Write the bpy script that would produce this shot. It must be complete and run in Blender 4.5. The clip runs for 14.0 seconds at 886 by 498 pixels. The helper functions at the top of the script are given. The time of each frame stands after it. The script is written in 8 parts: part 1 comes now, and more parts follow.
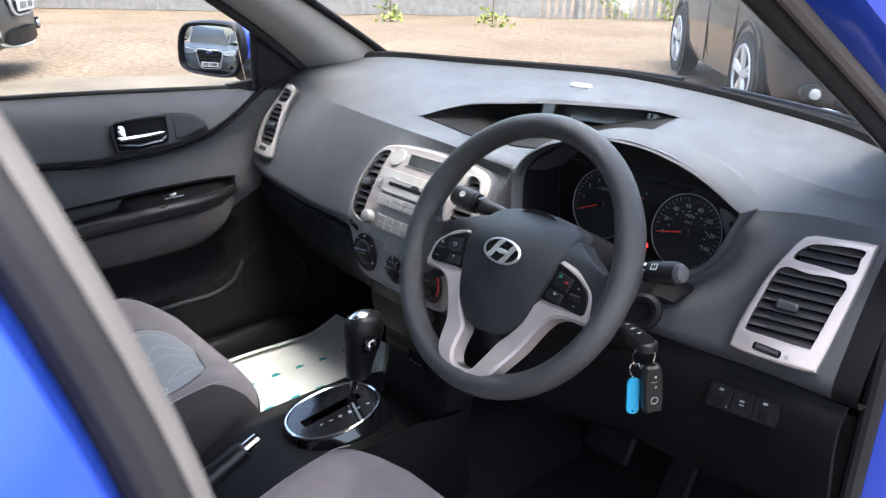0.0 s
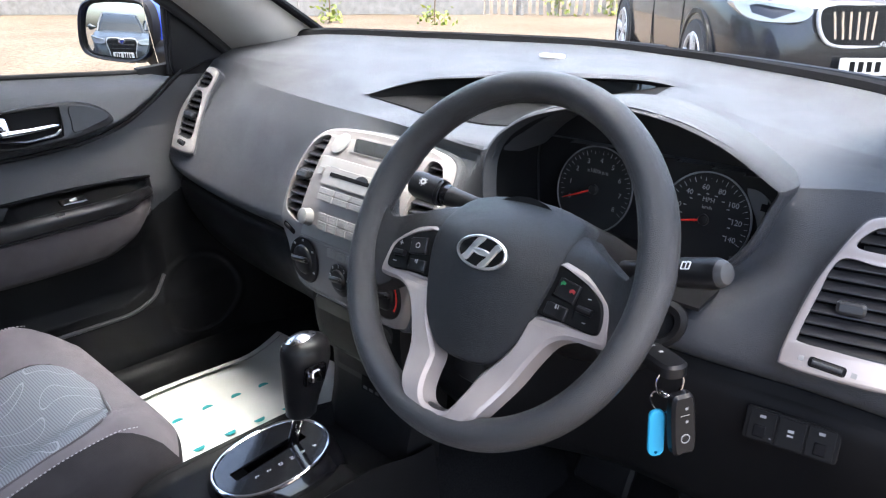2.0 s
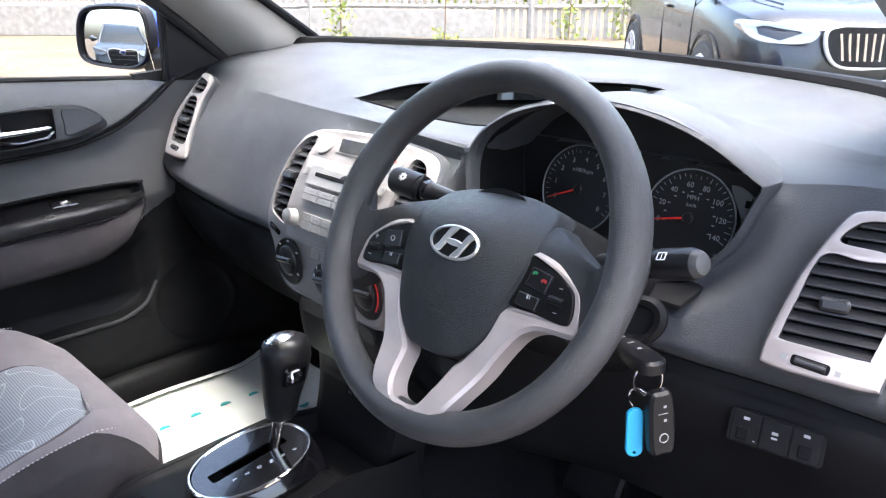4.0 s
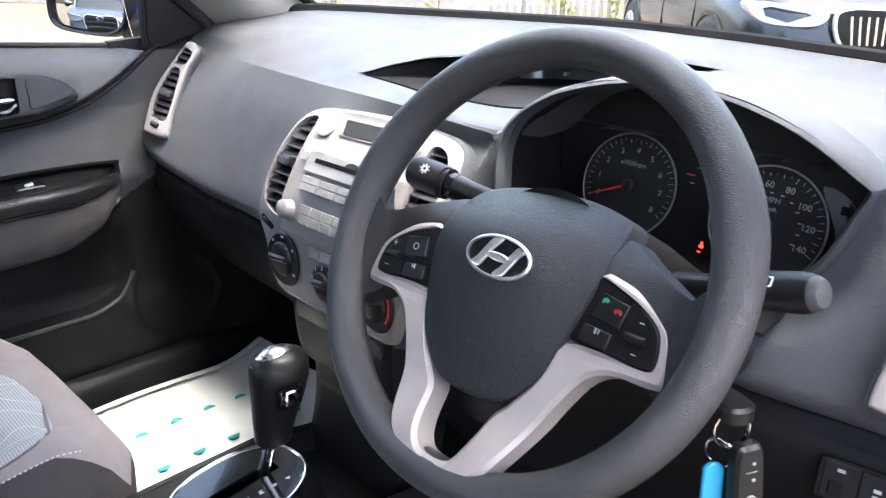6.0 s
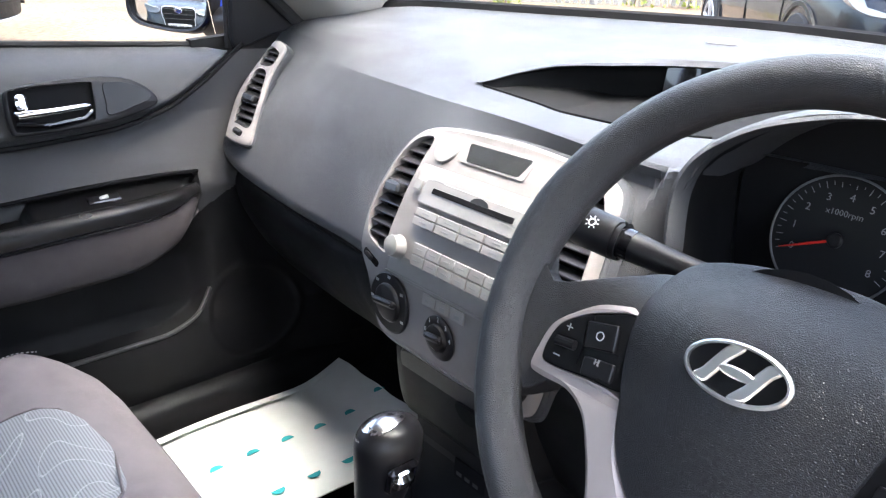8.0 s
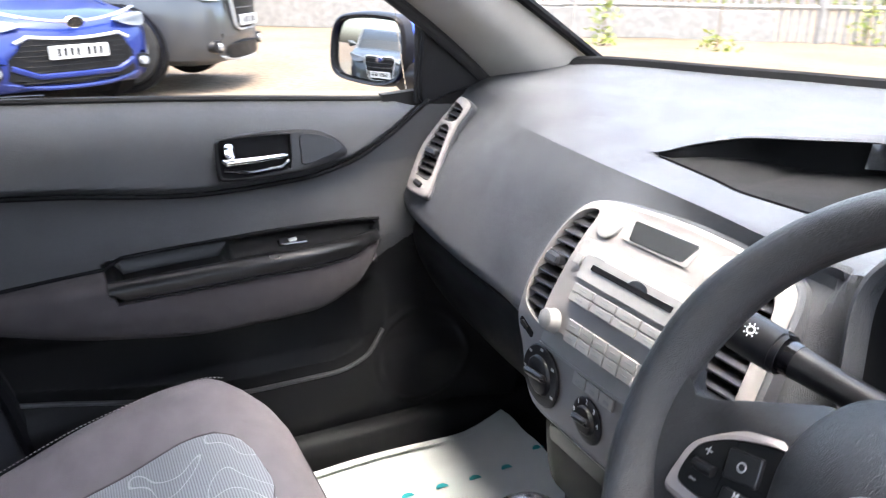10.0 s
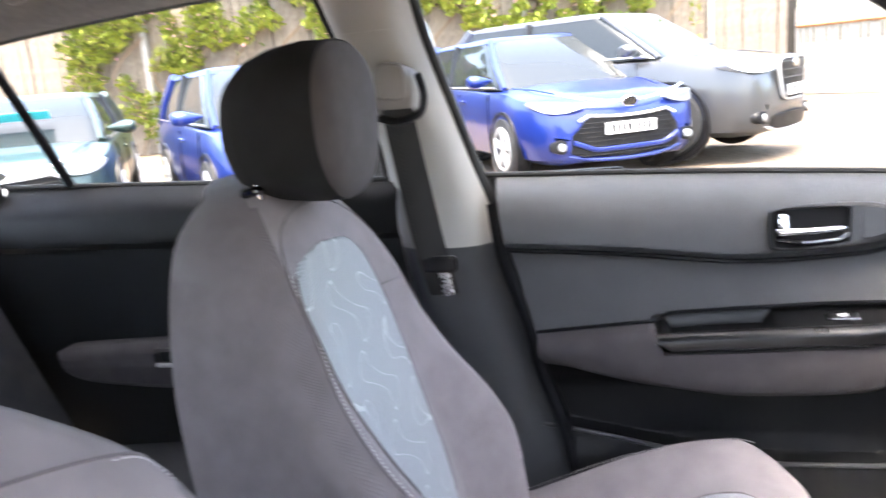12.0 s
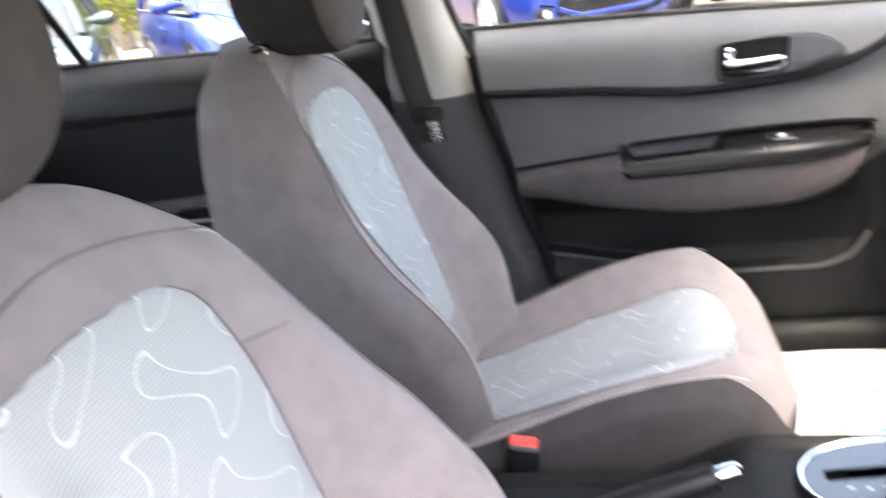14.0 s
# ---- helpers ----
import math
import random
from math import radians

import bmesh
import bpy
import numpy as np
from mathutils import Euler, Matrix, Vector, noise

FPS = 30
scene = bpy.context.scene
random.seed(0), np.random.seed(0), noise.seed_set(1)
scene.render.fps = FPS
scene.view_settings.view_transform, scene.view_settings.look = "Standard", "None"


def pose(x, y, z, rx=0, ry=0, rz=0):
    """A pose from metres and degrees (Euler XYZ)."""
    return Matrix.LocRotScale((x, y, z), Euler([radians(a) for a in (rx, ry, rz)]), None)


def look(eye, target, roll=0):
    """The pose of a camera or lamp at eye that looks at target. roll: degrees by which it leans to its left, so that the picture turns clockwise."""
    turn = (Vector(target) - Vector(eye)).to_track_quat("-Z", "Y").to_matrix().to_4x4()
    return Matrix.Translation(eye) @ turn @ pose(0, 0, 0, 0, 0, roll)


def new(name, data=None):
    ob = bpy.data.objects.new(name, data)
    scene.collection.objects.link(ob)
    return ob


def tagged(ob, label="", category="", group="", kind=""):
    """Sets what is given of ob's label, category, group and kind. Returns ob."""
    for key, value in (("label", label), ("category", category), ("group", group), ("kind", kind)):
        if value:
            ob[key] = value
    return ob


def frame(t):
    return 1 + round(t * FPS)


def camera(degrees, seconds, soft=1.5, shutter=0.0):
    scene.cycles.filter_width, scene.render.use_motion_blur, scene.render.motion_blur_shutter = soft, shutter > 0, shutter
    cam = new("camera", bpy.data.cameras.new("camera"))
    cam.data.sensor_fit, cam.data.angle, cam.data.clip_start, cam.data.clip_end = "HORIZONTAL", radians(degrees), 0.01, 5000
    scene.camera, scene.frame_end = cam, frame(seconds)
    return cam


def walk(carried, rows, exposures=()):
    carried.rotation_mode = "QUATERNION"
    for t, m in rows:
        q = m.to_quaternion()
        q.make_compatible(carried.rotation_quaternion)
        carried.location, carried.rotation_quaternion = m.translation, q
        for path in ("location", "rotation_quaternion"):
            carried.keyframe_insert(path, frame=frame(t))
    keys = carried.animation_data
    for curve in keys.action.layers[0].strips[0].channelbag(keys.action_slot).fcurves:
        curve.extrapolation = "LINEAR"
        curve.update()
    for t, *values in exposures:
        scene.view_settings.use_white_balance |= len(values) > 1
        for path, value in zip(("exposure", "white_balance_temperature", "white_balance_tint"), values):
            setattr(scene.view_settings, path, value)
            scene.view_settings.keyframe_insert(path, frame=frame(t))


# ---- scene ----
cam = camera(60.3, 14.0, soft=1.15, shutter=0.5)

PATH = [
    (0, (0.988, -0.64, 1.281), (-0.407, 0.59, 0.547), 0.4),
    (0.5, (0.922, -0.568, 1.272), (-0.438, 0.693, 0.522), -0.2),
    (1, (0.839, -0.546, 1.255), (-0.483, 0.751, 0.5), -0.4),
    (1.5, (0.81, -0.519, 1.226), (-0.497, 0.798, 0.479), -0.5),
    (2, (0.815, -0.501, 1.194), (-0.491, 0.827, 0.466), -0.3),
    (2.5, (0.842, -0.511, 1.175), (-0.49, 0.81, 0.481), -0.1),
    (3, (0.855, -0.508, 1.167), (-0.494, 0.806, 0.495), -0.1),
    (3.2, (0.853, -0.5, 1.166), (-0.499, 0.815, 0.501), -0.2),
    (5.3, (0.756, -0.435, 1.148), (-0.545, 0.91, 0.444), 0.9),
    (5.5, (0.735, -0.424, 1.146), (-0.563, 0.921, 0.436), 1.0),
    (6, (0.706, -0.399, 1.136), (-0.596, 0.936, 0.413), 1.3),
    (6.5, (0.642, -0.367, 1.137), (-0.678, 0.943, 0.401), 1.6),
    (7, (0.572, -0.346, 1.131), (-0.778, 0.928, 0.386), 1.6),
    (7.5, (0.542, -0.347, 1.13), (-0.834, 0.895, 0.379), 1.5),
    (7.7, (0.537, -0.349, 1.134), (-0.846, 0.884, 0.38), 1.4),
    (9.8, (0.525, -0.341, 1.17), (-1.106, 0.585, 0.478), 0.4),
    (10, (0.535, -0.309, 1.176), (-1.154, 0.518, 0.496), 0.1),
    (10.5, (0.549, -0.25, 1.164), (-1.259, 0.316, 0.525), -0.6),
    (11, (0.569, -0.278, 1.165), (-1.328, -0.04, 0.577), -2.2),
    (11.1, (0.577, -0.294, 1.169), (-1.332, -0.115, 0.601), -2.6),
    (11.5, (0.592, -0.322, 1.17), (-1.335, -0.427, 0.647), -3.7),
    (12, (0.612, -0.362, 1.192), (-1.288, -0.797, 0.743), -5.2),
    (12.5, (0.65, -0.394, 1.209), (-1.19, -1.065, 0.808), -6.4),
    (13, (0.694, -0.411, 1.227), (-1.096, -1.205, 0.821), -7.6),
    (13.5, (0.748, -0.372, 1.197), (-1.025, -1.115, 0.644), -8.4),
    (14, (0.802, -0.318, 1.172), (-1.004, -0.756, 0.432), -8.8),
]
EXPOSURE = [(0.0, 2.75, 6350, 8), (3.0, 3.15, 6400, 10), (6.5, 3.35, 6500, 10), (10.5, 3.35, 6650, 11), (12.0, 4.05, 6900, 12), (12.5, 4.24, 7000, 12), (13.0, 4.30, 7150, 12), (14.0, 4.28, 7400, 11)]
walk(cam, [(t, look(eye, target, roll)) for t, eye, target, roll in PATH], EXPOSURE)
from mathutils import geometry

# ---- world and sun ----
world = bpy.data.worlds.new("world")
scene.world = world
world.use_nodes = True
wn = world.node_tree
wn.nodes.clear()
w_out = wn.nodes.new("ShaderNodeOutputWorld")
w_bg = wn.nodes.new("ShaderNodeBackground")
w_sky = wn.nodes.new("ShaderNodeTexSky")
w_sky.sky_type = "NISHITA"
w_sky.sun_disc = False
w_sky.sun_elevation = radians(76)
w_sky.sun_rotation = radians(80)
w_sky.air_density, w_sky.dust_density, w_sky.ozone_density = 1.0, 5.0, 1.0
w_bg.inputs["Strength"].default_value = 0.15
wn.links.new(w_sky.outputs["Color"], w_bg.inputs["Color"])
wn.links.new(w_bg.outputs["Background"], w_out.inputs["Surface"])

sun_data = bpy.data.lights.new("sun", "SUN")
sun_data.energy = 0.8
sun_data.angle = radians(40)
sun_data.color = (1.0, 0.98, 0.95)
sun = new("sun", sun_data)
sun.matrix_basis = look((2.2, 0.35, 9), (0, 0, 0))


# ---- materials ----
def material(name, base, rough=0.5, metal=0.0, spec=0.5, coat=0.0, emit=None, strength=0.0):
    m = bpy.data.materials.new(name)
    m.use_nodes = True
    b = m.node_tree.nodes["Principled BSDF"]
    b.inputs["Base Color"].default_value = (*base, 1)
    b.inputs["Roughness"].default_value = rough
    b.inputs["Metallic"].default_value = metal
    b.inputs["Specular IOR Level"].default_value = spec
    b.inputs["Coat Weight"].default_value = coat
    if emit:
        b.inputs["Emission Color"].default_value = (*emit, 1)
        b.inputs["Emission Strength"].default_value = strength
    return m


def nd(m, kind, **inputs):
    n = m.node_tree.nodes.new(kind)
    for k, v in inputs.items():
        n.inputs[k.replace("_", " ")].default_value = v
    return n


def ln(m, a, b):
    m.node_tree.links.new(a, b)


def bsdf(m):
    return m.node_tree.nodes["Principled BSDF"]


def coords(m, scale=(1, 1, 1), rot=(0, 0, 0)):
    tc = nd(m, "ShaderNodeTexCoord")
    mp = nd(m, "ShaderNodeMapping")
    mp.inputs["Scale"].default_value = scale
    mp.inputs["Rotation"].default_value = [radians(a) for a in rot]
    ln(m, tc.outputs["Object"], mp.inputs["Vector"])
    return mp.outputs["Vector"]


def mottle(m, lo, hi, scale, detail=4, vec=None):
    """Base colour that drifts between two near tones."""
    n = nd(m, "ShaderNodeTexNoise", Scale=scale, Detail=detail)
    ln(m, vec or coords(m), n.inputs["Vector"])
    r = nd(m, "ShaderNodeValToRGB")
    r.color_ramp.elements[0].position, r.color_ramp.elements[1].position = 0.3, 0.7
    r.color_ramp.elements[0].color, r.color_ramp.elements[1].color = (*lo, 1), (*hi, 1)
    ln(m, n.outputs["Fac"], r.inputs["Fac"])
    ln(m, r.outputs["Color"], bsdf(m).inputs["Base Color"])
    return r.outputs["Color"]


def rough_mottle(m, lo, hi, scale):
    n = nd(m, "ShaderNodeTexNoise", Scale=scale, Detail=3.0)
    ln(m, coords(m), n.inputs["Vector"])
    r = nd(m, "ShaderNodeMapRange", To_Min=lo, To_Max=hi, From_Min=0.3, From_Max=0.7)
    ln(m, n.outputs["Fac"], r.inputs["Value"])
    ln(m, r.outputs["Result"], bsdf(m).inputs["Roughness"])


def bump(m, height, strength=0.3, distance=0.001):
    b = nd(m, "ShaderNodeBump", Strength=strength, Distance=distance)
    ln(m, height, b.inputs["Height"])
    ln(m, b.outputs["Normal"], bsdf(m).inputs["Normal"])


def grain(m, scale=900, strength=0.35, distance=0.0006):
    """Leather grain as pressed into soft plastics."""
    v = nd(m, "ShaderNodeTexVoronoi", Scale=scale)
    v.feature = "DISTANCE_TO_EDGE"
    v.inputs["Randomness"].default_value = 0.85
    n = nd(m, "ShaderNodeTexNoise", Scale=scale * 0.8, Detail=1.0)
    c = coords(m)
    ln(m, c, v.inputs["Vector"])
    ln(m, c, n.inputs["Vector"])
    a = nd(m, "ShaderNodeMath")
    a.operation = "MULTIPLY_ADD"
    a.inputs[1].default_value = 0.12
    ln(m, n.outputs["Fac"], a.inputs[0])
    ln(m, v.outputs["Distance"], a.inputs[2])
    bump(m, a.outputs[0], strength, distance)


def grained(name, lo, hi, rough, scale=700, strength=0.3, spec=0.5, dist=0.0006):
    m = material(name, lo, rough, spec=spec)
    mottle(m, lo, hi, 9)
    rough_mottle(m, rough - 0.05, rough + 0.07, 14)
    grain(m, scale, strength, dist)
    return m


def paint(name, lo, hi, rough=0.25, metal=0.35):
    m = material(name, lo, rough, metal, coat=0.5)
    bsdf(m).inputs["Coat Roughness"].default_value = 0.04
    mottle(m, lo, hi, 3)
    n = nd(m, "ShaderNodeTexNoise", Scale=1500.0)
    ln(m, coords(m), n.inputs["Vector"])
    bump(m, n.outputs["Fac"], 0.05, 0.0004)
    return m


M = {}
M["dash"] = grained("dash_plastic", (0.034, 0.036, 0.0410), (0.046, 0.0485, 0.0560), 0.42, 760, 1.0, dist=0.0012, spec=0.47)
M["fascia"] = grained("fascia_plastic", (0.034, 0.036, 0.0410), (0.046, 0.0485, 0.0560), 0.42, 760, 1.0, dist=0.0012, spec=0.47)
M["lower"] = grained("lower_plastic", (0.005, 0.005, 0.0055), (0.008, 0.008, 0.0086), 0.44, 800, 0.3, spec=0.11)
M["door"] = grained("door_plastic", (0.023, 0.0236, 0.0253), (0.032, 0.0328, 0.035), 0.38, 760, 0.9, spec=0.5, dist=0.0010)
M["rim"] = grained("wheel_leather", (0.022, 0.022, 0.0235), (0.031, 0.031, 0.033), 0.34, 800, 1.0, dist=0.0009, spec=0.62)
M["pad"] = grained("airbag_plastic", (0.010, 0.0105, 0.012), (0.015, 0.0155, 0.0172), 0.36, 820, 1.0, dist=0.0010, spec=0.42)
M["pad_print"] = material("moulded_lettering", (0.028, 0.028, 0.030), 0.4)
M["gloss"] = material("gloss_black", (0.004, 0.004, 0.005), 0.12, coat=0.4)
M["satin"] = grained("satin_black", (0.006, 0.006, 0.007), (0.010, 0.010, 0.011), 0.34, 1200, 0.12, spec=0.25)
M["tray"] = grained("satin_tray", (0.004, 0.004, 0.0045), (0.007, 0.007, 0.0075), 0.32, 1200, 0.10, spec=0.22)
M["rubber"] = grained("rubber_seal", (0.012, 0.012, 0.013), (0.022, 0.022, 0.023), 0.6, 300, 0.2, spec=0.2)
M["taupe"] = grained("grey_flock_seal", (0.085, 0.078, 0.075), (0.115, 0.105, 0.10), 0.8, 500, 0.3)
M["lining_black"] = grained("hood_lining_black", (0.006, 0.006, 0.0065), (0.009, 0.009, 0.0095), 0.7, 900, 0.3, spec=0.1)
M["switch"] = grained("switch_black", (0.005, 0.005, 0.0055), (0.008, 0.008, 0.0085), 0.42, 1200, 0.1, spec=0.15)
M["lamp_panel"] = material("lamp_panel_grey", (0.06, 0.06, 0.062), 0.45)
M["dark"] = material("deep_black", (0.004, 0.004, 0.005), 0.7, spec=0.1)
M["silver"] = material("silver_paint", (0.36, 0.32, 0.305), 0.46, 0.25)
mottle(M["silver"], (0.325, 0.287, 0.275), (0.375, 0.335, 0.320), 30)
rough_mottle(M["silver"], 0.40, 0.50, 60)
M["bezel"] = material("bezel_silver", (0.225, 0.209, 0.205), 0.58, 0.1, spec=0.3)
mottle(M["bezel"], (0.175, 0.163, 0.159), (0.205, 0.190, 0.186), 30)
M["radio"] = material("radio_silver", (0.34, 0.328, 0.318), 0.5, 0.3, spec=0.4)
mottle(M["radio"], (0.205, 0.199, 0.192), (0.240, 0.232, 0.224), 40)
M["badge"] = material("badge_chrome", (0.90, 0.89, 0.86), 0.34, 1.0)
rough_mottle(M["badge"], 0.30, 0.38, 90)
M["vane"] = grained("vane_black", (0.014, 0.014, 0.015), (0.020, 0.020, 0.022), 0.36, 900, 0.15, spec=0.45)
M["chrome"] = material("chrome", (0.82, 0.82, 0.83), 0.07, 1.0)
rough_mottle(M["chrome"], 0.04, 0.12, 80)
M["knob_chrome"] = material("soft_chrome", (0.84, 0.84, 0.85), 0.20, 1.0)
M["steel"] = material("steel", (0.55, 0.55, 0.56), 0.25, 1.0)
rough_mottle(M["steel"], 0.2, 0.34, 200)
M["white"] = material("white_print", (0.75, 0.75, 0.75), 0.5)
M["grey_print"] = material("grey_print", (0.22, 0.22, 0.22), 0.5)
M["red"] = material("red_print", (0.75, 0.03, 0.02), 0.45)
M["red_lit"] = material("red_lit", (0.8, 0.02, 0.02), 0.4, emit=(1.0, 0.05, 0.03), strength=0.35)
M["green"] = material("green_print", (0.02, 0.22, 0.07), 0.45)
M["red_dim"] = material("red_button_print", (0.30, 0.02, 0.02), 0.45)
M["blue_print"] = material("blue_print", (0.08, 0.2, 0.6), 0.45)
M["cyan_tag"] = material("cyan_plastic", (0.02, 0.33, 0.56), 0.45)
M["lcd"] = material("lcd_grey", (0.022, 0.024, 0.026), 0.08, coat=0.6)
M["lcd_dark"] = material("lcd_dark", (0.010, 0.011, 0.012), 0.08, coat=0.6)
M["gauge"] = material("gauge_face", (0.009, 0.009, 0.010), 0.42, spec=0.25)
M["lining"] = material("headliner_cloth", (0.29, 0.28, 0.265), 0.9, spec=0.2)
mottle(M["lining"], (0.17, 0.164, 0.156), (0.21, 0.203, 0.192), 60)
M["pillar"] = grained("pillar_trim", (0.25, 0.241, 0.227), (0.295, 0.284, 0.268), 0.62, 1100, 0.25)
M["carpet"] = material("carpet", (0.012, 0.012, 0.013), 0.95, spec=0.1)
mottle(M["carpet"], (0.004, 0.004, 0.0045), (0.012, 0.012, 0.013), 350)
nz = nd(M["carpet"], "ShaderNodeTexNoise", Scale=900.0)
ln(M["carpet"], coords(M["carpet"]), nz.inputs["Vector"])
bump(M["carpet"], nz.outputs["Fac"], 0.8, 0.002)
M["paper"] = material("paper_mat", (0.47, 0.48, 0.46), 0.75)
mottle(M["paper"], (0.58, 0.60, 0.57), (0.66, 0.67, 0.64), 12)
M["teal"] = material("teal_print", (0.01, 0.28, 0.30), 0.6)
M["webbing"] = material("belt_webbing", (0.020, 0.0195, 0.0195), 0.75, spec=0.2)
wv = nd(M["webbing"], "ShaderNodeTexWave", Scale=260.0)
ln(M["webbing"], coords(M["webbing"], (1, 1, 0.3)), wv.inputs["Vector"])
bump(M["webbing"], wv.outputs["Fac"], 0.5, 0.0006)
M["grey_tip"] = grained("grey_plastic", (0.03, 0.031, 0.033), (0.04, 0.04, 0.04), 0.5, 900, 0.2)
M["guide"] = grained("pale_grey_plastic", (0.155, 0.147, 0.138), (0.195, 0.185, 0.174), 0.5, 900, 0.2)
M["white_edge"] = material("pale_edge_strip", (0.55, 0.54, 0.53), 0.4)
M["radio_print"] = material("grey_lettering", (0.16, 0.16, 0.16), 0.5)
M["grey_white"] = material("dial_white", (0.24, 0.24, 0.25), 0.5)
M["dial_ring"] = material("dial_ring_grey", (0.20, 0.20, 0.21), 0.35, 0.8)
M["stitch"] = material("pale_stitch", (0.40, 0.37, 0.37), 0.7)
M["button_print"] = material("dim_white_print", (0.38, 0.38, 0.38), 0.5)


def cloth(name, lo, hi, weave):
    """Knitted seat cloth: mottled tone with a fine diagonal weave."""
    m = material(name, lo, 0.85, spec=0.25)
    bsdf(m).inputs["Sheen Weight"].default_value = 0.12 if lo[0] > 0.05 else 0.0
    mottle(m, lo, hi, 25)
    w = nd(m, "ShaderNodeTexWave", Scale=weave, Distortion=0.6)
    w.bands_direction = "DIAGONAL"
    n = nd(m, "ShaderNodeTexNoise", Scale=500.0)
    c = coords(m)
    ln(m, c, w.inputs["Vector"])
    ln(m, c, n.inputs["Vector"])
    a = nd(m, "ShaderNodeMath")
    a.operation = "ADD"
    ln(m, w.outputs["Fac"], a.inputs[0])
    ln(m, n.outputs["Fac"], a.inputs[1])
    bump(m, a.outputs[0], 0.35, 0.0008)
    return m


def insert_cloth(name, lo, hi, line):
    """Ribbed grey insert with pale looping lines, laid out by the UV map in metres."""
    m = material(name, lo, 0.8, spec=0.25)
    uv = nd(m, "ShaderNodeUVMap")
    sep = nd(m, "ShaderNodeSeparateXYZ")
    ln(m, uv.outputs["UV"], sep.inputs[0])

    def math(op, a, b=None):
        n = nd(m, "ShaderNodeMath")
        n.operation = op
        for i, v in enumerate((a, b)):
            if v is None:
                continue
            if isinstance(v, (int, float)):
                n.inputs[i].default_value = v
            else:
                ln(m, v, n.inputs[i])
        return n.outputs[0]

    u, v = sep.outputs["X"], sep.outputs["Y"]
    rib = math("ABSOLUTE", math("SINE", math("MULTIPLY", v, 900.0)))
    wu = math("MULTIPLY", math("SINE", math("MULTIPLY", v, 56.0)), 2.0)
    wv_ = math("MULTIPLY", math("SINE", math("ADD", math("MULTIPLY", u, 47.0), 1.0)), 1.6)
    f1 = math("SINE", math("ADD", math("MULTIPLY", u, 66.0), wu))
    f2 = math("SINE", math("ADD", math("MULTIPLY", v, 62.0), wv_))
    field = math("ADD", f1, math("MULTIPLY", f2, 0.62))
    edge = math("ABSOLUTE", math("SUBTRACT", field, 0.62))
    mask = math("LESS_THAN", edge, 0.075)
    mixr = nd(m, "ShaderNodeMix")
    mixr.data_type = "RGBA"
    mixr.inputs["A"].default_value = (*lo, 1)
    mixr.inputs["B"].default_value = (*hi, 1)
    ln(m, rib, mixr.inputs["Factor"])
    mixl = nd(m, "ShaderNodeMix")
    mixl.data_type = "RGBA"
    ln(m, mask, mixl.inputs["Factor"])
    ln(m, mixr.outputs["Result"], mixl.inputs["A"])
    mixl.inputs["B"].default_value = (*line, 1)
    ln(m, mixl.outputs["Result"], bsdf(m).inputs["Base Color"])
    bump(m, math("ADD", rib, math("MULTIPLY", mask, 1.2)), 0.5, 0.0008)
    return m


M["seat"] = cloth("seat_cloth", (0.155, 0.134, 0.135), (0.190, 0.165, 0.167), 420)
# Near-black copy of the seat cloth, with deep shade put into its colour.
M["seat_base"] = cloth("seat_deep_shade_cloth", (0.030, 0.026, 0.027), (0.042, 0.037, 0.038), 420)
# Darker copy of the seat cloth: side shade in its colour; seams use it too.
M["seat_shade_seam"] = cloth("seat_shade_seam_cloth", (0.090, 0.078, 0.078), (0.115, 0.100, 0.101), 420)
# Seat cloth blackened with the shade on the headrest's sides and back.
M["headrest_shade"] = cloth("headrest_shaded_cloth", (0.006, 0.0055, 0.0055), (0.009, 0.0085, 0.0085), 420)
M["seat_dark"] = cloth("rear_seat_cloth", (0.022, 0.022, 0.024), (0.032, 0.032, 0.034), 420)
M["armcloth"] = cloth("armrest_cloth", (0.036, 0.0315, 0.0335), (0.047, 0.0415, 0.0435), 500)
M["insert"] = insert_cloth("insert_cloth", (0.17, 0.178, 0.184), (0.30, 0.31, 0.316), (0.40, 0.405, 0.41))
# Darkened copy of the seat cloth, set by the shade on the headrest.
M["headrest_front_shade"] = cloth("headrest_front_shaded_cloth", (0.045, 0.039, 0.038), (0.060, 0.052, 0.051), 420)
M["blue"] = paint("blue_paint", (0.012, 0.05, 0.42), (0.016, 0.06, 0.47))

M["glass"] = material("window_glass", (0.92, 0.95, 0.94), 0.0, spec=0.5)
bsdf(M["glass"]).inputs["Transmission Weight"].default_value = 1.0
bsdf(M["glass"]).inputs["IOR"].default_value = 1.08
M["price_card"] = material("bright_price_card", (0.05, 0.62, 0.68), 0.5)
M["mirror"] = material("mirror_glass", (0.58, 0.60, 0.61), 0.01, 1.0)


# ---- mesh tools ----
def thing(name, label, category, base=(0, 0, 0), group="", kind=""):
    ob = new(name)
    ob.empty_display_size = 0.05
    ob.location = base
    return tagged(ob, label, category, group, kind)


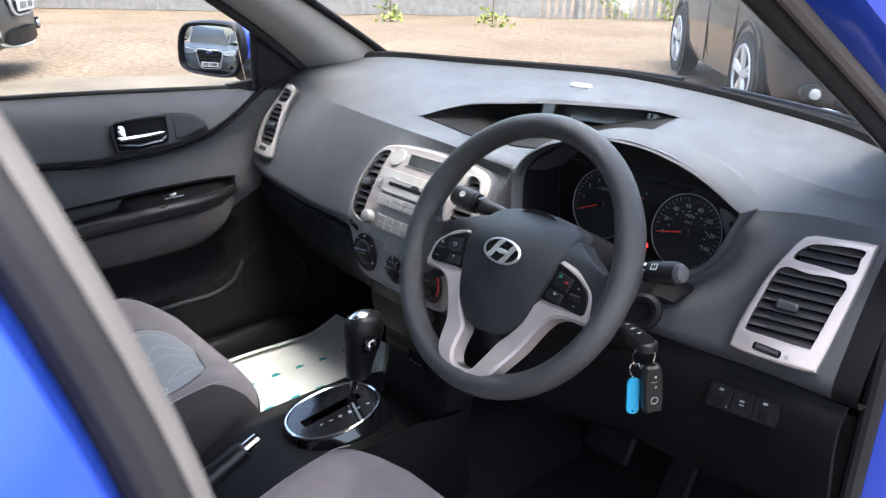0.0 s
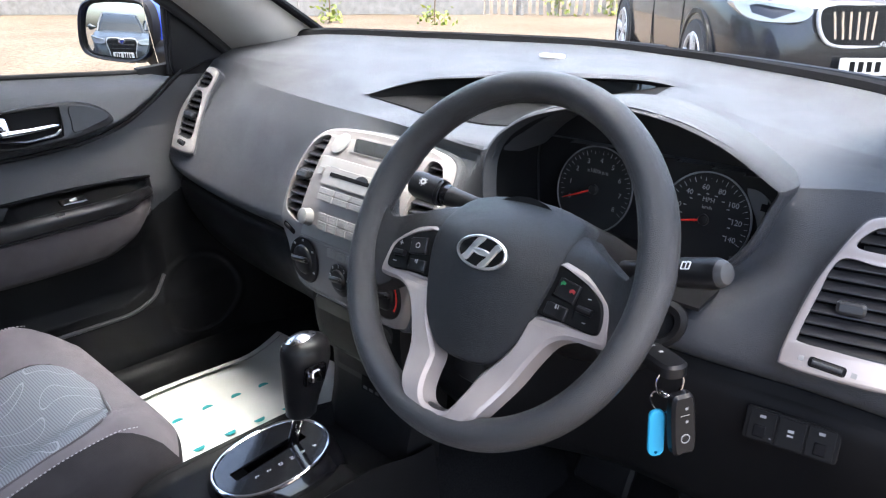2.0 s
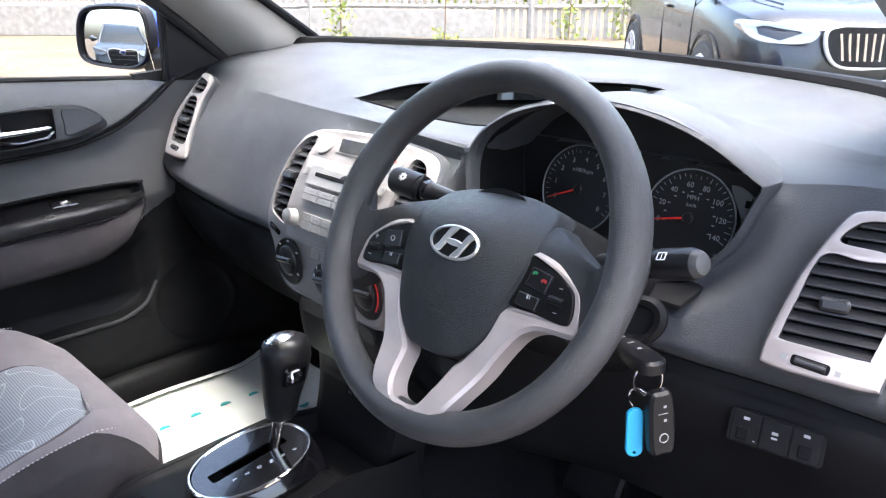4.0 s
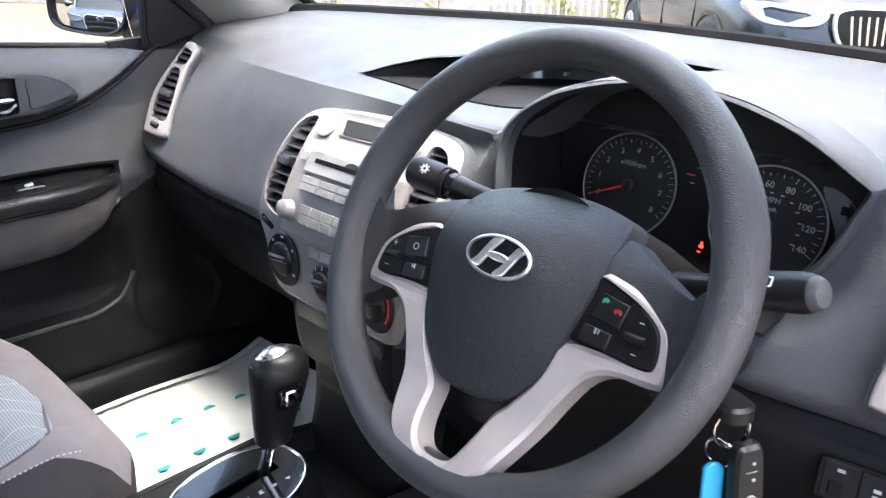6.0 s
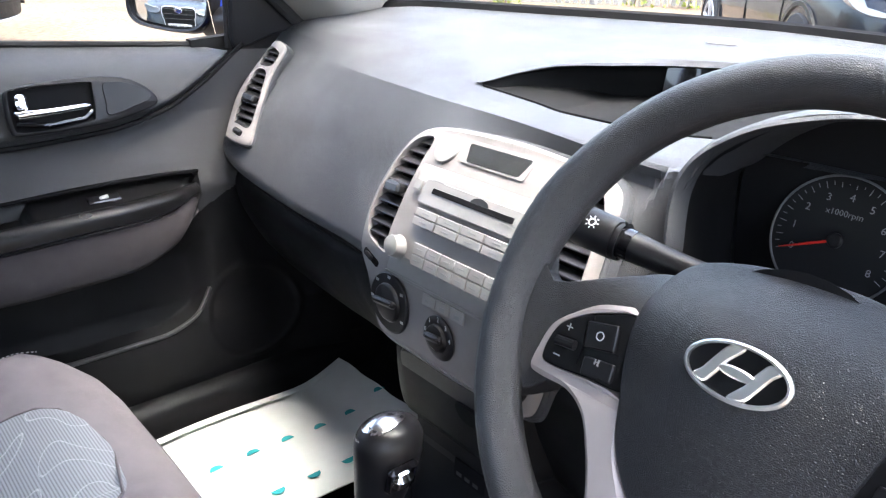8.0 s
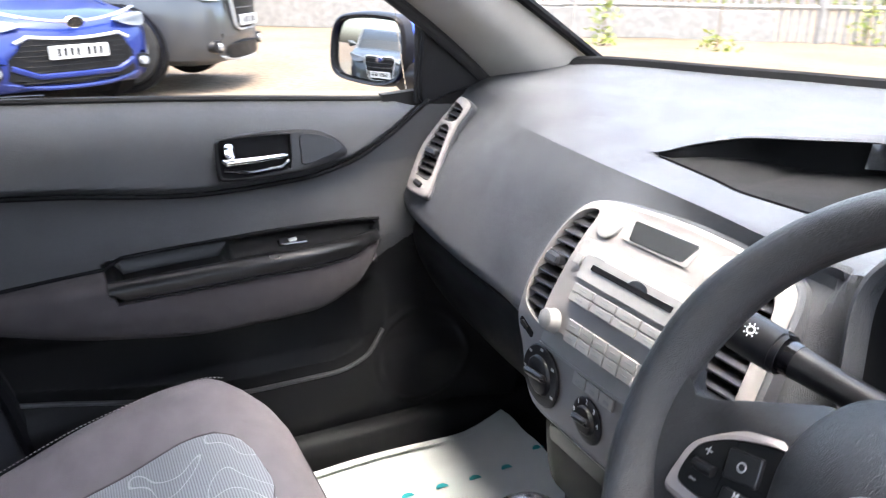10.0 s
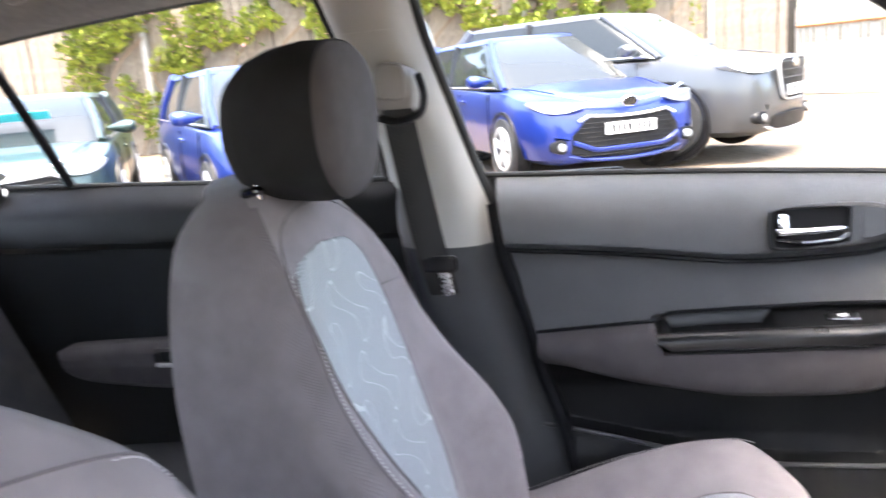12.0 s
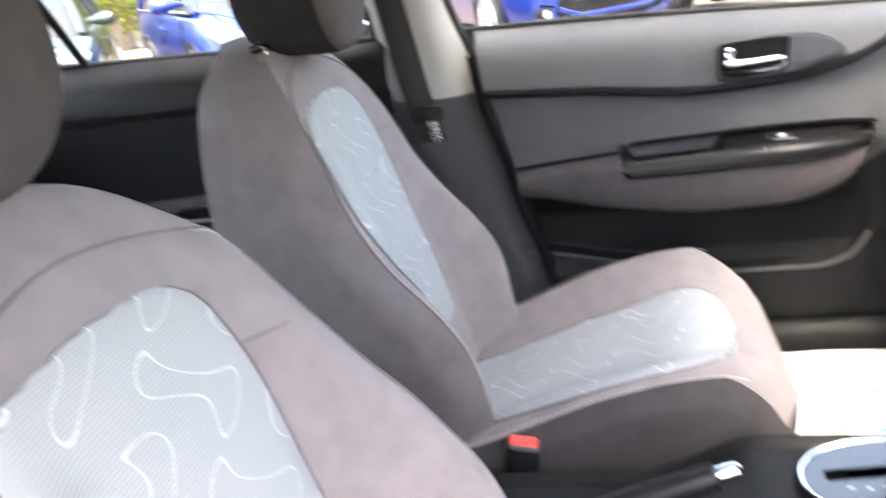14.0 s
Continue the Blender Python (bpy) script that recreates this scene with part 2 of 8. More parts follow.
def part(name, geo, mat, parent=None, label="", sharp=35, uv=None):
    """Links one mesh: geo is (verts, faces); world coordinates, or the parent's own where it stands at the origin."""
    verts, faces = geo
    me = bpy.data.meshes.new(name)
    me.from_pydata([tuple(v) for v in verts], [], faces)
    me.validate()
    if uv is not None:
        layer = me.uv_layers.new(name="UVMap")
        for loop in me.loops:
            layer.data[loop.index].uv = uv[loop.vertex_index]
    me.materials.append(M[mat] if isinstance(mat, str) else mat)
    me.polygons.foreach_set("use_smooth", [True] * len(me.polygons))
    me.set_sharp_from_angle(angle=radians(sharp))
    me.update()
    ob = new(name, me)
    if parent is not None:
        ob.parent = parent
        if parent.parent is None:
            ob.matrix_parent_inverse = parent.matrix_basis.inverted()
    if label:
        ob["label"] = label
    return ob


def lone(name, geo, mat, label, category, group="", kind="", sharp=35):
    return tagged(part(name, geo, mat, None, "", sharp), label, category, group, kind)


def join(*geos):
    verts, faces = [], []
    for v, f in geos:
        o = len(verts)
        verts += [tuple(p) for p in v]
        faces += [tuple(i + o for i in g) for g in f]
    return verts, faces


def moved(geo, m):
    return [tuple(m @ Vector(v)) for v in geo[0]], geo[1]


def mirrored(geo):
    return [(-v[0], v[1], v[2]) for v in geo[0]], [tuple(reversed(f)) for f in geo[1]]


def basis(o, u, v, n):
    m = Matrix.Identity(4)
    for c, a in enumerate((u, v, n)):
        for r in range(3):
            m[r][c] = a[r]
    for r in range(3):
        m[r][3] = o[r]
    return m


def spline(pts, n, closed=False):
    """n points along a smooth curve through pts (Catmull-Rom, even in parameter)."""
    p = [Vector(q) for q in pts]
    k = len(p)
    out = []
    spans = k if closed else k - 1
    for i in range(n):
        s = i / n * spans if closed else i / (n - 1) * spans
        j = min(int(s), spans - 1)
        t = s - j
        g = (lambda a: p[a % k]) if closed else (lambda a: p[min(max(a, 0), k - 1)])
        a, b, c, d = g(j - 1), g(j), g(j + 1), g(j + 2)
        out.append(0.5 * ((2 * b) + (c - a) * t + (2 * a - 5 * b + 4 * c - d) * t * t + (3 * b - a - 3 * c + d) * t ** 3))
    return out


def ease(xs, ys):
    """A smooth function through the given knots."""
    xs, ys = np.array(xs, float), np.array(ys, float)
    h = np.diff(xs)
    d = np.diff(ys) / h
    m = np.zeros(len(xs))
    m[0], m[-1] = d[0], d[-1]
    for i in range(1, len(xs) - 1):
        m[i] = 0 if d[i - 1] * d[i] <= 0 else 2 * d[i - 1] * d[i] / (d[i - 1] + d[i])

    def at(x):
        x = min(max(x, xs[0]), xs[-1])
        i = min(max(int(np.searchsorted(xs, x)) - 1, 0), len(xs) - 2)
        t = (x - xs[i]) / h[i]
        return float((2 * t ** 3 - 3 * t ** 2 + 1) * ys[i] + (t ** 3 - 2 * t ** 2 + t) * h[i] * m[i] + (3 * t ** 2 - 2 * t ** 3) * ys[i + 1] + (t ** 3 - t ** 2) * h[i] * m[i + 1])
    return at


def step(a, b, x):
    t = min(max((x - a) / (b - a), 0), 1)
    return t * t * (3 - 2 * t)


def sheet(fn, nu, nv, thick=0.0, closed_u=False):
    """A surface from fn(u, v) -> point, with u and v in 0..1; thick gives it a back, offset against the normal."""
    P = [[Vector(fn(i / nu if closed_u else i / (nu - 1), j / (nv - 1))) for j in range(nv)] for i in range(nu)]
    verts = [p for row in P for p in row]
    faces = []
    lim = nu if closed_u else nu - 1
    for i in range(lim):
        for j in range(nv - 1):
            a, b = i * nv + j, ((i + 1) % nu) * nv + j
            faces.append((a, b, b + 1, a + 1))
    if thick:
        nor = [Vector((0, 0, 0)) for _ in verts]
        for f in faces:
            n = (verts[f[1]] - verts[f[0]]).cross(verts[f[3]] - verts[f[0]])
            if n.length < 1e-12:
                n = (verts[f[2]] - verts[f[1]]).cross(verts[f[3]] - verts[f[2]])
            for i in f:
                nor[i] += n
        k = len(verts)
        verts = verts + [v - (n.normalized() * thick if n.length else n) for v, n in zip(verts, nor)]
        faces = faces + [tuple(i + k for i in reversed(f)) for f in faces]
        rim = [(0, j) for j in range(nv)] + [(i, nv - 1) for i in range(1, nu)] + [(nu - 1, j) for j in range(nv - 2, -1, -1)] + [(i, 0) for i in range(nu - 2, 0, -1)]
        if closed_u:
            for j in (0, nv - 1):
                for i in range(nu):
                    a, b = i * nv + j, ((i + 1) % nu) * nv + j
                    faces.append((a, a + k, b + k, b) if j == 0 else (a, b, b + k, a + k))
        else:
            for (i, j), (i2, j2) in zip(rim, rim[1:] + rim[:1]):
                a, b = i * nv + j, i2 * nv + j2
                faces.append((a, b, b + k, a + k))
    return verts, faces


def loft(loops, cap=True, closed=True):
    n = len(loops[0])
    verts = [tuple(p) for lp in loops for p in lp]
    faces = []
    for i in range(len(loops) - 1):
        for j in range(n if closed else n - 1):
            a, b = i * n + j, i * n + (j + 1) % n
            faces.append((a, b, b + n, a + n))
    if cap and closed:
        faces.append(tuple(range(n - 1, -1, -1)))
        faces.append(tuple((len(loops) - 1) * n + j for j in range(n)))
    return verts, faces


def tube(pts, r, sides=10, closed=False, squash=1.0):
    """A round bar along pts; r is a number or a list."""
    p = [Vector(q) for q in pts]
    k = len(p)
    loops, up = [], None
    for i in range(k):
        d = (p[(i + 1) % k] - p[i - 1]) if closed else (p[min(i + 1, k - 1)] - p[max(i - 1, 0)])
        d.normalize()
        if up is None:
            up = Vector((0, 0, 1)) if abs(d.z) < 0.9 else Vector((0, 1, 0))
        a = d.cross(up).normalized()
        up = a.cross(d).normalized()
        rr = r[i] if isinstance(r, (list, tuple)) else r
        loops.append([p[i] + (a * math.cos(2 * math.pi * j / sides) * squash + up * math.sin(2 * math.pi * j / sides)) * rr for j in range(sides)])
    if closed:
        v, f = loft(loops + [loops[0]], cap=False)
        return v, f
    return loft(loops)


def inset(loop, d):
    """A closed flat outline moved inwards by d."""
    k = len(loop)
    area = sum(loop[i][0] * loop[(i + 1) % k][1] - loop[(i + 1) % k][0] * loop[i][1] for i in range(k))
    sgn = 1 if area > 0 else -1
    out = []
    for i in range(k):
        a, b, c = Vector(loop[i - 1][:2]), Vector(loop[i][:2]), Vector(loop[(i + 1) % k][:2])
        e1, e2 = (b - a), (c - b)
        if e1.length < 1e-9 or e2.length < 1e-9:
            out.append((b.x, b.y))
            continue
        e1.normalize(), e2.normalize()
        n1, n2 = Vector((-e1.y, e1.x)) * sgn, Vector((-e2.y, e2.x)) * sgn
        m = n1 + n2
        s = d / max(0.35, (1 + n1.dot(n2)) / 2) / 2
        out.append(tuple(b + m * s))
    return out


def rounded(outline, n=72):
    return [tuple(q)[:2] for q in spline([(*p, 0) for p in outline], n, True)]


def round_rect(w, h, r, n=5, cx=0, cy=0):
    out = []
    for sx, sy, a0 in ((1, 1, 0), (-1, 1, 90), (-1, -1, 180), (1, -1, 270)):
        for i in range(n + 1):
            a = radians(a0 + 90 * i / n)
            out.append((cx + sx * (w / 2 - r) + r * math.cos(a), cy + sy * (h / 2 - r) + r * math.sin(a)))
    return out


def disc(r, n=40, cx=0, cy=0):
    return [(cx + r * math.cos(2 * math.pi * i / n), cy + r * math.sin(2 * math.pi * i / n)) for i in range(n)]


def plate(outline, t, m=None, bev=0.001, holes=(), deep=0.0, crown=None):
    """A slab of thickness t with a bevelled top edge; holes go through it, with walls as deep as asked."""
    rings = [[(x, y, 0) for x, y in outline], [(x, y, t - bev) for x, y in outline], [(x, y, t) for x, y in inset(outline, bev)]]
    n = len(outline)
    area = sum(outline[i][0] * outline[(i + 1) % n][1] - outline[(i + 1) % n][0] * outline[i][1] for i in range(n))
    if area < 0:
        rings = [r[::-1] for r in rings]
    verts, faces = loft(rings, cap=False)
    top = [(p[0], p[1]) for p in rings[2]]
    hrings = []
    for h in holes:
        hh = list(h)
        a = sum(hh[i][0] * hh[(i + 1) % len(hh)][1] - hh[(i + 1) % len(hh)][0] * hh[i][1] for i in range(len(hh)))
        hh = hh if a < 0 else hh[::-1]
        hrings.append(hh)
    if not holes:
        faces.append(tuple(2 * n + i for i in range(n)))
        faces.append(tuple(range(n - 1, -1, -1)))
    else:
        idx = [2 * n + i for i in range(n)]
        polys = [[Vector((*p, 0)) for p in top]]
        for hh in hrings:
            o = len(verts)
            k = len(hh)
            verts += [(x, y, t) for x, y in hh] + [(x, y, t - deep if deep else 0) for x, y in hh]
            for i in range(k):
                j = (i + 1) % k
                faces.append((o + i, o + j, o + k + j, o + k + i)[::-1])
            idx += [o + i for i in range(k)]
            polys.append([Vector((*p, 0)) for p in hh])
        flat = [p for poly in polys for p in poly]
        for tri in geometry.tessellate_polygon(polys):
            a, b, c = (flat[i] for i in tri)
            up = (b - a).cross(c - a).z
            f = tuple(idx[i] for i in tri)
            faces.append(f if up > 0 else f[::-1])
    if crown:
        verts = [(x, y, z + crown(x, y)) for x, y, z in verts]
    geo = (verts, faces)
    return moved(geo, m) if m is not None else geo


def block(w, d, h, r=0.004, m=None):
    """A box with rounded edges, centred, h along z."""
    lo = round_rect(w, d, min(r * 1.5, w / 2.1, d / 2.1), 3)
    small = inset(lo, r)
    loops = [[(x, y, -h / 2) for x, y in small], [(x, y, -h / 2 + r) for x, y in lo], [(x, y, h / 2 - r) for x, y in lo], [(x, y, h / 2) for x, y in small]]
    geo = loft(loops)
    return moved(geo, m) if m is not None else geo


def lathe(profile, n=32, m=None):
    """Turned round z: profile of (radius, z)."""
    loops = [[(max(r, 1e-5) * math.cos(2 * math.pi * i / n), max(r, 1e-5) * math.sin(2 * math.pi * i / n), z) for i in range(n)] for r, z in profile]
    geo = loft(loops)
    return moved(geo, m) if m is not None else geo


def writing(name, text, size, m, mat, parent, align="CENTER"):
    """Raised lettering as a mesh, standing in the plane of m."""
    cu = bpy.data.curves.new(name, "FONT")
    cu.body, cu.size, cu.align_x, cu.align_y, cu.resolution_u = text, size, align, "CENTER", 2
    cu.extrude = 0.0001
    tmp = bpy.data.objects.new("tmp_text", cu)
    me = bpy.data.meshes.new_from_object(tmp)
    bpy.data.objects.remove(tmp)
    geo = ([tuple(m @ v.co) for v in me.vertices], [tuple(p.vertices) for p in me.polygons])
    bpy.data.meshes.remove(me)
    return part(name, geo, mat, parent)


def bars(items, m, h=0.0003):
    """Small flat bars for print that cannot be read: (x, y, width, height)."""
    return join(*[plate([(x - w / 2, y - q / 2), (x + w / 2, y - q / 2), (x + w / 2, y + q / 2), (x - w / 2, y + q / 2)], h, m, h / 3) for x, y, w, q in items])


def prints(items, m, mat, parent, name="print_mark"):
    """The same, each bar a part of its own."""
    for q in items:
        part(name, bars([q], m), mat, parent)

# ================= the car's own shell =================
CAR_FLOOR = 0.27

# ---- floor and carpet ----
lone("floor", sheet(lambda u, v: (-0.80 + 1.60 * u, -1.75 + 2.35 * v, CAR_FLOOR + 0.22 * step(0.50, 0.62, -1.75 + 2.35 * v) + 0.012 * math.sin(9 * u) * math.sin(7 * v)), 40, 60, 0.03), "carpet",
             "dark carpeted car floor", "floor", kind="structure")


def tunnel_point(u, v):
    y = -1.5 + 2.0 * v
    w = 0.15
    s = -1 + 2 * u
    return (w * s * (1.0 if abs(s) < 0.9 else 1.06), y, CAR_FLOOR - 0.01 + (0.44 - CAR_FLOOR) * (1 - abs(s) ** 5))


lone("tunnel", sheet(tunnel_point, 25, 12, 0.02), "carpet", "carpeted centre tunnel of the floor", "tunnel", kind="structure")
# firewall behind the footwells
lone("firewall", sheet(lambda u, v: (-0.8 + 1.6 * u, 0.56 + 0.06 * math.sin(3 * v), 0.25 + 0.72 * v), 20, 16, 0.02), "carpet",
     "dark lined bulkhead at the front of the footwell", "bulkhead", kind="structure")
for sx in (-1, 1):
    g = loft([[(sx * 0.655, y, 0.28), (sx * 0.656, y, 0.318), (sx * 0.660, y, 0.332), (sx * 0.667, y, 0.343), (sx * 0.677, y, 0.350), (sx * 0.690, y, 0.354), (sx * 0.78, y, 0.35), (sx * 0.83, y, 0.30), (sx * 0.83, y, 0.20)] for y in (-1.6, -0.8, -0.2, 0.25, 0.42, 0.52)])
    lone("sill", g, "lower", "black plastic door sill trim", "sill", kind="structure", sharp=60)
    lone("kick_panel", sheet(lambda u, v: (sx * (0.72 - 0.05 * u), 0.30 + 0.28 * u, 0.28 + 0.45 * v), 10, 10, 0.015), "lower",
         "black plastic side panel of the footwell", "kick panel", kind="structure")

# ---- dashboard ----
dashboard = thing("dashboard", "dark grey grained plastic dashboard with silver trim", "dashboard", (0, 0.3, 0.6))
XS = [-0.735, -0.66, -0.57, -0.40, -0.22, 0.0, 0.20, 0.38, 0.52, 0.62, 0.735]
edge_y = ease(XS, [0.455, 0.50, 0.555, 0.605, 0.675, 0.735, 0.70, 0.635, 0.575, 0.52, 0.455])
edge_z = ease(XS, [1.008, 1.018, 1.026, 1.028, 1.028, 1.028, 1.028, 1.028, 1.026, 1.018, 1.008])
ridge_y = ease(XS, [0.40, 0.385, 0.39, 0.44, 0.487, 0.512, 0.585, 0.575, 0.50, 0.44, 0.40])
ridge_z = ease(XS, [0.993, 0.998, 1.000, 1.004, 1.006, 1.009, 1.012, 1.010, 1.004, 0.999, 0.993])
BX = [-0.735, -0.66, -0.57, -0.40, -0.26, -0.172, -0.150, -0.115, -0.056, 0.0, 0.10, 0.20, 0.26, 0.38, 0.52, 0.62, 0.735]
brow_y = ease(BX, [0.385, 0.37, 0.368, 0.385, 0.362, 0.322, 0.366, 0.410, 0.448, 0.492, 0.535, 0.570, 0.560, 0.46, 0.40, 0.38, 0.385])
brow_z = ease(BX, [0.988, 0.990, 0.990, 0.988, 0.980, 0.972, 0.983, 0.994, 1.000, 1.003, 1.006, 1.006, 1.004, 1.000, 0.992, 0.988, 0.985])
shelf_y = ease(BX, [0.375, 0.358, 0.353, 0.335, 0.327, 0.316, 0.316, 0.312, 0.302, 0.291, 0.293, 0.33, 0.335, 0.345, 0.36, 0.365, 0.37])
shelf_z = ease(BX, [0.983, 0.981, 0.975, 0.969, 0.970, 0.970, 0.969, 0.968, 0.967, 0.966, 0.966, 0.968, 0.969, 0.972, 0.981, 0.981, 0.980])
crease_y = ease(XS, [0.36, 0.345, 0.335, 0.302, 0.270, 0.232, 0.208, 0.25, 0.29, 0.325, 0.34])
crease_z = ease(XS, [0.972, 0.962, 0.953, 0.955, 0.957, 0.962, 0.960, 0.962, 0.962, 0.968, 0.965])
mid_y = ease(XS, [0.285, 0.262, 0.264, 0.252, 0.22, 0.165, 0.17, 0.225, 0.245, 0.268, 0.275])
mid_z = ease(XS, [0.87, 0.865, 0.855, 0.85, 0.855, 0.86, 0.86, 0.86, 0.86, 0.865, 0.87])
low_y = ease(XS, [0.225, 0.210, 0.216, 0.215, 0.175, 0.12, 0.14, 0.20, 0.22, 0.232, 0.235])
low_z = ease(XS, [0.79, 0.765, 0.745, 0.735, 0.755, 0.77, 0.775, 0.78, 0.775, 0.775, 0.775])


def pod(x):
    """How far the hollow of the display pod opens at this place."""
    if x < -0.172 or x > 0.26:
        return 0.0
    return min(1.0, ((x + 0.172) / 0.10)) ** 0.6 * min(1.0, (0.26 - x) / 0.20)


def dash_profile(x):
    p = pod(x)
    hollow_y = brow_y(x) + 0.045 * p
    hollow_z = brow_z(x) - 0.046 * p
    base_y = shelf_y(x) + 0.016 * p
    base_z = shelf_z(x) - 0.020 * p
    pts = [(edge_y(x) + 0.05, edge_z(x) - 0.04), (edge_y(x) + 0.004, edge_z(x) - 0.004), (edge_y(x), edge_z(x))]
    for k in (0.3, 0.65, 1.0):
        pts.append((edge_y(x) + (ridge_y(x) - edge_y(x)) * k, edge_z(x) + (ridge_z(x) - edge_z(x)) * k))
    pts += [((ridge_y(x) + brow_y(x)) / 2, (ridge_z(x) + brow_z(x)) / 2 + 0.001), (brow_y(x) + 0.004 * p, brow_z(x)), (brow_y(x), brow_z(x) - 0.003 * p)]
    pts += [(brow_y(x) + 0.03 * p, brow_z(x) - 0.008 * p), (hollow_y, hollow_z), (base_y, base_z), (shelf_y(x), shelf_z(x))]
    for k in (0.35, 0.7):
        pts.append((shelf_y(x) + (crease_y(x) - shelf_y(x)) * k, shelf_z(x) + (crease_z(x) - shelf_z(x)) * k))
    return pts


def dash_top(u, v):
    x = -0.735 + 1.47 * u
    pts = dash_profile(x) + [(crease_y(x), crease_z(x))]
    s = v * (len(pts) - 1)
    i = min(int(s), len(pts) - 2)
    t = s - i
    return (x, pts[i][0] * (1 - t) + pts[i + 1][0] * t, pts[i][1] * (1 - t) + pts[i + 1][1] * t)




def fascia(u, v):
    x = -0.735 + 1.47 * u
    # the instrument binnacle opens the fascia behind the wheel
    pts = [(crease_y(x), crease_z(x)), ((crease_y(x) * 0.55 + mid_y(x) * 0.45) - 0.012, crease_z(x) * 0.5 + mid_z(x) * 0.5), (mid_y(x) - 0.006, mid_z(x)),
           (low_y(x) + 0.004, low_z(x) + 0.035), (low_y(x), low_z(x) + 0.012), (low_y(x) + 0.012, low_z(x) - 0.004), (low_y(x) + 0.04, low_z(x) - 0.010)]
    q = spline([(x, a, b) for a, b in pts], 2 + 30)
    i = v * (len(q) - 1)
    k = min(int(i), len(q) - 2)
    return q[k].lerp(q[k + 1], i - k)


def cut(geo, keep):
    """Leaves out the faces whose middle keep() refuses."""
    verts, faces = geo
    out = []
    for f in faces:
        c = [sum(verts[i][k] for i in f) / len(f) for k in range(3)]
        if keep(*c):
            out.append(f)
    return verts, out


BIN = [(0.206, 0.850), (0.200, 0.90), (0.199, 0.945), (0.211, 0.976), (0.239, 1.000), (0.268, 1.014), (0.315, 1.026), (0.365, 1.029), (0.42, 1.021), (0.478, 1.000), (0.530, 0.968), (0.538, 0.961), (0.533, 0.945), (0.512, 0.890), (0.47, 0.853), (0.40, 0.834), (0.30, 0.829), (0.225, 0.834)]

BIN_CUT = [(0.368 + (x - 0.368) * 0.99, 0.925 + (z - 0.925) * 0.99) for x, z in BIN]


def inside(poly, x, y):
    hit = False
    for (x1, y1), (x2, y2) in zip(poly, poly[1:] + poly[:1]):
        if (y1 > y) != (y2 > y) and x < (x2 - x1) * (y - y1) / (y2 - y1) + x1:
            hit = not hit
    return hit


RV = basis((0.625, 0.228, 0.8564), (0.9702, 0.2422, 0.0), (-0.0997, 0.3994, 0.9113), (0.2207, -0.8842, 0.4116))
LV = basis((-0.64, 0.258, 0.885), (0.9319, 0.3151, -0.1794), (-0.03, 0.56, 0.828), (0.3614, -0.7662, 0.5313))
CP = basis((0, 0.108, 0.77), (1, 0, 0), (0, 0.387, 0.922), (0, -0.922, 0.387))
VENT_R = [(-0.002, 0.092), (0.018, 0.106), (0.076, 0.107), (0.064, 0.035), (0.049, -0.030), (-0.034, -0.026), (-0.024, 0.030)]
VENT_L = [(-0.010, 0.085), (0.006, 0.086), (0.012, 0.050), (0.018, -0.050), (-0.016, -0.055), (-0.024, 0.0), (-0.018, 0.05)]
CX = 0.008
RVI, LVI, CPI = RV.inverted(), LV.inverted(), CP.inverted()


def behind_vent(x, y, z):
    p = Vector((x, y, z))
    for inv, poly in ((RVI, VENT_R), (LVI, VENT_L)):
        q = inv @ p
        if abs(q.z) < 0.035 and inside(poly, q.x, q.y):
            return True
    q = CPI @ p
    return 0.104 < abs(q.x - CX) < 0.148 and 0.056 < q.y < 0.176 and abs(q.z) < 0.08


rim_y = 0.205


def bin_ratio(x, z):
    """1 on the binnacle's outline, less inside it, more outside."""
    a = math.atan2(z - 0.925, x - 0.368)
    best = 9.0
    for (x1, z1), (x2, z2) in zip(BIN, BIN[1:] + BIN[:1]):
        ex, ez = x2 - x1, z2 - z1
        c, s = math.cos(a), math.sin(a)
        den = c * ez - s * ex
        if abs(den) < 1e-9:
            continue
        r = ((x1 - 0.368) * ez - (z1 - 0.925) * ex) / den
        k = ((x1 - 0.368) * s - (z1 - 0.925) * c) / den
        if r > 0 and -0.001 <= k <= 1.001:
            best = min(best, r)
    return math.hypot(x - 0.368, z - 0.925) / best


def sag(y):
    """The centre panel bows back towards its top and foot."""
    return -2.2 * (y - 0.085) ** 2


def set_back(p):
    """The skin steps back behind the centre panel and round the binnacle's lip."""
    q = CPI @ Vector(p)
    away = max(abs(q.x - CX) - 0.150, q.y - 0.196, -0.05 - q.y, 0.0)
    goal = sag(q.y) - 0.018
    if away < 0.035 and q.z > goal and abs(q.z) < 0.12:
        q.z = goal + (q.z - goal) * step(0.0, 0.035, away)
    x, y, z = CP @ q
    if y > 0.33 or not 0.10 < x < 0.62 or z < 0.79:
        return (x, y, z)
    w = step(1.40, 1.08, bin_ratio(x, z))
    goal = rim_y + 0.06 * (z - 0.92) + 0.20 * (x - 0.20) + 0.010
    return (x, y + (max(y, goal) - y) * w, z)


N_TOP, N_FAS = 46, 34


def dash_skin(u, v):
    k = v * (N_TOP + N_FAS - 1)
    if k < N_TOP - 1:
        return dash_top(u, k / (N_TOP - 1))
    return fascia(u, (k - (N_TOP - 1)) / N_FAS)


skin_raw = sheet(dash_skin, 240, N_TOP + N_FAS)
N_COL = 240
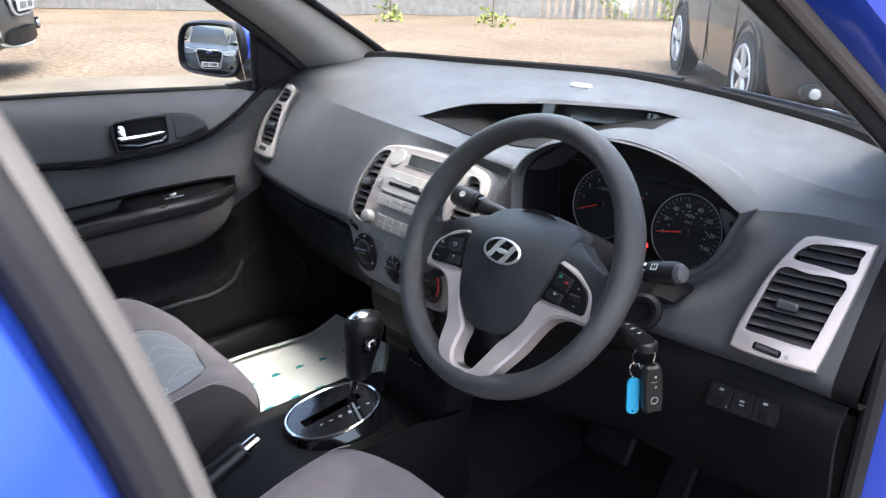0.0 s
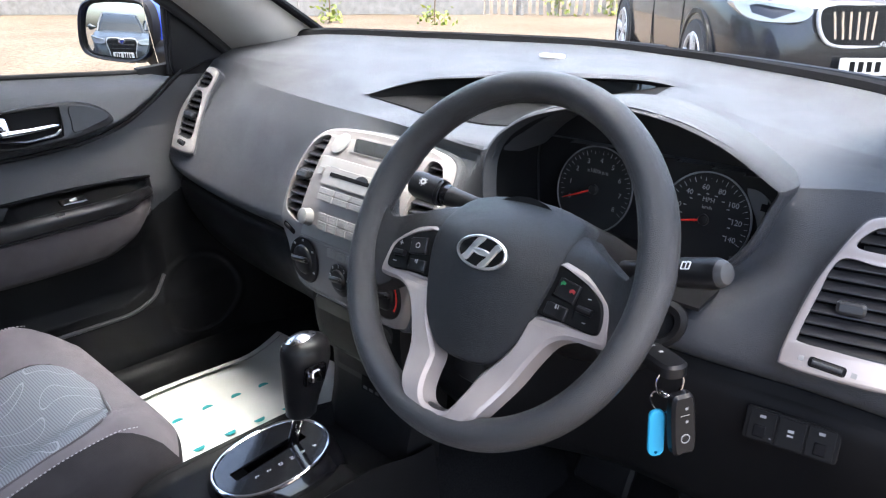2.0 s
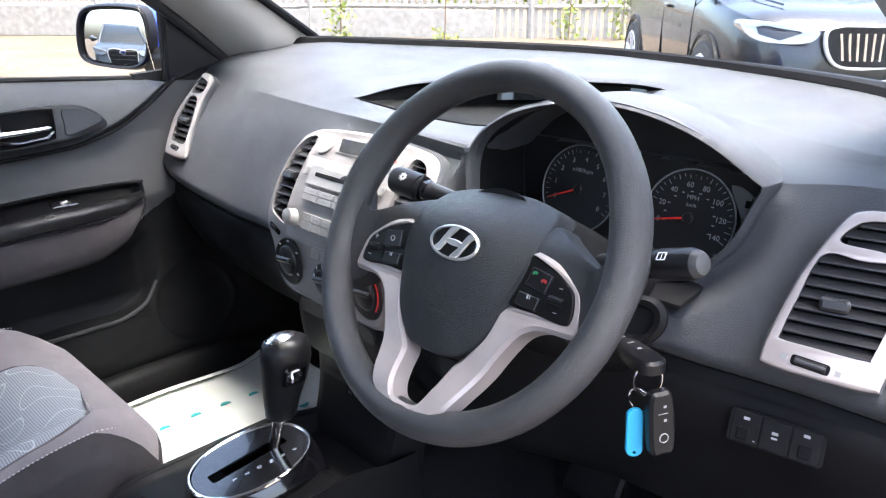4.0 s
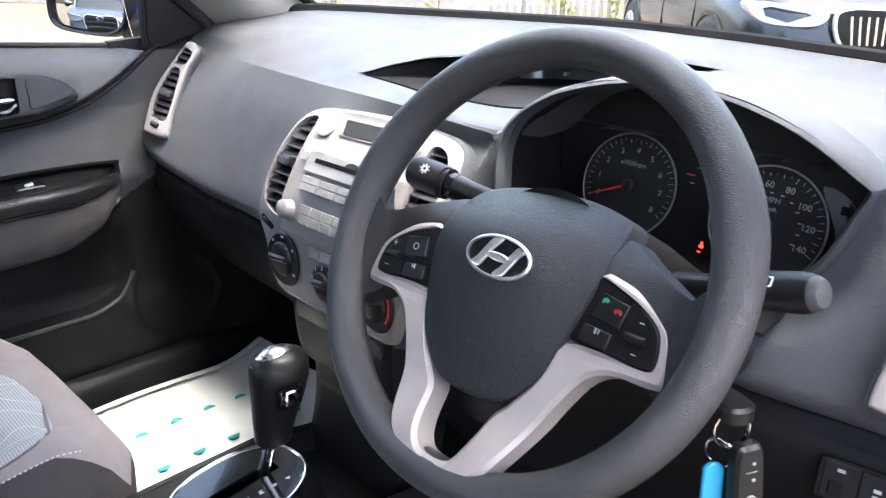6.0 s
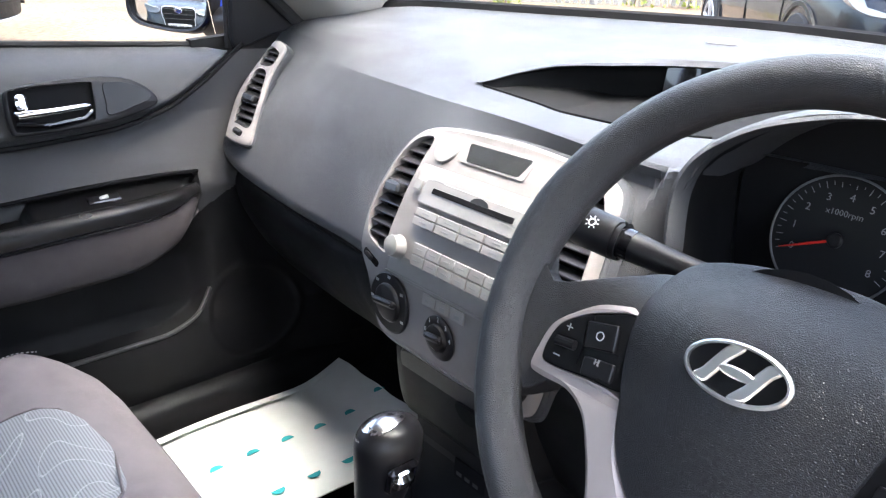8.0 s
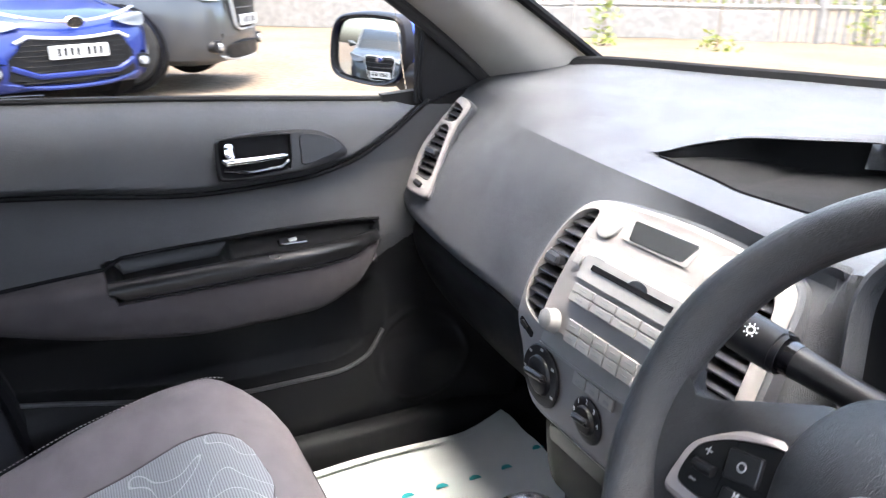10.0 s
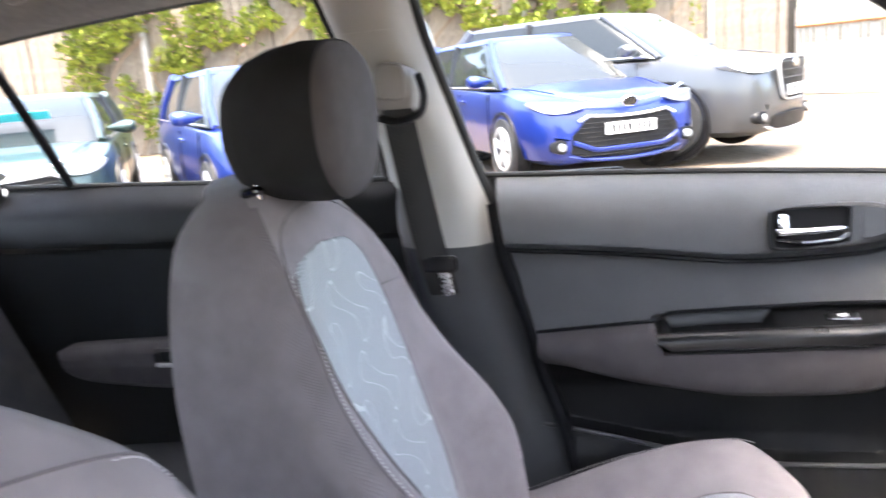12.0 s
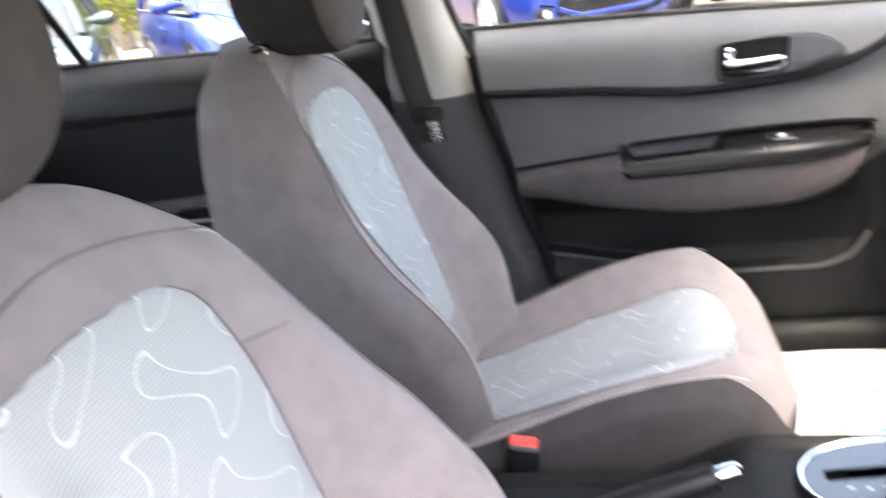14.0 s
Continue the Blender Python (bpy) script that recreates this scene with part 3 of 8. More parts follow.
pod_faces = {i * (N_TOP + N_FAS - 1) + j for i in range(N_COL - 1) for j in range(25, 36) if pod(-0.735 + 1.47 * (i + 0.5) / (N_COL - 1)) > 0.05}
part("pod_lining", (skin_raw[0], [f for k, f in enumerate(skin_raw[1]) if k in pod_faces]), "lining_black", dashboard, "black faces of the display hollow", 40)
skin_raw = (skin_raw[0], [f for k, f in enumerate(skin_raw[1]) if k not in pod_faces])
skin = cut(([set_back(p) for p in skin_raw[0]], skin_raw[1]), lambda x, y, z: not (y < 0.30 and inside(BIN_CUT, x, z)) and not behind_vent(x, y, z))
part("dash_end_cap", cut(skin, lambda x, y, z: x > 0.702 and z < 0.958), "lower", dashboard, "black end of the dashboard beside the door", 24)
skin = cut(skin, lambda x, y, z: not (x > 0.702 and z < 0.958))
part("dash_skin", skin, "dash", dashboard, "soft dark grey grained skin of the dashboard", 24)


def under(u, v):
    """Glove box and knee panels below the fascia."""
    x = -0.72 + 1.44 * u
    right = step(0.05, 0.25, x)
    y0, z0 = low_y(x) + 0.03, low_z(x) - 0.012
    left = [(y0, z0), (y0 + 0.004, z0 - 0.012), (y0 - 0.006, z0 - 0.028), (y0 + 0.012, z0 - 0.09), (y0 + 0.07, z0 - 0.17), (y0 + 0.16, z0 - 0.19)]
    rt = [(y0 - 0.006, z0), (y0 - 0.012, z0 - 0.012), (y0 - 0.020, z0 - 0.028), (y0 - 0.012, z0 - 0.09), (y0 + 0.03, z0 - 0.20), (y0 + 0.14, z0 - 0.25)]
    q = [(a[0] * (1 - right) + b[0] * right, a[1] * (1 - right) + b[1] * right) for a, b in zip(left, rt)]
    q = spline([(x, a, b) for a, b in q], 26)
    i = v * 25
    k = min(int(i), 24)
    return q[k].lerp(q[k + 1], i - k)


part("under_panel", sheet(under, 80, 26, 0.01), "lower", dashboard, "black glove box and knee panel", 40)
# black seam between fascia and glove box
part("fascia_seam", tube([(x, low_y(x) + 0.018, low_z(x) - 0.010) for x in np.linspace(-0.70, 0.70, 40)], 0.004, 6), "dark", dashboard)
part("pod_floor_seam", tube([(x, shelf_y(x) + 0.004, shelf_z(x) + 0.0006) for x in np.linspace(-0.158, 0.16, 40)], 0.0012, 6), "dark", dashboard)
# clock and trip display inside the pod
pod_pts = [(x, brow_y(x) + 0.030 * pod(x), brow_z(x) - 0.014) for x in np.linspace(-0.02, 0.22, 14)]
part("pod_display", loft([[(x, y, z + 0.006), (x, y + 0.004, z + 0.007), (x, y + 0.004, z - 0.022), (x, y - 0.006, z - 0.023)] for x, y, z in pod_pts]), "lcd_dark", dashboard, "glossy black clock display in the pod")
part("pod_print", bars([(0.15, 0.0, 0.010, 0.004), (0.13, -0.004, 0.004, 0.002)], basis((0.0, brow_y(0.15) + 0.024, brow_z(0.15) - 0.016), (1, 0, 0), (0, 0.2, 0.98), (0, -0.98, 0.2))), "grey_print", dashboard)
writing("set_word", "SET", 0.0075, basis((0.040, brow_y(0.04) + 0.030 * pod(0.04) - 0.0068, brow_z(0.04) - 0.030), (1, 0, 0), (0, 0.2, 0.98), (0, -0.98, 0.2)), "button_print", dashboard)
part("sun_sensor", plate(round_rect(0.046, 0.018, 0.006), 0.005, pose(-0.01, 0.615, 1.0185, 3, 0, 8), 0.0015), "white", dashboard, "small white sensor cap")

# ---- instrument binnacle ----
cluster = thing("instrument_cluster", "black instrument binnacle with two round dials under a grey hood", "instrument cluster", (0.36, 0.3, 0.82))
BINS = rounded(BIN, 110)


def RIMK(y0):
    return min(max((0.312 - y0) / 0.10, 0), 1)


def hood_loop(grow, y0, lean):
    cx, cz = 0.368, 0.925
    out = []
    for x, z in BINS:
        gx, gz = cx + (x - cx) * grow, cz + (z - cz) * grow
        out.append((gx, y0 + lean * (gz - 0.92) + 0.20 * (gx - 0.20) * RIMK(y0), gz))
    return out


hood_l = [hood_loop(1.00, 0.310, 0.0), hood_loop(0.970, 0.25, 0.02), hood_loop(0.965, rim_y + 0.012, 0.06), hood_loop(0.980, rim_y, 0.06), hood_loop(1.000, rim_y - 0.006, 0.06), hood_loop(1.022, rim_y - 0.004, 0.06), hood_loop(1.040, rim_y + 0.006, 0.06), hood_loop(1.048, 0.245, 0.03), hood_loop(1.03, 0.33, 0.0)]
part("hood", loft(hood_l[2:], cap=False), "dash", cluster, "grey plastic hood over the dials", 50)
part("hood_lining", loft(hood_l[:3], cap=False), "lining_black", cluster, "black inner lining of the hood", 50)
part("dial_surround", loft([hood_loop(0.985, 0.312, 0.0), hood_loop(0.985, 0.318, 0)], cap=True), "gauge", cluster)


def cowl(u, v):
    """The hood's smooth back, running down to the dashboard top."""
    x = 0.200 + 0.342 * u
    top = ease([0.200, 0.215, 0.24, 0.30, 0.365, 0.42, 0.48, 0.542], [0.950, 0.982, 1.004, 1.027, 1.033, 1.025, 1.003, 0.963])(x)
    ry = rim_y + 0.20 * (x - 0.20) + 0.004
    ye = ease([0.200, 0.28, 0.40, 0.48, 0.542], [0.31, 0.40, 0.415, 0.38, 0.325])(x)
    ze = ease([0.200, 0.28, 0.40, 0.48, 0.542], [0.958, 0.985, 0.992, 0.985, 0.962])(x)
    y = ry + (ye - ry) * v
    z = top + (ze - 0.004 - top) * (v ** 2.0)
    return (x, y, z)


part("hood_cowl", sheet(cowl, 40, 24, 0.004), "dash", cluster, "smooth grey top of the hood", 60)

TILT = radians(14)


def dial_frame(x, z):
    return basis((x, 0.302, z), (1, 0, 0), (0, math.sin(TILT), math.cos(TILT)), (0, -math.cos(TILT), math.sin(TILT)))


def polar(r, deg):
    return r * math.cos(radians(deg)), r * math.sin(radians(deg))


def dial(name, x, z, r, labels, a0, a1, ticks, needle, unit, label):
    m = dial_frame(x, z)
    d = part(name, lathe([(0.0, 0.0), (r, 0.0), (r, 0.002), (r - 0.003, 0.0012), (0.0, 0.0012)], 56, m), "gauge", cluster, label)
    part("dial_ring", moved(tube([(*polar(r, i * 6), 0.003) for i in range(60)], 0.0011, 6, True), m), "dial_ring", d, "thin grey ring")
    marks = []
    for i in range(ticks + 1):
        a = a0 + (a1 - a0) * i / ticks
        long = 0.006 if i % 2 == 0 else 0.0035
        c, s = math.cos(radians(a)), math.sin(radians(a))
        q = [(-long / 2, -0.00025), (long / 2, -0.00025), (long / 2, 0.00025), (-long / 2, 0.00025)]
        rr = r - 0.004 - long / 2
        marks.append(plate([(c * (rr + p) - s * w, s * (rr + p) + c * w) for p, w in q], 0.0005, m @ Matrix.Translation((0, 0, 0.0013)), 0.0001))
    part("tick_marks", join(*marks), "grey_white", d)
    for i, tx in enumerate(labels):
        a = a0 + (a1 - a0) * i / (len(labels) - 1)
        px, py = polar(r - 0.0175, a)
        writing("numeral", tx, 0.0090, m @ Matrix.Translation((px, py, 0.0015)), "grey_white", d)
    writing("unit", unit[0], unit[1], m @ Matrix.Translation((0, r * 0.42, 0.0015)), "grey_print", d)
    nx, ny = polar(1, needle)
    part("needle", moved(loft([[(nx * k - ny * w, ny * k + nx * w, 0.004), (nx * k + ny * w, ny * k - nx * w, 0.004), (nx * k, ny * k, 0.005)] for k, w in ((0.0, 0.0014), (r * 0.5, 0.0011), (r * 0.86, 0.0005))]), m), "red", d, "red needle")
    part("needle_hub", lathe([(0, 0.002), (0.0065, 0.002), (0.0065, 0.005), (0.005, 0.0065), (0, 0.007)], 20, m), "gauge", d)
    return d


dial("tachometer", 0.298, 0.909, 0.055, list("012345678"), 203, -31, 32, 203, ("x1000rpm", 0.0075), "round black rev counter with white numerals")
speed = dial("speedometer", 0.448, 0.904, 0.055, ["0", "20", "40", "60", "80", "100", "120", "140"], 193, -24, 28, 193, ("MPH", 0.0075), "round black speedometer with white numerals")
sm = dial_frame(0.448, 0.904)
inner = [(*polar(0.030, 195 - 220 * i / 11), 0.0034, 0.0012) for i in range(12)]
part("inner_scale", bars(inner, sm @ Matrix.Translation((0, 0, 0.0013))), "grey_print", speed)
writing("inner_unit", "km/h", 0.006, sm @ Matrix.Translation((0, 0.0145, 0.0015)), "grey_print", speed)
part("fuel_marks", bars([(-0.080, 0.043, 0.004, 0.0012), (-0.078, 0.038, 0.004, 0.0012), (-0.082, 0.022, 0.005, 0.0012)], sm), "grey_print", cluster)
part("fuel_needle", bars([(-0.085, 0.030, 0.009, 0.0012)], sm @ Matrix.Translation((0, 0, 0.001))), "red", cluster, "red fuel needle")
part("turn_arrow", moved(plate([(0, 0.004), (0.006, 0.004), (0.006, 0.008), (0.013, 0), (0.006, -0.008), (0.006, -0.004), (0, -0.004)], 0.0008, None, 0.0002), sm @ Matrix.Translation((0.060, 0.028, 0.002))), "dark", cluster)
part("dial_lamp_panel", plate(rounded([(0.040, 0.045), (0.062, 0.040), (0.078, 0.020), (0.066, -0.006), (0.058, 0.012)], 30), 0.001, sm, 0.0003), "lamp_panel", cluster, "grey panel with a turn arrow")
warn = bars([(-0.055, -0.037, 0.0045, 0.0030), (-0.055, -0.034, 0.0022, 0.0040), (-0.056, -0.0425, 0.0040, 0.0012)], sm @ Matrix.Translation((0, 0, 0.003)))
part("warning_light", warn, "red_lit", cluster, "small red warning light")
part("dial_base", sheet(lambda u, v: (0.235 + 0.26 * u, 0.312 - 0.10 * (1 - v), 0.838 + 0.012 * math.sin(math.pi * u) * 0 + 0.015 * v), 20, 6, 0.004), "satin", cluster)

# ---- steering column and stalks ----
WC = Vector((0.372, 0.014, 0.924))
WT = radians(28.7)
W_UP, W_N = Vector((0, math.sin(WT), math.cos(WT))), Vector((0, -math.cos(WT), math.sin(WT)))
WHEEL_AXIS = basis(WC, (1, 0, 0), W_UP, W_N)
W_TURN = 2.0
WM = WHEEL_AXIS @ pose(0, 0, 0, 0, 0, W_TURN)

column = thing("steering_column", "black plastic steering column cover with an ignition lock", "steering column", (0.372, 0.15, 0.85))


def col_loop(d, w, h, cy):
    """A rounded section of the column cover, d metres behind the wheel's face."""
    return [WHEEL_AXIS @ Vector((w * math.copysign(abs(math.cos(a)) ** 0.7, math.cos(a)), cy + h * math.copysign(abs(math.sin(a)) ** 0.75, math.sin(a)), -d)) for a in np.linspace(0, 2 * math.pi, 40, endpoint=False)]


part("column_cover", loft([col_loop(0.045, 0.060, 0.050, 0.0), col_loop(0.052, 0.075, 0.064, -0.002), col_loop(0.09, 0.082, 0.070, -0.004), col_loop(0.15, 0.085, 0.072, -0.006), col_loop(0.20, 0.088, 0.07, -0.008), col_loop(0.33, 0.09, 0.068, -0.012)]), "lower", column, "", 45)


def stalk(name, side, base, tip, label):
    b, t = Vector(base), Vector(tip)
    d = (t - b).normalized()
    pts = [b + d * k for k in (0.0, 0.03, 0.055, 0.060, 0.075, 0.078)] + [t - d * 0.045, t - d * 0.04, t - d * 0.008, t - d * 0.002, t]
    s = thing(name, label, "stalk", base, "stalks beside the wheel")
    part("arm", tube(pts[:4], [0.011, 0.0105, 0.0115, 0.012], 18), "satin", s)
    part("collar", tube([pts[3], pts[4], pts[5]], [0.0125, 0.0125, 0.0118], 20), "gloss", s)
    part("grip", tube([pts[5], pts[5] + d * 0.006, pts[6], pts[7], pts[8], pts[9], pts[10]], [0.0122 * k for k in (1.0, 1.10, 1.14, 1.17, 1.18, 1.05, 0.36)] if side > 0 else [0.0130 * k for k in (0.95, 1.10, 1.18, 1.24, 1.24, 1.10, 0.5)], 22), "satin", s)
    n = Vector((0, -0.72, 0.69))
    n = (n - d * n.dot(d)).normalized()
    u = d * side
    v = n.cross(u).normalized()
    return s, u, v, n, t, d


ls, u_, v_, n_, t_, d_ = stalk("light_stalk", -1, (0.288, 0.115, 0.921), (0.176, 0.100, 0.937), "black light stalk with white symbols")
fr = basis(t_ - d_ * 0.022 + n_ * 0.0158, u_, v_, n_)
glyph = [plate(disc(0.0032, 20), 0.0006, fr, 0.0001, [disc(0.0022, 20)])]
for i in range(8):
    c, s = polar(1, i * 45)
    glyph.append(plate([(c * a - s * b, s * a + c * b) for a, b in ((0.0040, -0.0004), (0.0053, -0.0003), (0.0053, 0.0003), (0.0040, 0.0003))], 0.0006, fr, 0.0001))
glyph.append(bars([(-0.018 * 1.0 - 0.012, 0.004, 0.005, 0.004), (-0.030, -0.005, 0.004, 0.005), (-0.040, 0.0, 0.003, 0.003)], fr @ Matrix.Translation((0.002, 0, -0.0012))))
for g in glyph:
    part("symbol", g, "white", ls)
ws_, u_, v_, n_, t_, d_ = stalk("wiper_stalk", 1, (0.456, 0.120, 0.898), (0.563, 0.101, 0.933), "black wiper stalk with a grey tip and white symbols")
part("tip", tube([t_ - d_ * 0.012, t_ - d_ * 0.011, t_ - d_ * 0.004, t_, t_ + d_ * 0.004, t_ + d_ * 0.0055], [0.0125, 0.0132, 0.0130, 0.0120, 0.0095, 0.003], 22), "grey_tip", ws_, "grey end cap")
fr = basis(t_ - d_ * 0.030 + n_ * 0.0141, u_, v_, n_)
part("symbols", join(plate(round_rect(0.010, 0.008, 0.001), 0.0006, fr, 0.0001, [round_rect(0.0080, 0.0060, 0.0008)]), bars([(0, 0, 0.0008, 0.005), (-0.016, 0.003, 0.004, 0.004), (-0.015, -0.005, 0.003, 0.003), (-0.024, 0, 0.005, 0.003)], fr)), "white", ws_)

# ignition, key and fob
lockp = Vector((0.478, 0.160, 0.832))
part("ignition_bezel", lathe([(0.0, 0.0), (0.028, 0.0), (0.028, 0.010), (0.023, 0.015), (0.017, 0.013), (0.015, 0.004), (0, 0.004)], 28, basis(lockp, (0.96, 0.28, 0), (0.12, 0.40, 0.91), (0.25, -0.87, 0.41))), "lower", column, "round black ignition lock surround")
keyset = thing("car_keys", "black car key and fob with a bright blue plastic tag", "keys", (0.50, 0.12, 0.77))
kd = Vector((0.91, -0.385, 0.12)).normalized()
ku = kd.cross(Vector((0, 0, 1))).normalized()
kv = ku.cross(kd).normalized()
km = basis((0.489, 0.131, 0.814), kd, ku, kv)
part("key_head", plate(rounded([(-0.030, -0.011), (0.0, -0.014), (0.030, -0.015), (0.040, -0.010), (0.043, 0.0), (0.040, 0.010), (0.030, 0.015), (0.0, 0.014), (-0.030, 0.011)], 48), 0.013, km @ pose(0, 0, -0.006, 0, 6, 0), 0.003), "satin", keyset, "black flip key head")
part("key_blade", moved(block(0.05, 0.008, 0.002, 0.0004), km @ pose(-0.05, 0, 0)), "steel", keyset)
prints([(-0.014, 0, 0.003, 0.0045), (0.000, 0, 0.002, 0.007), (0.014, 0, 0.003, 0.0045)], km @ pose(0, 0, 0.0085, 0, 6, 0), "button_print", keyset)
rc = km @ Vector((0.044, 0, -0.004))
part("split_ring", tube([rc + Vector((-0.010 + 0.009 * math.sin(a), 0.010 * math.sin(a), -0.015 + 0.016 * math.cos(a))) for a in np.linspace(0, 2 * math.pi, 28, endpoint=False)], 0.0013, 8, True), "chrome", keyset)
part("tag_ring", tube([rc + Vector((-0.015 + 0.0115 * math.cos(a), -0.003, -0.037 + 0.0115 * math.sin(a))) for a in np.linspace(0, 2 * math.pi, 26, endpoint=False)], 0.0011, 8, True), "chrome", keyset)
fobm = basis(rc + Vector((0.004, 0.000, -0.052)), (0.48, 0.87, 0.07), (-0.13, 0.0, 0.99), (0.87, -0.48, 0.10))
fob = part("fob", plate(rounded([(-0.0115, -0.030), (0, -0.032), (0.0115, -0.030), (0.0135, 0.0), (0.011, 0.029), (0.0, 0.032), (-0.011, 0.029), (-0.0135, 0.0)], 44), 0.011, fobm, 0.003), "satin", keyset, "black remote fob")
part("fob_marks", join(bars([(0, 0.011, 0.010, 0.0006), (0.002, 0.018, 0.003, 0.0025), (0.002, 0.004, 0.003, 0.0025)], fobm @ Matrix.Translation((0, 0, 0.0111))), plate(disc(0.005, 20, 0, -0.014), 0.0006, fobm @ Matrix.Translation((0, 0, 0.0110)), 0.0001, [disc(0.004, 20, 0, -0.014)])), "grey_print", fob)
tagm = basis(rc + Vector((-0.015, -0.008, -0.070)), (0.70, 0.71, 0.05), (-0.06, 0.0, 1.0), (0.71, -0.70, 0.04))
part("tag", plate(round_rect(0.0165, 0.052, 0.0078, 6), 0.0045, tagm, 0.0012, [disc(0.0018, 14, 0, -0.021)]), "cyan_tag", keyset, "bright blue plastic key tag")

# ---- steering wheel ----
wheel = thing("steering_wheel", "black grained steering wheel with silver spokes and buttons", "steering wheel", tuple(WC))
WR, Wr = 0.1688, 0.0160


def rim_loop(i, n=96):
    a = 2 * math.pi * i / n
    c = Vector((math.cos(a) * WR, math.sin(a) * WR, 0))
    d = Vector((math.cos(a), math.sin(a), 0))
    deg = math.degrees(a) % 360
    thick = 1.0 + 0.10 * max(math.exp(-((deg - 20) / 14) ** 2), math.exp(-((deg - 160) / 14) ** 2))
    out = []
    for j in range(22):
        b = 2 * math.pi * j / 22
        out.append(WM @ (c + d * math.cos(b) * Wr * thick * 0.96 + Vector((0, 0, math.sin(b) * Wr * 1.12 * thick))))
    return out


loops = [rim_loop(i) for i in range(96)]
part("rim", loft(loops + [loops[0]], cap=False), "rim", wheel, "thick black grained rim")


def domed(outline, z0, h, dome, m, rings=7):
    """A pillow-shaped lid: the outline drawn in ring by ring under a dome."""
    cx = sum(p[0] for p in outline) / len(outline)
    cy = sum(p[1] for p in outline) / len(outline)
    loops = [[(x, y, z0) for x, y in outline], [(x, y, z0 + h * 0.55) for x, y in outline]]
    for i in range(rings):
        k = 1 - (i / rings) ** 1.5 * 0.995 if i else 0.985
        zz = z0 + h * (0.86 if i == 0 else 1.0) + dome * (1 - k * k)
        loops.append([(cx + (x - cx) * k, cy + (y - cy) * k, zz) for x, y in outline])
    loops.append([(cx + (x - cx) * 0.01, cy + (y - cy) * 0.01, z0 + h + dome) for x, y in outline])
    g = loft(loops)
    return moved(g, m)


def draped(outline, height, roll, skirt, m, middle=None):
    """A lid whose skin follows height(x, y), rolled over at its edge, with a skirt below."""
    area = sum(a[0] * b[1] - b[0] * a[1] for a, b in zip(outline, outline[1:] + outline[:1]))
    outline = outline if area > 0 else outline[::-1]
    cx, cy = middle or (sum(p[0] for p in outline) / len(outline), sum(p[1] for p in outline) / len(outline))
    loops = []
    for k, down in ((1.0, roll + skirt), (1.0, roll), (0.994, roll * 0.45), (0.982, roll * 0.12), (0.96, 0), (0.88, 0), (0.76, 0), (0.62, 0), (0.47, 0), (0.32, 0), (0.17, 0), (0.01, 0)):
        loops.append([(x, y, height(x, y) - down) for x, y in [(cx + (p[0] - cx) * k, cy + (p[1] - cy) * k) for p in outline]])
    return moved(loft(loops), m)


def pad_height(x, y):
    """The cover's crown: highest at the badge, falling away over its top and sides."""
    return 0.0138 - 2.6 * x * x - (10.0 * (y + 0.008) ** 2 if y > -0.008 else 1.6 * (y + 0.008) ** 2)


def shoulder_height(x, y):
    """The spoke's black back, running from the cover out into the rim."""
    near = step(0.128, 0.160, abs(x))
    inner = -0.006 - 22.0 * max(0.0, y - 0.008) ** 2 - 3.0 * max(0.0, -y) ** 2
    return inner * (1 - near) + 0.003 * near


pad_outline = rounded([(-0.075, 0.036), (-0.066, 0.054), (-0.035, 0.063), (0.0, 0.065), (0.035, 0.063), (0.066, 0.054), (0.075, 0.036), (0.0775, 0.012), (0.0745, -0.012), (0.067, -0.040), (0.057, -0.072), (0.038, -0.096), (0.020, -0.1035), (0.0, -0.105), (-0.020, -0.1035), (-0.038, -0.096), (-0.057, -0.072), (-0.067, -0.040), (-0.0745, -0.012), (-0.0775, 0.012)], 120)
part("airbag_cover", draped(pad_outline, pad_height, 0.004, 0.026, WM, (0.0, -0.022)), "pad", wheel, "black grained airbag cover", 40)
writing("airbag_word", "AIRBAG", 0.0062, WM @ pose(0.002, -0.066, 0.0084, -5, 0, 0), "pad_print", wheel)
part("airbag_symbol", bars([(0, -0.050, 0.008, 0.0010), (0.002, -0.047, 0.0012, 0.005), (-0.003, -0.0475, 0.003, 0.0010)], WM @ pose(0, 0, 0.0109)), "pad_print", wheel)
em = WM @ pose(0.0005, -0.0015, 0.0128)


def oval_ring(a, b):
    return [(a * math.cos(t), b * math.sin(t)) for t in np.linspace(0, 2 * math.pi, 56, endpoint=False)]


emblem = part("emblem", plate(oval_ring(0.0305, 0.0165), 0.0034, em, 0.0013, [oval_ring(0.0278, 0.0140)]), "badge", wheel, "oval chrome badge ring")
part("emblem_ground", plate(oval_ring(0.0284, 0.0146), 0.0010, em, 0.0002), "switch", emblem)
stem = spline([(-0.0222, -0.0082, 0), (-0.0155, -0.0106, 0), (-0.0108, -0.0045, 0), (-0.0066, 0.0040, 0), (0.0005, 0.0136, 0), (-0.0085, 0.0128, 0), (-0.0138, 0.0050, 0), (-0.0182, -0.0030, 0)], 44, True)
stem = [(q.x, q.y) for q in stem]
for q in (stem, [(-x, -y) for x, y in stem], rounded([(-0.0115, -0.0002), (-0.0030, -0.0030), (0.0080, -0.0028), (0.0115, 0.0002), (0.0030, 0.0030), (-0.0080, 0.0028)], 30)):
    part("emblem_bar", plate(q, 0.0030, em, 0.0010), "badge", emblem)


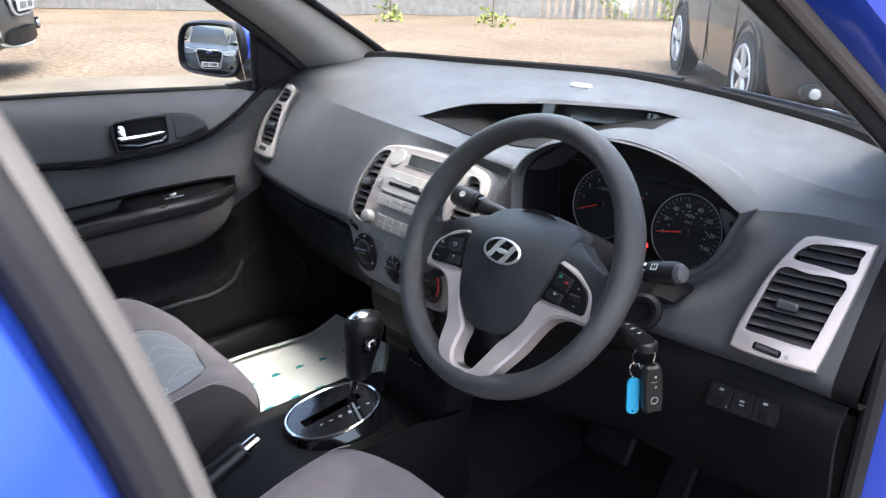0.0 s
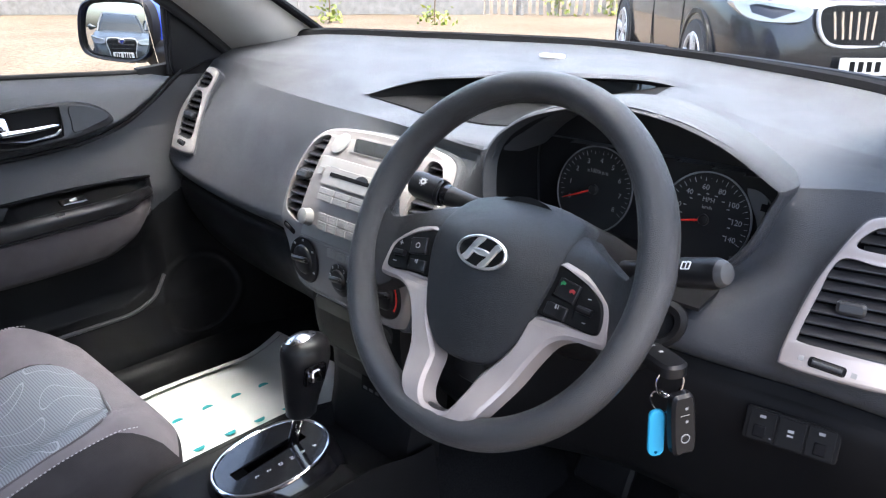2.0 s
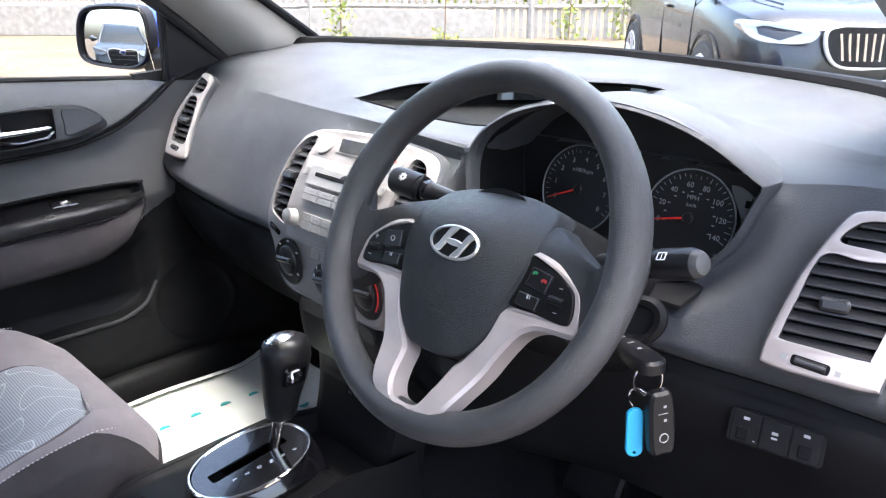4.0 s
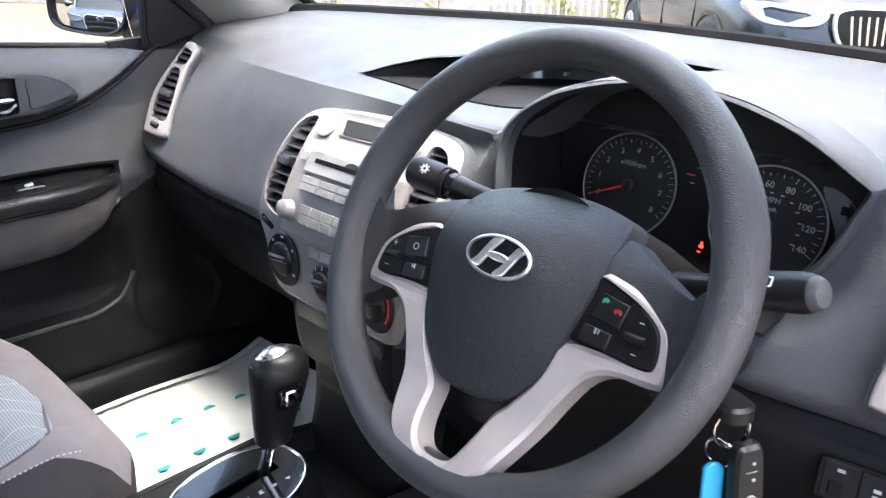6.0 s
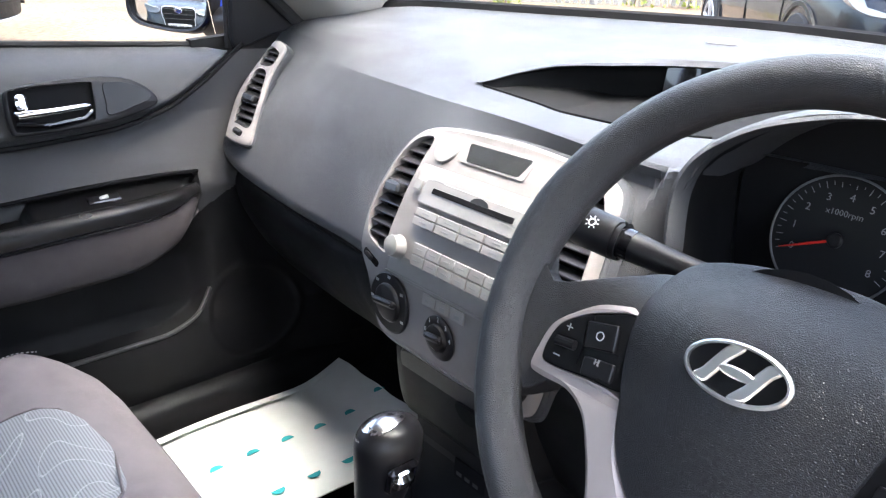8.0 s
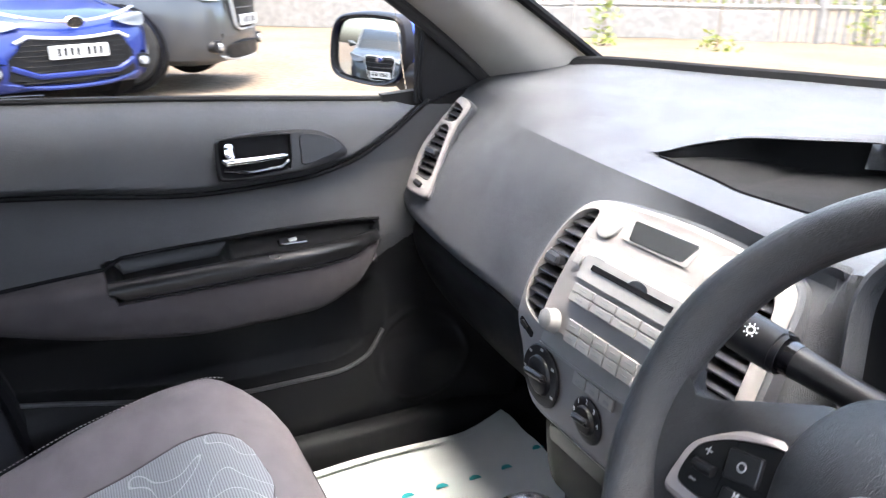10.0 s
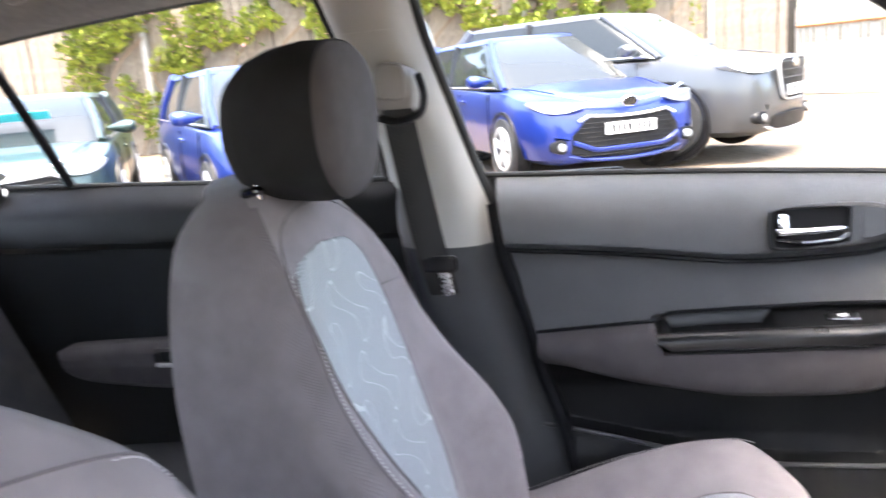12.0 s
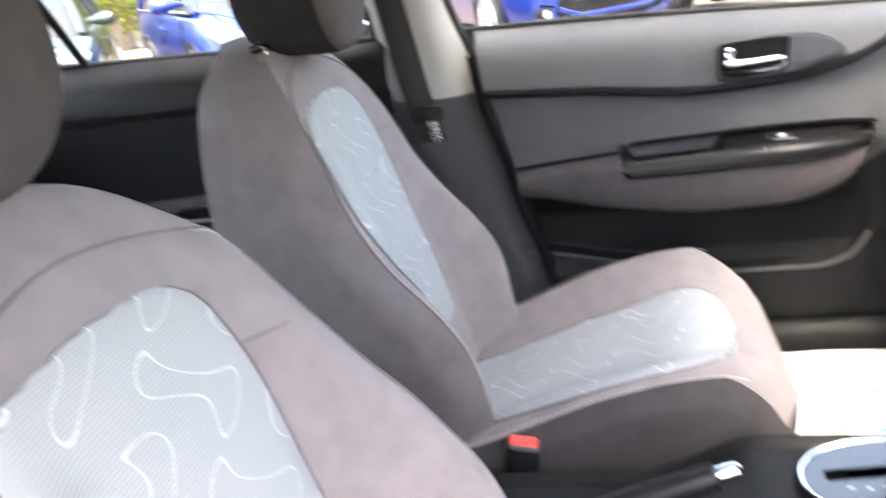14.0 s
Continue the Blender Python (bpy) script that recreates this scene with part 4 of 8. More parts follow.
def spoke(side):
    sx = side
    # black back of the spoke, from the cover's seam into the rim
    outl = rounded([(sx * 0.066, 0.012), (sx * 0.066, 0.036), (sx * 0.078, 0.041), (sx * 0.096, 0.032), (sx * 0.115, 0.0225), (sx * 0.132, 0.014), (sx * 0.146, 0.0105), (sx * 0.156, 0.015), (sx * 0.164, 0.032), (sx * 0.174, 0.030), (sx * 0.176, 0.000), (sx * 0.167, -0.052), (sx * 0.155, -0.074), (sx * 0.140, -0.066), (sx * 0.120, -0.050), (sx * 0.090, -0.045), (sx * 0.068, -0.020)], 96)
    part("spoke", draped(outl, shoulder_height, 0.005, 0.022, WM, (sx * 0.122, -0.012)), "pad", wheel, "black spoke", 40)
    # silver frame with the button bay
    bay = [(sx * 0.0735, 0.0075), (sx * 0.100, 0.0015), (sx * 0.119, -0.0080), (sx * 0.1290, -0.018), (sx * 0.1325, -0.036), (sx * 0.126, -0.0430), (sx * 0.095, -0.0410), (sx * 0.0660, -0.0385), (sx * 0.0705, -0.012)]
    bayr = rounded(bay, 44)

    pm = WM @ pose(0, 0, -0.0080)
    podp = part("button_pod", plate(inset(bayr, 0.0006), 0.0045, pm, 0.001), "switch", wheel, "black button pod")

    def button(cx, cy, w, h, rot=0):
        return plate(round_rect(w, h, 0.0015, 2), 0.0035, pm @ Matrix.Translation((0, 0, 0.0045)) @ pose(cx, cy, 0, 0, 0, rot), 0.0008)
    part("button", button(sx * 0.0925, -0.0125, 0.0225, 0.0175, -10 * sx), "satin", podp)
    part("button", button(sx * 0.0870, -0.0325, 0.0225, 0.0120, -5 * sx), "satin", podp)
    part("pod_gap", join(bars([(sx * 0.1035, -0.018, 0.0012, 0.034)], pm @ pose(0, 0, 0.0046)), bars([(sx * 0.090, -0.0195, 0.026, 0.0012)], pm @ pose(0, 0, 0.0046))), "dark", podp)
    part("rocker", moved(tube([(sx * 0.108, -0.0245, 0.007), (sx * 0.1225, -0.0255, 0.007)], 0.0034, 10), pm), "satin", podp, "ribbed rocker switch")
    lm = pm @ Matrix.Translation((0, 0, 0.0082))
    if sx < 0:
        part("ring_print", plate(disc(0.0030, 20, sx * 0.0925, -0.0125), 0.0004, lm, 0.0001, [disc(0.0023, 20, sx * 0.0925, -0.0125)]), "button_print", podp)
        part("voice_print", bars([(sx * 0.088, -0.0285, 0.0032, 0.0008), (sx * 0.087, -0.0285, 0.0012, 0.0042), (sx * 0.0895, -0.0285, 0.0008, 0.0034)], lm), "button_print", podp)
        part("plus_print", bars([(sx * 0.116, -0.0145, 0.0050, 0.0008), (sx * 0.116, -0.0145, 0.0008, 0.0050)], lm), "button_print", podp)
        part("minus_print", bars([(sx * 0.118, -0.0345, 0.0050, 0.0009)], lm), "button_print", podp)
    else:
        prints([(0.087, -0.0285, 0.0016, 0.0040), (0.0895, -0.0285, 0.0008, 0.0034), (0.117, -0.014, 0.0036, 0.0008), (0.118, -0.035, 0.0036, 0.0008)], lm, "button_print", podp)
        part("call_print", plate(rounded([(0.085, -0.0065), (0.0875, -0.0050), (0.090, -0.0065), (0.0888, -0.0085), (0.0870, -0.0078), (0.0855, -0.0095)], 20), 0.0004, lm, 0.0001), "green", podp, "green call symbol")
        part("end_print", plate(rounded([(0.0955, -0.0115), (0.0985, -0.0100), (0.1015, -0.0115), (0.1005, -0.0140), (0.0985, -0.0125), (0.0965, -0.0140)], 20), 0.0004, lm, 0.0001), "red_dim", podp, "red end call symbol")
    return bayr


bays = [spoke(-1), spoke(1)]
right_out = [(0.0705, 0.0140), (0.102, 0.0070), (0.122, -0.003), (0.136, -0.016), (0.1405, -0.034), (0.1410, -0.049), (0.130, -0.0525), (0.106, -0.053), (0.089, -0.062), (0.077, -0.081), (0.066, -0.105), (0.053, -0.137), (0.043, -0.153), (0.026, -0.165), (0.010, -0.1690)]
right_in = [(0.010, -0.1545), (0.019, -0.147), (0.0255, -0.129), (0.030, -0.110), (0.040, -0.0965), (0.055, -0.072), (0.0625, -0.038), (0.0670, -0.010)]


def smooth_line(pts, n):
    return [(q.x, q.y) for q in spline([(*p, 0) for p in pts], n)]


trim_out = smooth_line(right_out + [(-x, y) for x, y in right_out[::-1]], 130) + smooth_line([(-x, y) for x, y in right_in[::-1]] + right_in, 90)


def trim_rise(x, y):
    return -0.0035 + 0.015 * step(0.10, 0.150, -y) - 0.004 * step(0.09, 0.13, abs(x)) - 0.008 * step(0.080, 0.072, abs(x)) * step(-0.050, -0.038, y)


part("spoke_trim", plate(trim_out, 0.024, WM @ pose(0, 0, -0.022), 0.0035, bays, 0.010, trim_rise), "silver", wheel, "satin silver spoke trim", 32)
for sx in (-1, 1):
    part("cover_seam", moved(tube([(sx * 0.0755, 0.040, -0.033), (sx * 0.0775, 0.026, -0.020), (sx * 0.0790, 0.012, -0.012), (sx * 0.0760, -0.012, -0.008)], 0.0014, 6), WM), "dark", wheel)
part("lower_shroud", domed(rounded([(-0.045, -0.075), (0.045, -0.075), (0.034, -0.110), (0.020, -0.125), (-0.020, -0.125), (-0.034, -0.110)], 40), -0.055, 0.018, 0.002, WM), "satin", wheel, "black lower cover of the hub")
part("hub_back", moved(lathe([(0.0, -0.07), (0.055, -0.07), (0.066, -0.05), (0.066, -0.032), (0.0, -0.03)], 32), WM), "satin", wheel)

# ---- centre console: radio and heater panel ----
centre = thing("centre_panel", "silver centre panel with a built-in radio, air vents and heater dials", "centre console", (0.01, 0.12, 0.73))
half = [(0.0, 0.205), (0.06, 0.2025), (0.100, 0.199), (0.124, 0.1935), (0.140, 0.182), (0.149, 0.158), (0.155, 0.120), (0.1585, 0.080), (0.159, 0.048), (0.153, 0.030), (0.136, 0.008), (0.126, -0.024), (0.116, -0.043), (0.100, -0.051), (0.060, -0.052), (0.0, -0.053)]

def both(h):
    return [(CX + x, y) for x, y in h] + [(CX - x, y) for x, y in h[-2:0:-1]]


panel_out = rounded(both(half), 140)
vent_half = [(0.106, 0.1825), (0.126, 0.181), (0.138, 0.168), (0.1435, 0.150), (0.148, 0.120), (0.1505, 0.085), (0.148, 0.066), (0.140, 0.055), (0.112, 0.046), (0.1065, 0.050), (0.1075, 0.066), (0.1035, 0.107), (0.1035, 0.151)]
vent_r = rounded([(CX + x, y) for x, y in vent_half], 60)
vent_l = rounded([(CX - x, y) for x, y in vent_half], 60)


def bulge(x, y):
    return 0.006 * (1 - ((x - CX) / 0.17) ** 2)


part("bezel", plate(panel_out, 0.016, CP @ pose(0, 0, -0.010), 0.004, [vent_l, vent_r], 0.016, bulge), "bezel", centre, "satin silver panel", 50)
part("bezel_base", plate([(CX + (x - CX) * 1.03, 0.08 + (y - 0.08) * 1.03) for x, y in panel_out], 0.02, CP @ pose(0, 0, -0.026), 0.003, [vent_l, vent_r], 0.02), "fascia", centre)


def vent_fill(parent, outline, m, n, tilt, depth, knob_at, slat_mat="vane", sink=0.30):
    """Slats across a vent opening, its dark duct behind and a sliding knob."""
    xs = [p[0] for p in outline]
    ys = [p[1] for p in outline]
    part("duct", plate(outline, 0.001, m @ pose(0, 0, -depth), 0.0003), "dark", parent)
    for i in range(n):
        y = min(ys) + (max(ys) - min(ys)) * (i + 0.5) / n
        cross = [p for p, q in zip(outline, outline[1:] + outline[:1]) if (p[1] - y) * (q[1] - y) <= 0]
        if len(cross) < 2:
            continue
        a, b = min(p[0] for p in cross), max(p[0] for p in cross)
        if b - a < 0.008:
            continue
        g = block(b - a - 0.0005, 0.0125, 0.0020, 0.0007)
        part("slat", moved(g, m @ pose((a + b) / 2, y, -depth * sink, tilt, 0, 0)), slat_mat, parent)
    if knob_at:
        kw = min(0.026, 0.75 * (max(xs) - min(xs)))
        part("vent_knob", moved(block(kw, 0.013, 0.016, 0.003), m @ pose(knob_at[0], knob_at[1], -0.001, 8, 0, 0)), "vane", parent, "black sliding vent knob")


vm = CP @ pose(0, 0, 0.006)
for nm, o, kx in (("left", vent_l, CX - 0.128), ("right", vent_r, CX + 0.128)):
    v = part("air_vent", plate(o, 0.001, vm @ pose(0, 0, -0.022), 0.0003), "dark", centre, "slatted black air vent")
    vent_fill(v, o, vm, 11, -48, 0.020, (kx, 0.118 if nm == "left" else 0.076))
pm = CP @ pose(0, 0, 0.0105)
# top row: two round buttons and a clock display
for bx in (-0.068, 0.086):
    part("round_button", lathe([(0, 0), (0.0165, 0), (0.0165, 0.0015), (0.0155, 0.003), (0.012, 0.0034), (0, 0.0036)], 36, pm @ pose(bx, 0.1765, 0)), "radio", centre, "round silver button")
part("round_print", bars([(-0.068, 0.179, 0.010, 0.002)], pm @ pose(0, 0, 0.0034)), "grey_print", centre)
part("hazard_print", plate([(0.080, 0.172), (0.092, 0.172), (0.086, 0.182)], 0.0006, pm @ pose(0, 0, 0.0034), 0.0001, [[(0.0826, 0.1736), (0.0894, 0.1736), (0.086, 0.1792)]]), "red", centre, "red hazard triangle")
part("display_frame", plate(round_rect(0.092, 0.0255, 0.004, 4, 0.0045, 0.1797), 0.0016, pm, 0.0005), "bezel", centre)
part("display", plate([(-0.0395, 0.1895), (0.0465, 0.1900), (0.0480, 0.1880), (0.0425, 0.1712), (0.0400, 0.1700), (-0.0300, 0.1688), (-0.0325, 0.1700), (-0.0410, 0.1878)], 0.0022, pm, 0.0004), "lcd", centre, "dark grey clock display")
# radio
radio = thing("radio", "silver car radio with a disc slot and rows of buttons", "car radio", (0.01, 0.12, 0.80))
RX = 0.008
part("radio_face", plate(round_rect(0.194, 0.124, 0.006, 4, RX, 0.092), 0.006, pm @ pose(0, 0, -0.003), 0.0012), "radio", radio, "", 50)
rm = pm @ pose(0, 0, 0.003)
part("slot_frame", plate(round_rect(0.150, 0.027, 0.004, 3, RX, 0.1265), 0.002, rm, 0.0006), "radio", radio)
part("disc_slot", plate(round_rect(0.118, 0.0060, 0.001, 2, RX, 0.1292), 0.0028, rm, 0.0002), "dark", radio, "black disc slot")
part("slot_notch", plate([(RX + 0.010 + 0.013 * math.cos(a), 0.1315 + 0.007 * math.sin(a)) for a in np.linspace(0, math.pi, 16)], 0.0030, rm, 0.0002), "satin", radio)
for i in range(4):
    for j in range(2):
        part("radio_button", plate(round_rect(0.0335, 0.0088, 0.001, 2, RX - 0.053 + 0.0352 * i, 0.1035 - 0.0098 * j), 0.0030, rm, 0.0007), "radio", radio)
for i in range(6):
    for j in range(2):
        part("preset_button", plate(round_rect(0.0205, 0.0115, 0.001, 2, RX - 0.046 + 0.0216 * i, 0.0665 - 0.0125 * j), 0.0030, rm, 0.0007), "radio", radio)
pr = [(RX - 0.053 + 0.0352 * i, 0.1035 - 0.0098 * j, 0.011, 0.0014) for i in range(4) for j in range(2)] + [(RX - 0.046 + 0.0216 * i, 0.0665 - 0.0125 * j, 0.010, 0.0014) for i in range(6) for j in range(2)]
prints(pr + [(RX - 0.055, 0.140, 0.018, 0.0012), (RX + 0.058, 0.124, 0.022, 0.0012)], rm @ pose(0, 0, 0.0031), "radio_print", radio)
for sx in (-1, 1):
    part("seek_button", plate(round_rect(0.011, 0.012, 0.002, 3, RX + sx * 0.084, 0.131), 0.003, rm, 0.0008), "radio", radio)
part("volume_knob", lathe([(0, 0), (0.0135, 0), (0.0125, 0.002), (0.0118, 0.010), (0.0108, 0.0125), (0.009, 0.0135), (0, 0.0138)], 36, rm @ pose(RX - 0.082, 0.0595, 0)), "radio", radio, "round silver volume knob")
part("tune_knob", lathe([(0, 0), (0.0135, 0), (0.0125, 0.002), (0.0118, 0.010), (0.0108, 0.0125), (0.009, 0.0135), (0, 0.0138)], 36, rm @ pose(RX + 0.082, 0.0595, 0)), "radio", radio, "round silver tuning knob")
# heater dials
part("heater_strip", plate(round_rect(0.20, 0.003, 0.001, 2, RX, 0.0285), 0.002, pm, 0.0004), "radio", centre)
for i in range(3):
    part("heater_button", plate(round_rect(0.0205, 0.0125, 0.001, 2, -0.014 + 0.0218 * i, 0.0195), 0.0025, pm, 0.0006), "radio", centre)
part("heater_print", bars([(0.008 + 0.0225 * i, 0.018, 0.008, 0.004) for i in range(2)] + [(-0.014 + 0.0225 * i, 0.0245, 0.004, 0.0012) for i in range(3)], pm @ pose(0, 0, 0.0026)), "radio_print", centre)
writing("heater_word", "A/C", 0.006, pm @ pose(-0.014, 0.018, 0.0027), "radio_print", centre)


def heater_dial(x, y, r, print_kind):
    m = pm @ pose(x, y, 0)
    d = part("heater_dial", lathe([(0, 0.0), (r, 0.0), (r, 0.0015), (r - 0.002, 0.003), (r * 0.72, 0.0032), (0, 0.0032)], 44, m), "satin", centre, "round black heater dial")
    part("dial_knob", lathe([(0, 0.003), (r * 0.64, 0.003), (r * 0.60, 0.006), (r * 0.54, 0.0075), (0, 0.008)], 36, m), "satin", d)
    part("dial_grip", moved(block(r * 1.15, 0.0085, 0.010, 0.003), m @ pose(0, 0, 0.0095, 0, 0, 6)), "satin", d)
    if print_kind == "temp":
        for mat, a0, a1 in (("blue_print", 100, 170), ("red", -40, 85)):
            part("colour_arc", join(*[plate([(polar(r * 0.86, a)), (polar(r * 0.78, a)), (polar(r * 0.78, a + 9)), (polar(r * 0.86, a + 9))], 0.0005, m @ pose(0, 0, 0.0031), 0.0001) for a in range(a0, a1, 10)]), mat, d)
    elif print_kind == "fan":
        for i, tx in enumerate("01234"):
            part_a = polar(r * 0.83, 170 - 40 * i)
            writing("dial_number", tx, 0.007, m @ pose(part_a[0], part_a[1], 0.0033), "white", d)
    else:
        prints([(*polar(r * 0.84, a), 0.005, 0.003) for a in (180, 135, 90, 35, -30)], m @ pose(0, 0, 0.0032), "button_print", d)


heater_dial(-0.081, -0.006, 0.034, "mode")
heater_dial(0.004, -0.014, 0.0235, "fan")
heater_dial(0.099, -0.006, 0.034, "temp")
part("slider_slot", plate(round_rect(0.030, 0.008, 0.003, 3), 0.001, pm @ pose(-0.124, 0.033, -0.003, 0, 0, -20), 0.0002), "dark", centre)
part("slider", moved(block(0.012, 0.006, 0.006, 0.0015), pm @ pose(-0.126, 0.034, 0, 0, 0, -20)), "satin", centre)

for holder in (centre, radio):
    for ob in holder.children_recursive:
        for vert in ob.data.vertices:
            q = CPI @ vert.co
            q.z += sag(q.y)
            vert.co = CP @ q

# lower console: ashtray lid, pocket, socket panel
console = thing("lower_console", "black plastic lower console with a tray and a socket panel", "console", (0, 0.05, 0.35))


def lc(u, v):
    x = -0.105 + 0.225 * u
    pts = [(0.165, 0.735), (0.146, 0.722), (0.138, 0.70), (0.140, 0.655), (0.145, 0.625), (0.150, 0.615), (0.165, 0.600), (0.166, 0.56), (0.160, 0.52), (0.152, 0.49), (0.150, 0.462)]
    q = spline([(0, a, b) for a, b in pts], 40)
    s = v * 39
    i = min(int(s), 38)
    p = q[i].lerp(q[i + 1], s - i)
    edge = abs(2 * u - 1)
    return (0.008 + (x - 0.008) * (1 - 0.12 * v), p.y + 0.05 * max(0, edge - 0.86) / 0.14, p.z)


part("console_front", sheet(lc, 40, 40, 0.01), "lower", console, "", 45)
lid = basis((0.008, 0.137, 0.668), (1, 0, 0), (0, -0.17, 0.985), (0, -0.985, -0.17))
part("ashtray_lid", plate(rounded([(-0.085, 0.034), (0, 0.038), (0.085, 0.034), (0.078, -0.030), (0.066, -0.042), (0, -0.046), (-0.066, -0.042), (-0.078, -0.030)], 64), 0.007, lid, 0.003), "satin", console, "black ashtray lid")
part("lid_grip", plate(rounded([(0.000, 0.010), (0.040, 0.010), (0.034, -0.010), (0.006, -0.010)], 30), 0.004, lid @ pose(0.01, 0.0, 0.006), 0.001), "dark", console)
sock = basis((0.008, 0.160, 0.56), (1, 0, 0), (0, 0.05, 1.0), (0, -1.0, 0.05))
part("socket_panel", plate(round_rect(0.165, 0.085, 0.010, 4), 0.004, sock, 0.001), "satin", console, "black socket panel")
part("socket", plate(round_rect(0.052, 0.026, 0.002, 3, 0.006, 0), 0.006, sock, 0.001), "dark", console)
part("socket_ports", bars([(-0.010, -0.006, 0.009, 0.005), (0.004, -0.006, 0.009, 0.005), (0.018, -0.006, 0.009, 0.005)], sock @ pose(0, 0, 0.0061)), "grey_tip", console)


def tray(u, v):
    """The console between the seats: shallow tray in front, running back to the handbrake."""
    y = -0.62 + 0.80 * v
    s = -1 + 2 * u
    hw = 0.105 - 0.010 * step(-0.2, -0.5, y)
    top = 0.505 - 0.055 * step(-0.14, -0.30, y) - 0.02 * step(0.05, 0.16, y)
    rimz = top + 0.012
    x = 0.02 + hw * max(-1, min(1, s * 1.25))
    if abs(s) > 0.8:
        k = (abs(s) - 0.8) / 0.2
        return (x + math.copysign(0.02 * k, s), y, rimz - 0.19 * k)
    inner = step(0.80, 0.66, abs(s))
    return (x, y, rimz - (rimz - top + 0.025 * step(0.04, 0.08, y)) * inner)


part("tray", sheet(tray, 48, 60, 0.006), "lower", console, "", 50)

# ---- gear lever ----
gear = thing("gear_lever", "gear lever with a black and chrome knob on gloss black", "gear lever", (0.02, -0.03, 0.52))
GM = basis((0.010, -0.030, 0.524), (1, 0, 0), (0, 0.995, 0.10), (0, -0.10, 0.995))


def oval(rx, ry, n=56):
    return [(rx * math.copysign(abs(math.cos(a)) ** 0.92, math.cos(a)), ry * math.copysign(abs(math.sin(a)) ** 0.92, math.sin(a))) for a in np.linspace(0, 2 * math.pi, n, endpoint=False)]


part("gear_base", moved(loft([[(x, y, -0.05) for x, y in oval(0.085, 0.108)], [(x, y, -0.012) for x, y in oval(0.074, 0.097)], [(x, y, 0.003) for x, y in oval(0.0645, 0.0875)], [(x, y, 0.001) for x, y in oval(0.060, 0.083)], [(x, y, -0.016) for x, y in oval(0.059, 0.082)]]), GM), "gloss", gear, "gloss black base")
part("gear_ring", moved(tube([(x, y, 0.004) for x, y in oval(0.0635, 0.0865, 64)], 0.0032, 10, True), GM), "chrome", gear, "chrome ring")
part("gear_plate", plate(oval(0.061, 0.084), 0.003, GM @ pose(0, 0, 0.002), 0.0008, [round_rect(0.020, 0.118, 0.003, 3, -0.004, -0.002)], 0.003), "gloss", gear, "gloss black selector plate")
part("gear_slot", plate(round_rect(0.023, 0.121, 0.003, 3, -0.004, -0.002), 0.002, GM @ pose(0, 0, -0.014), 0.0003), "dark", gear)
for i, tx in enumerate("PRND2L"):
    writing("gear_letter", tx, 0.0085, GM @ pose(0.030 - 0.0018 * i, 0.052 - 0.018 * i, 0.0054, 0, 0, -8), "white", gear)
stem0, stem1 = GM @ Vector((-0.002, 0.036, 0.0)), Vector((0.030, 0.012, 0.60))
part("stem", tube([stem0, stem0.lerp(stem1, 0.5), stem1], [0.008, 0.0075, 0.009], 16), "chrome", gear, "chrome stem")


def knob_loop(z, rx, ry, dx, dy, n=30):
    return [(0.034 + dx + rx * math.cos(a), 0.010 + dy + ry * math.sin(a), z) for a in np.linspace(0, 2 * math.pi, n, endpoint=False)]


part("knob", loft([knob_loop(0.590, 0.016, 0.018, -0.002, 0.000), knob_loop(0.594, 0.020, 0.022, -0.002, 0), knob_loop(0.62, 0.0225, 0.026, 0.0, 0.002), knob_loop(0.650, 0.0265, 0.032, 0.004, 0.006), knob_loop(0.678, 0.0295, 0.036, 0.007, 0.008), knob_loop(0.695, 0.029, 0.036, 0.008, 0.008), knob_loop(0.706, 0.0245, 0.031, 0.008, 0.008), knob_loop(0.7125, 0.015, 0.02, 0.008, 0.008), knob_loop(0.714, 0.003, 0.004, 0.008, 0.008)]), "satin", gear, "black knob", 60)


cap_n = Vector((-0.20, -0.22, 0.95)).normalized()
cap_e = (Vector((0.12, 1, 0)) - cap_n * cap_n.dot(Vector((0.12, 1, 0)))).normalized()
cap_f = cap_n.cross(cap_e)


def cap_ring(r, lift):
    """One oval ring of the chrome inlay, wrapped on the rounded top of the knob."""
    out = []
    for a in np.linspace(0, 2 * math.pi, 36, endpoint=False):
        d = (cap_n + cap_e * (0.95 * r * math.cos(a)) + cap_f * (0.70 * r * math.sin(a))).normalized()
        out.append((0.042 + 0.0325 * lift * d.x, 0.018 + 0.0395 * lift * d.y, 0.682 + 0.0338 * lift * d.z))
    return out


part("knob_cap", loft([cap_ring(1.0, 0.95), cap_ring(0.985, 1.012), cap_ring(0.94, 1.022), cap_ring(0.75, 1.03), cap_ring(0.5, 1.035), cap_ring(0.25, 1.035), cap_ring(0.03, 1.035)]), "knob_chrome", gear, "oval chrome inlay on top of the knob", 60)
part("button_recess", moved(block(0.010, 0.034, 0.034, 0.005), pose(0.0690, 0.012, 0.668, 0, 14, 0)), "gloss", gear)
part("release_button", moved(block(0.014, 0.022, 0.018, 0.005), pose(0.0760, 0.008, 0.670, 0, 14, 0)), "chrome", gear, "chrome release button")

